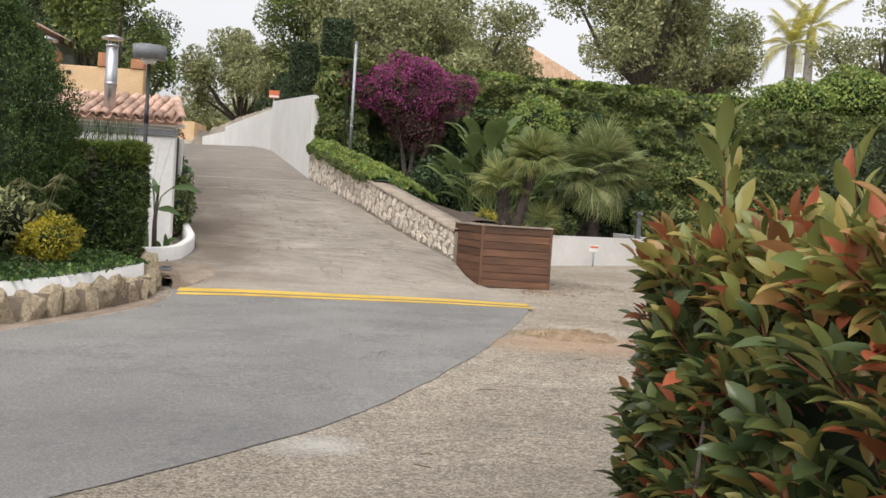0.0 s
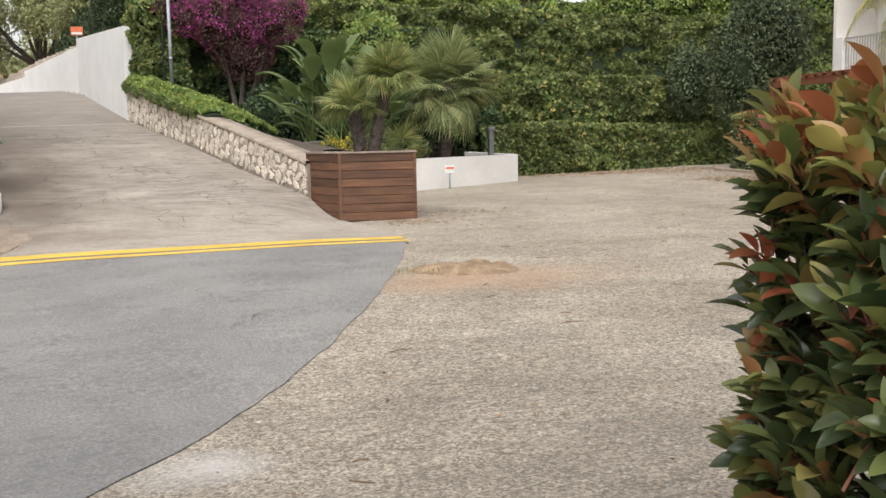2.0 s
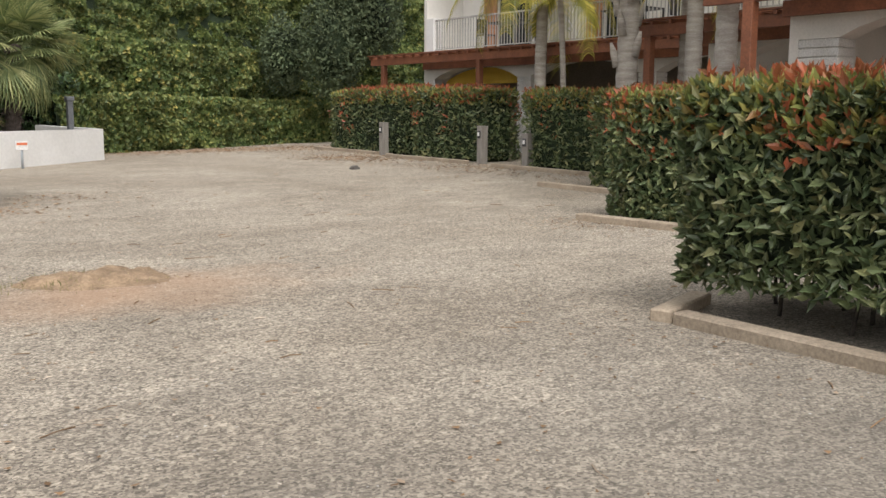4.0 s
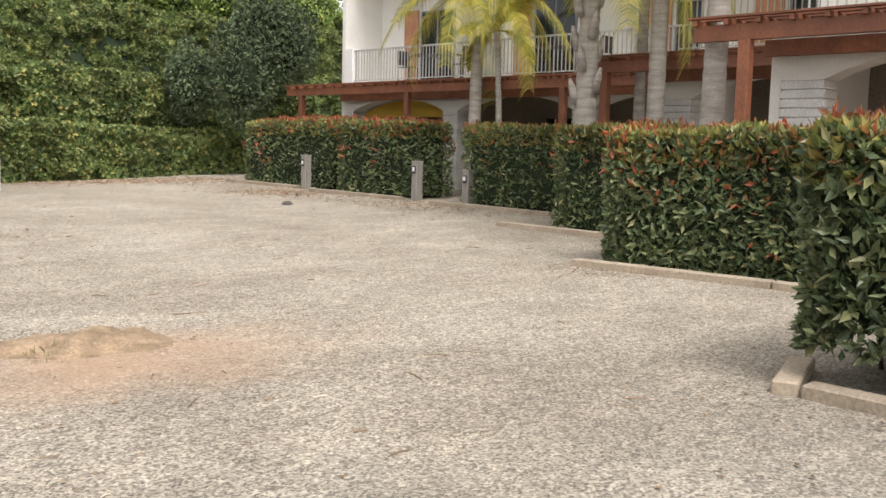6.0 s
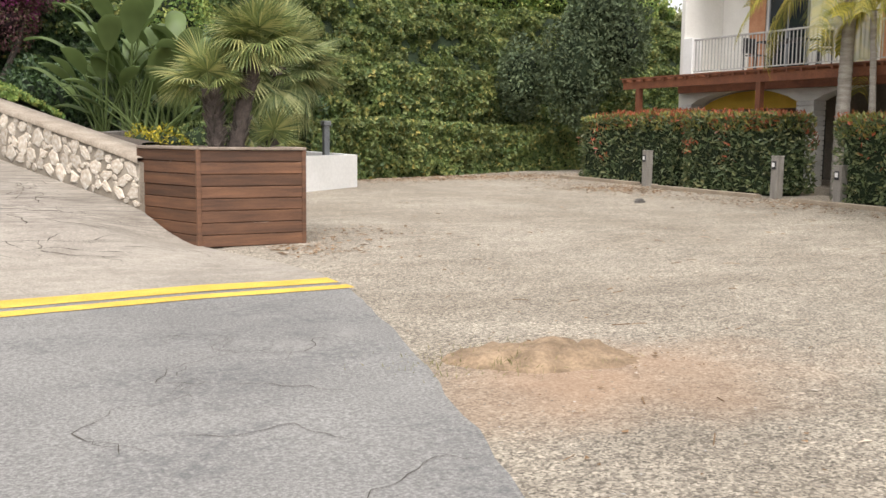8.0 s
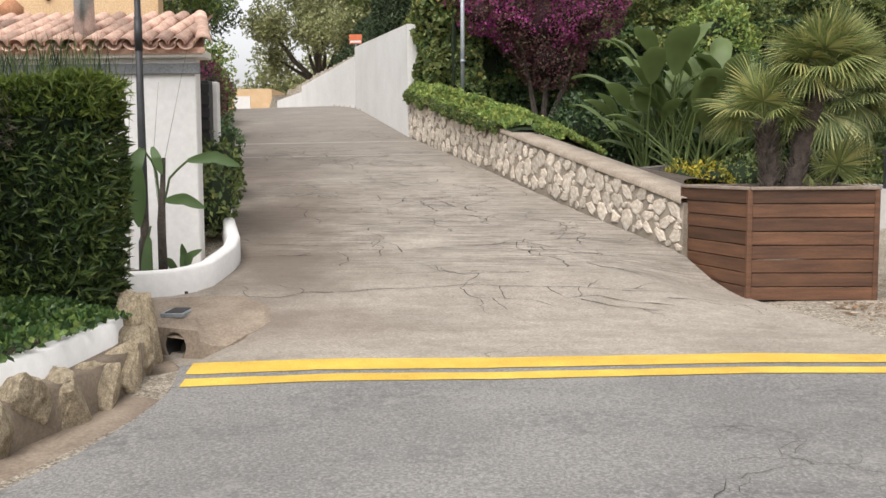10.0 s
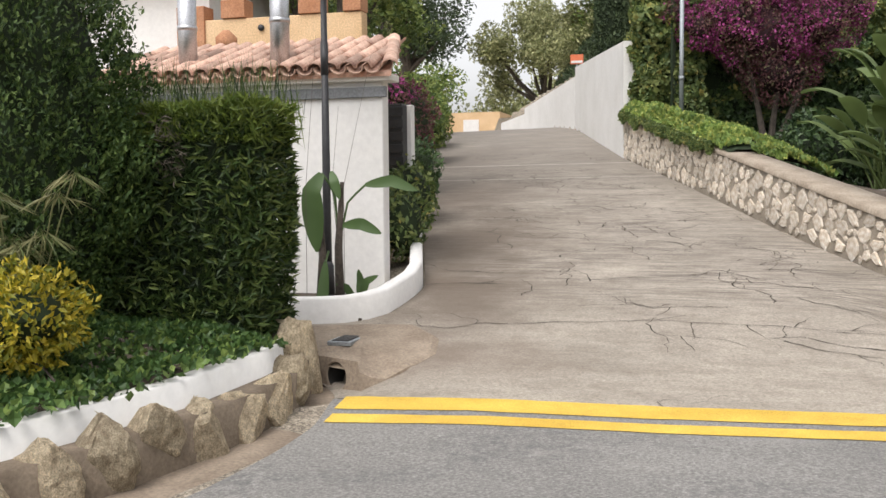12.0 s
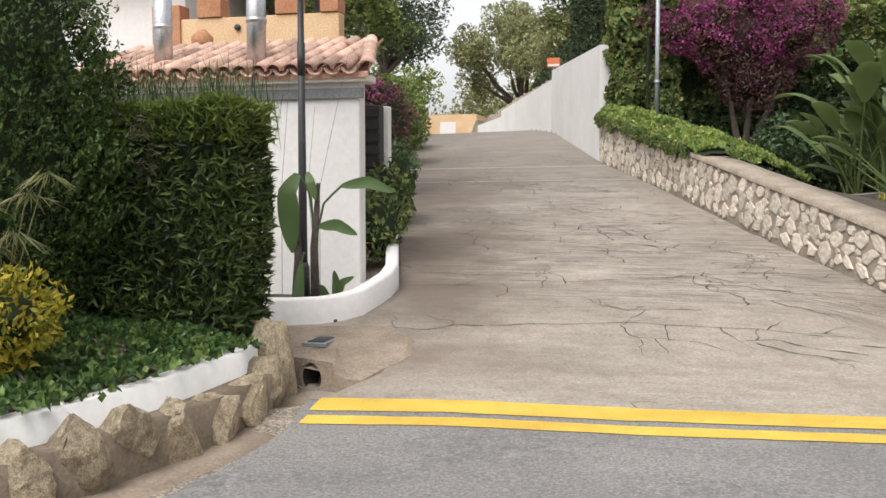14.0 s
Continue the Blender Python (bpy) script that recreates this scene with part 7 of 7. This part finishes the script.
P = np.concatenate([P, P + RNG.normal(0, 0.35, P.shape) * np.array([1, 1, 0])])
edge = np.interp(P[:, 1], ROAD_R[::-1, 1], ROAD_R[::-1, 0])
P = P[(P[:, 0] > np.where(P[:, 1] < -2.9, edge + 0.1, 0.7)) & ~((P[:, 0] < 1.5) & (P[:, 1] > -0.2) & (P[:, 1] < 2))]
P[:, 2] = [lot_z(a, b) + 0.008 for a, b, _ in P]
far = P[:, 1] > -3.5
P = np.concatenate([P[far], P[~far]])
V, F = joined([flakes(q, np.tile([[0, 0, 1.0]], (len(q), 1)), size, 0.5, 0.0, 0.5)[:2] for q, size in ((P[:far.sum()], 0.10), (P[far.sum():], 0.05))])[:2]
V = np.array(V, float)
V[:, 2] = np.repeat(P[:, 2], 4) + np.abs(V[:, 2] - np.repeat(P[:, 2], 4)) * 0.4
ob = part("leaf_litter", (V, F), LITTER)
tagged(ob, "scattered dry leaves and pale chips on the gravel", "leaf litter", kind="stuff")

# dry sticks dropped on the gravel
rt = random.Random(77)
sticks = []
for k in range(150):
    x, y = rt.uniform(-2.5, 8), rt.uniform(-15, -1)
    if x < np.interp(y, ROAD_R[::-1, 1], ROAD_R[::-1, 0]) + 0.2:
        continue
    a_, ln = rt.gauss(0.3, 0.8), rt.uniform(0.05, 0.2)
    pts = [(x + math.cos(a_ + b_) * ln * f, y + math.sin(a_ + b_) * ln * f, lot_z(x, y) + 0.006 + 0.004 * math.sin(f * 3)) for f, b_ in ((0, 0), (0.5, rt.uniform(-.25, .25)), (1, 0))]
    sticks.append(tube(pts, rt.uniform(0.002, 0.0045), 4))
tagged(part("dry_sticks", joined(sticks), LITTER), "pale dry sticks scattered on the gravel", "sticks", kind="stuff")
st_ = rock_mesh(90)
st_.materials.clear()
st_.materials.append(DARKSTONE)
stone_ = new("loose_stone", st_)
stone_.matrix_basis = pose(9.49, 3.25, lot_z(9.49, 3.25) + 0.03, 0, 0, 20) @ Matrix.Diagonal((0.17, 0.1, 0.06, 1))
tagged(stone_, "flat dark grey stone lying on the gravel", "stone")

# loose stones over the gravel
n = 46000
P = np.stack([RNG.uniform(-5, 9, n), RNG.uniform(-16.5, 4, n), np.zeros(n)], 1)
edge = np.interp(P[:, 1], ROAD_R[::-1, 1], ROAD_R[::-1, 0])
zone = np.array([noise.noise(Vector((a * 0.7, b * 0.7, 9))) for a, b, _ in P])
P = P[(P[:, 0] > np.where(P[:, 1] < -2.9, edge + 0.03, 0.9)) & ~((P[:, 0] < 1.5) & (P[:, 1] > -0.1)) & (zone + RNG.normal(0, 0.3, n) > -0.25)]
P[:, 2] = [lot_z(a, b) + 0.003 for a, b, _ in P]
V, F = flakes(P, np.tile([[0, 0, 1.0]], (len(P), 1)), 0.024, 0.7, 0.0, 0.4)
V[:, 2] = np.repeat(P[:, 2], 4) + np.abs(V[:, 2] - np.repeat(P[:, 2], 4)) * 0.3
tagged(part("gravel_chips", (V, F), CHIPS), "loose grey and beige chips scattered on the gravel", "gravel", kind="stuff")
vines = [[(-5.9 - 0.3 * k % 1.1, -3.4 - 0.35 * k, lot_z(-6, -4) + 0.5), (-6.3 - 0.2 * k % 0.7, -3.2 - 0.33 * k, lot_z(-6, -4) + 0.62), (-6.9, -3.3 - 0.3 * k, lot_z(-6, -4) + 0.64)] for k in range(6)]
for v in vines:
    part("vine", tube(v, 0.008, 5, False), BARK, ground_ivy)
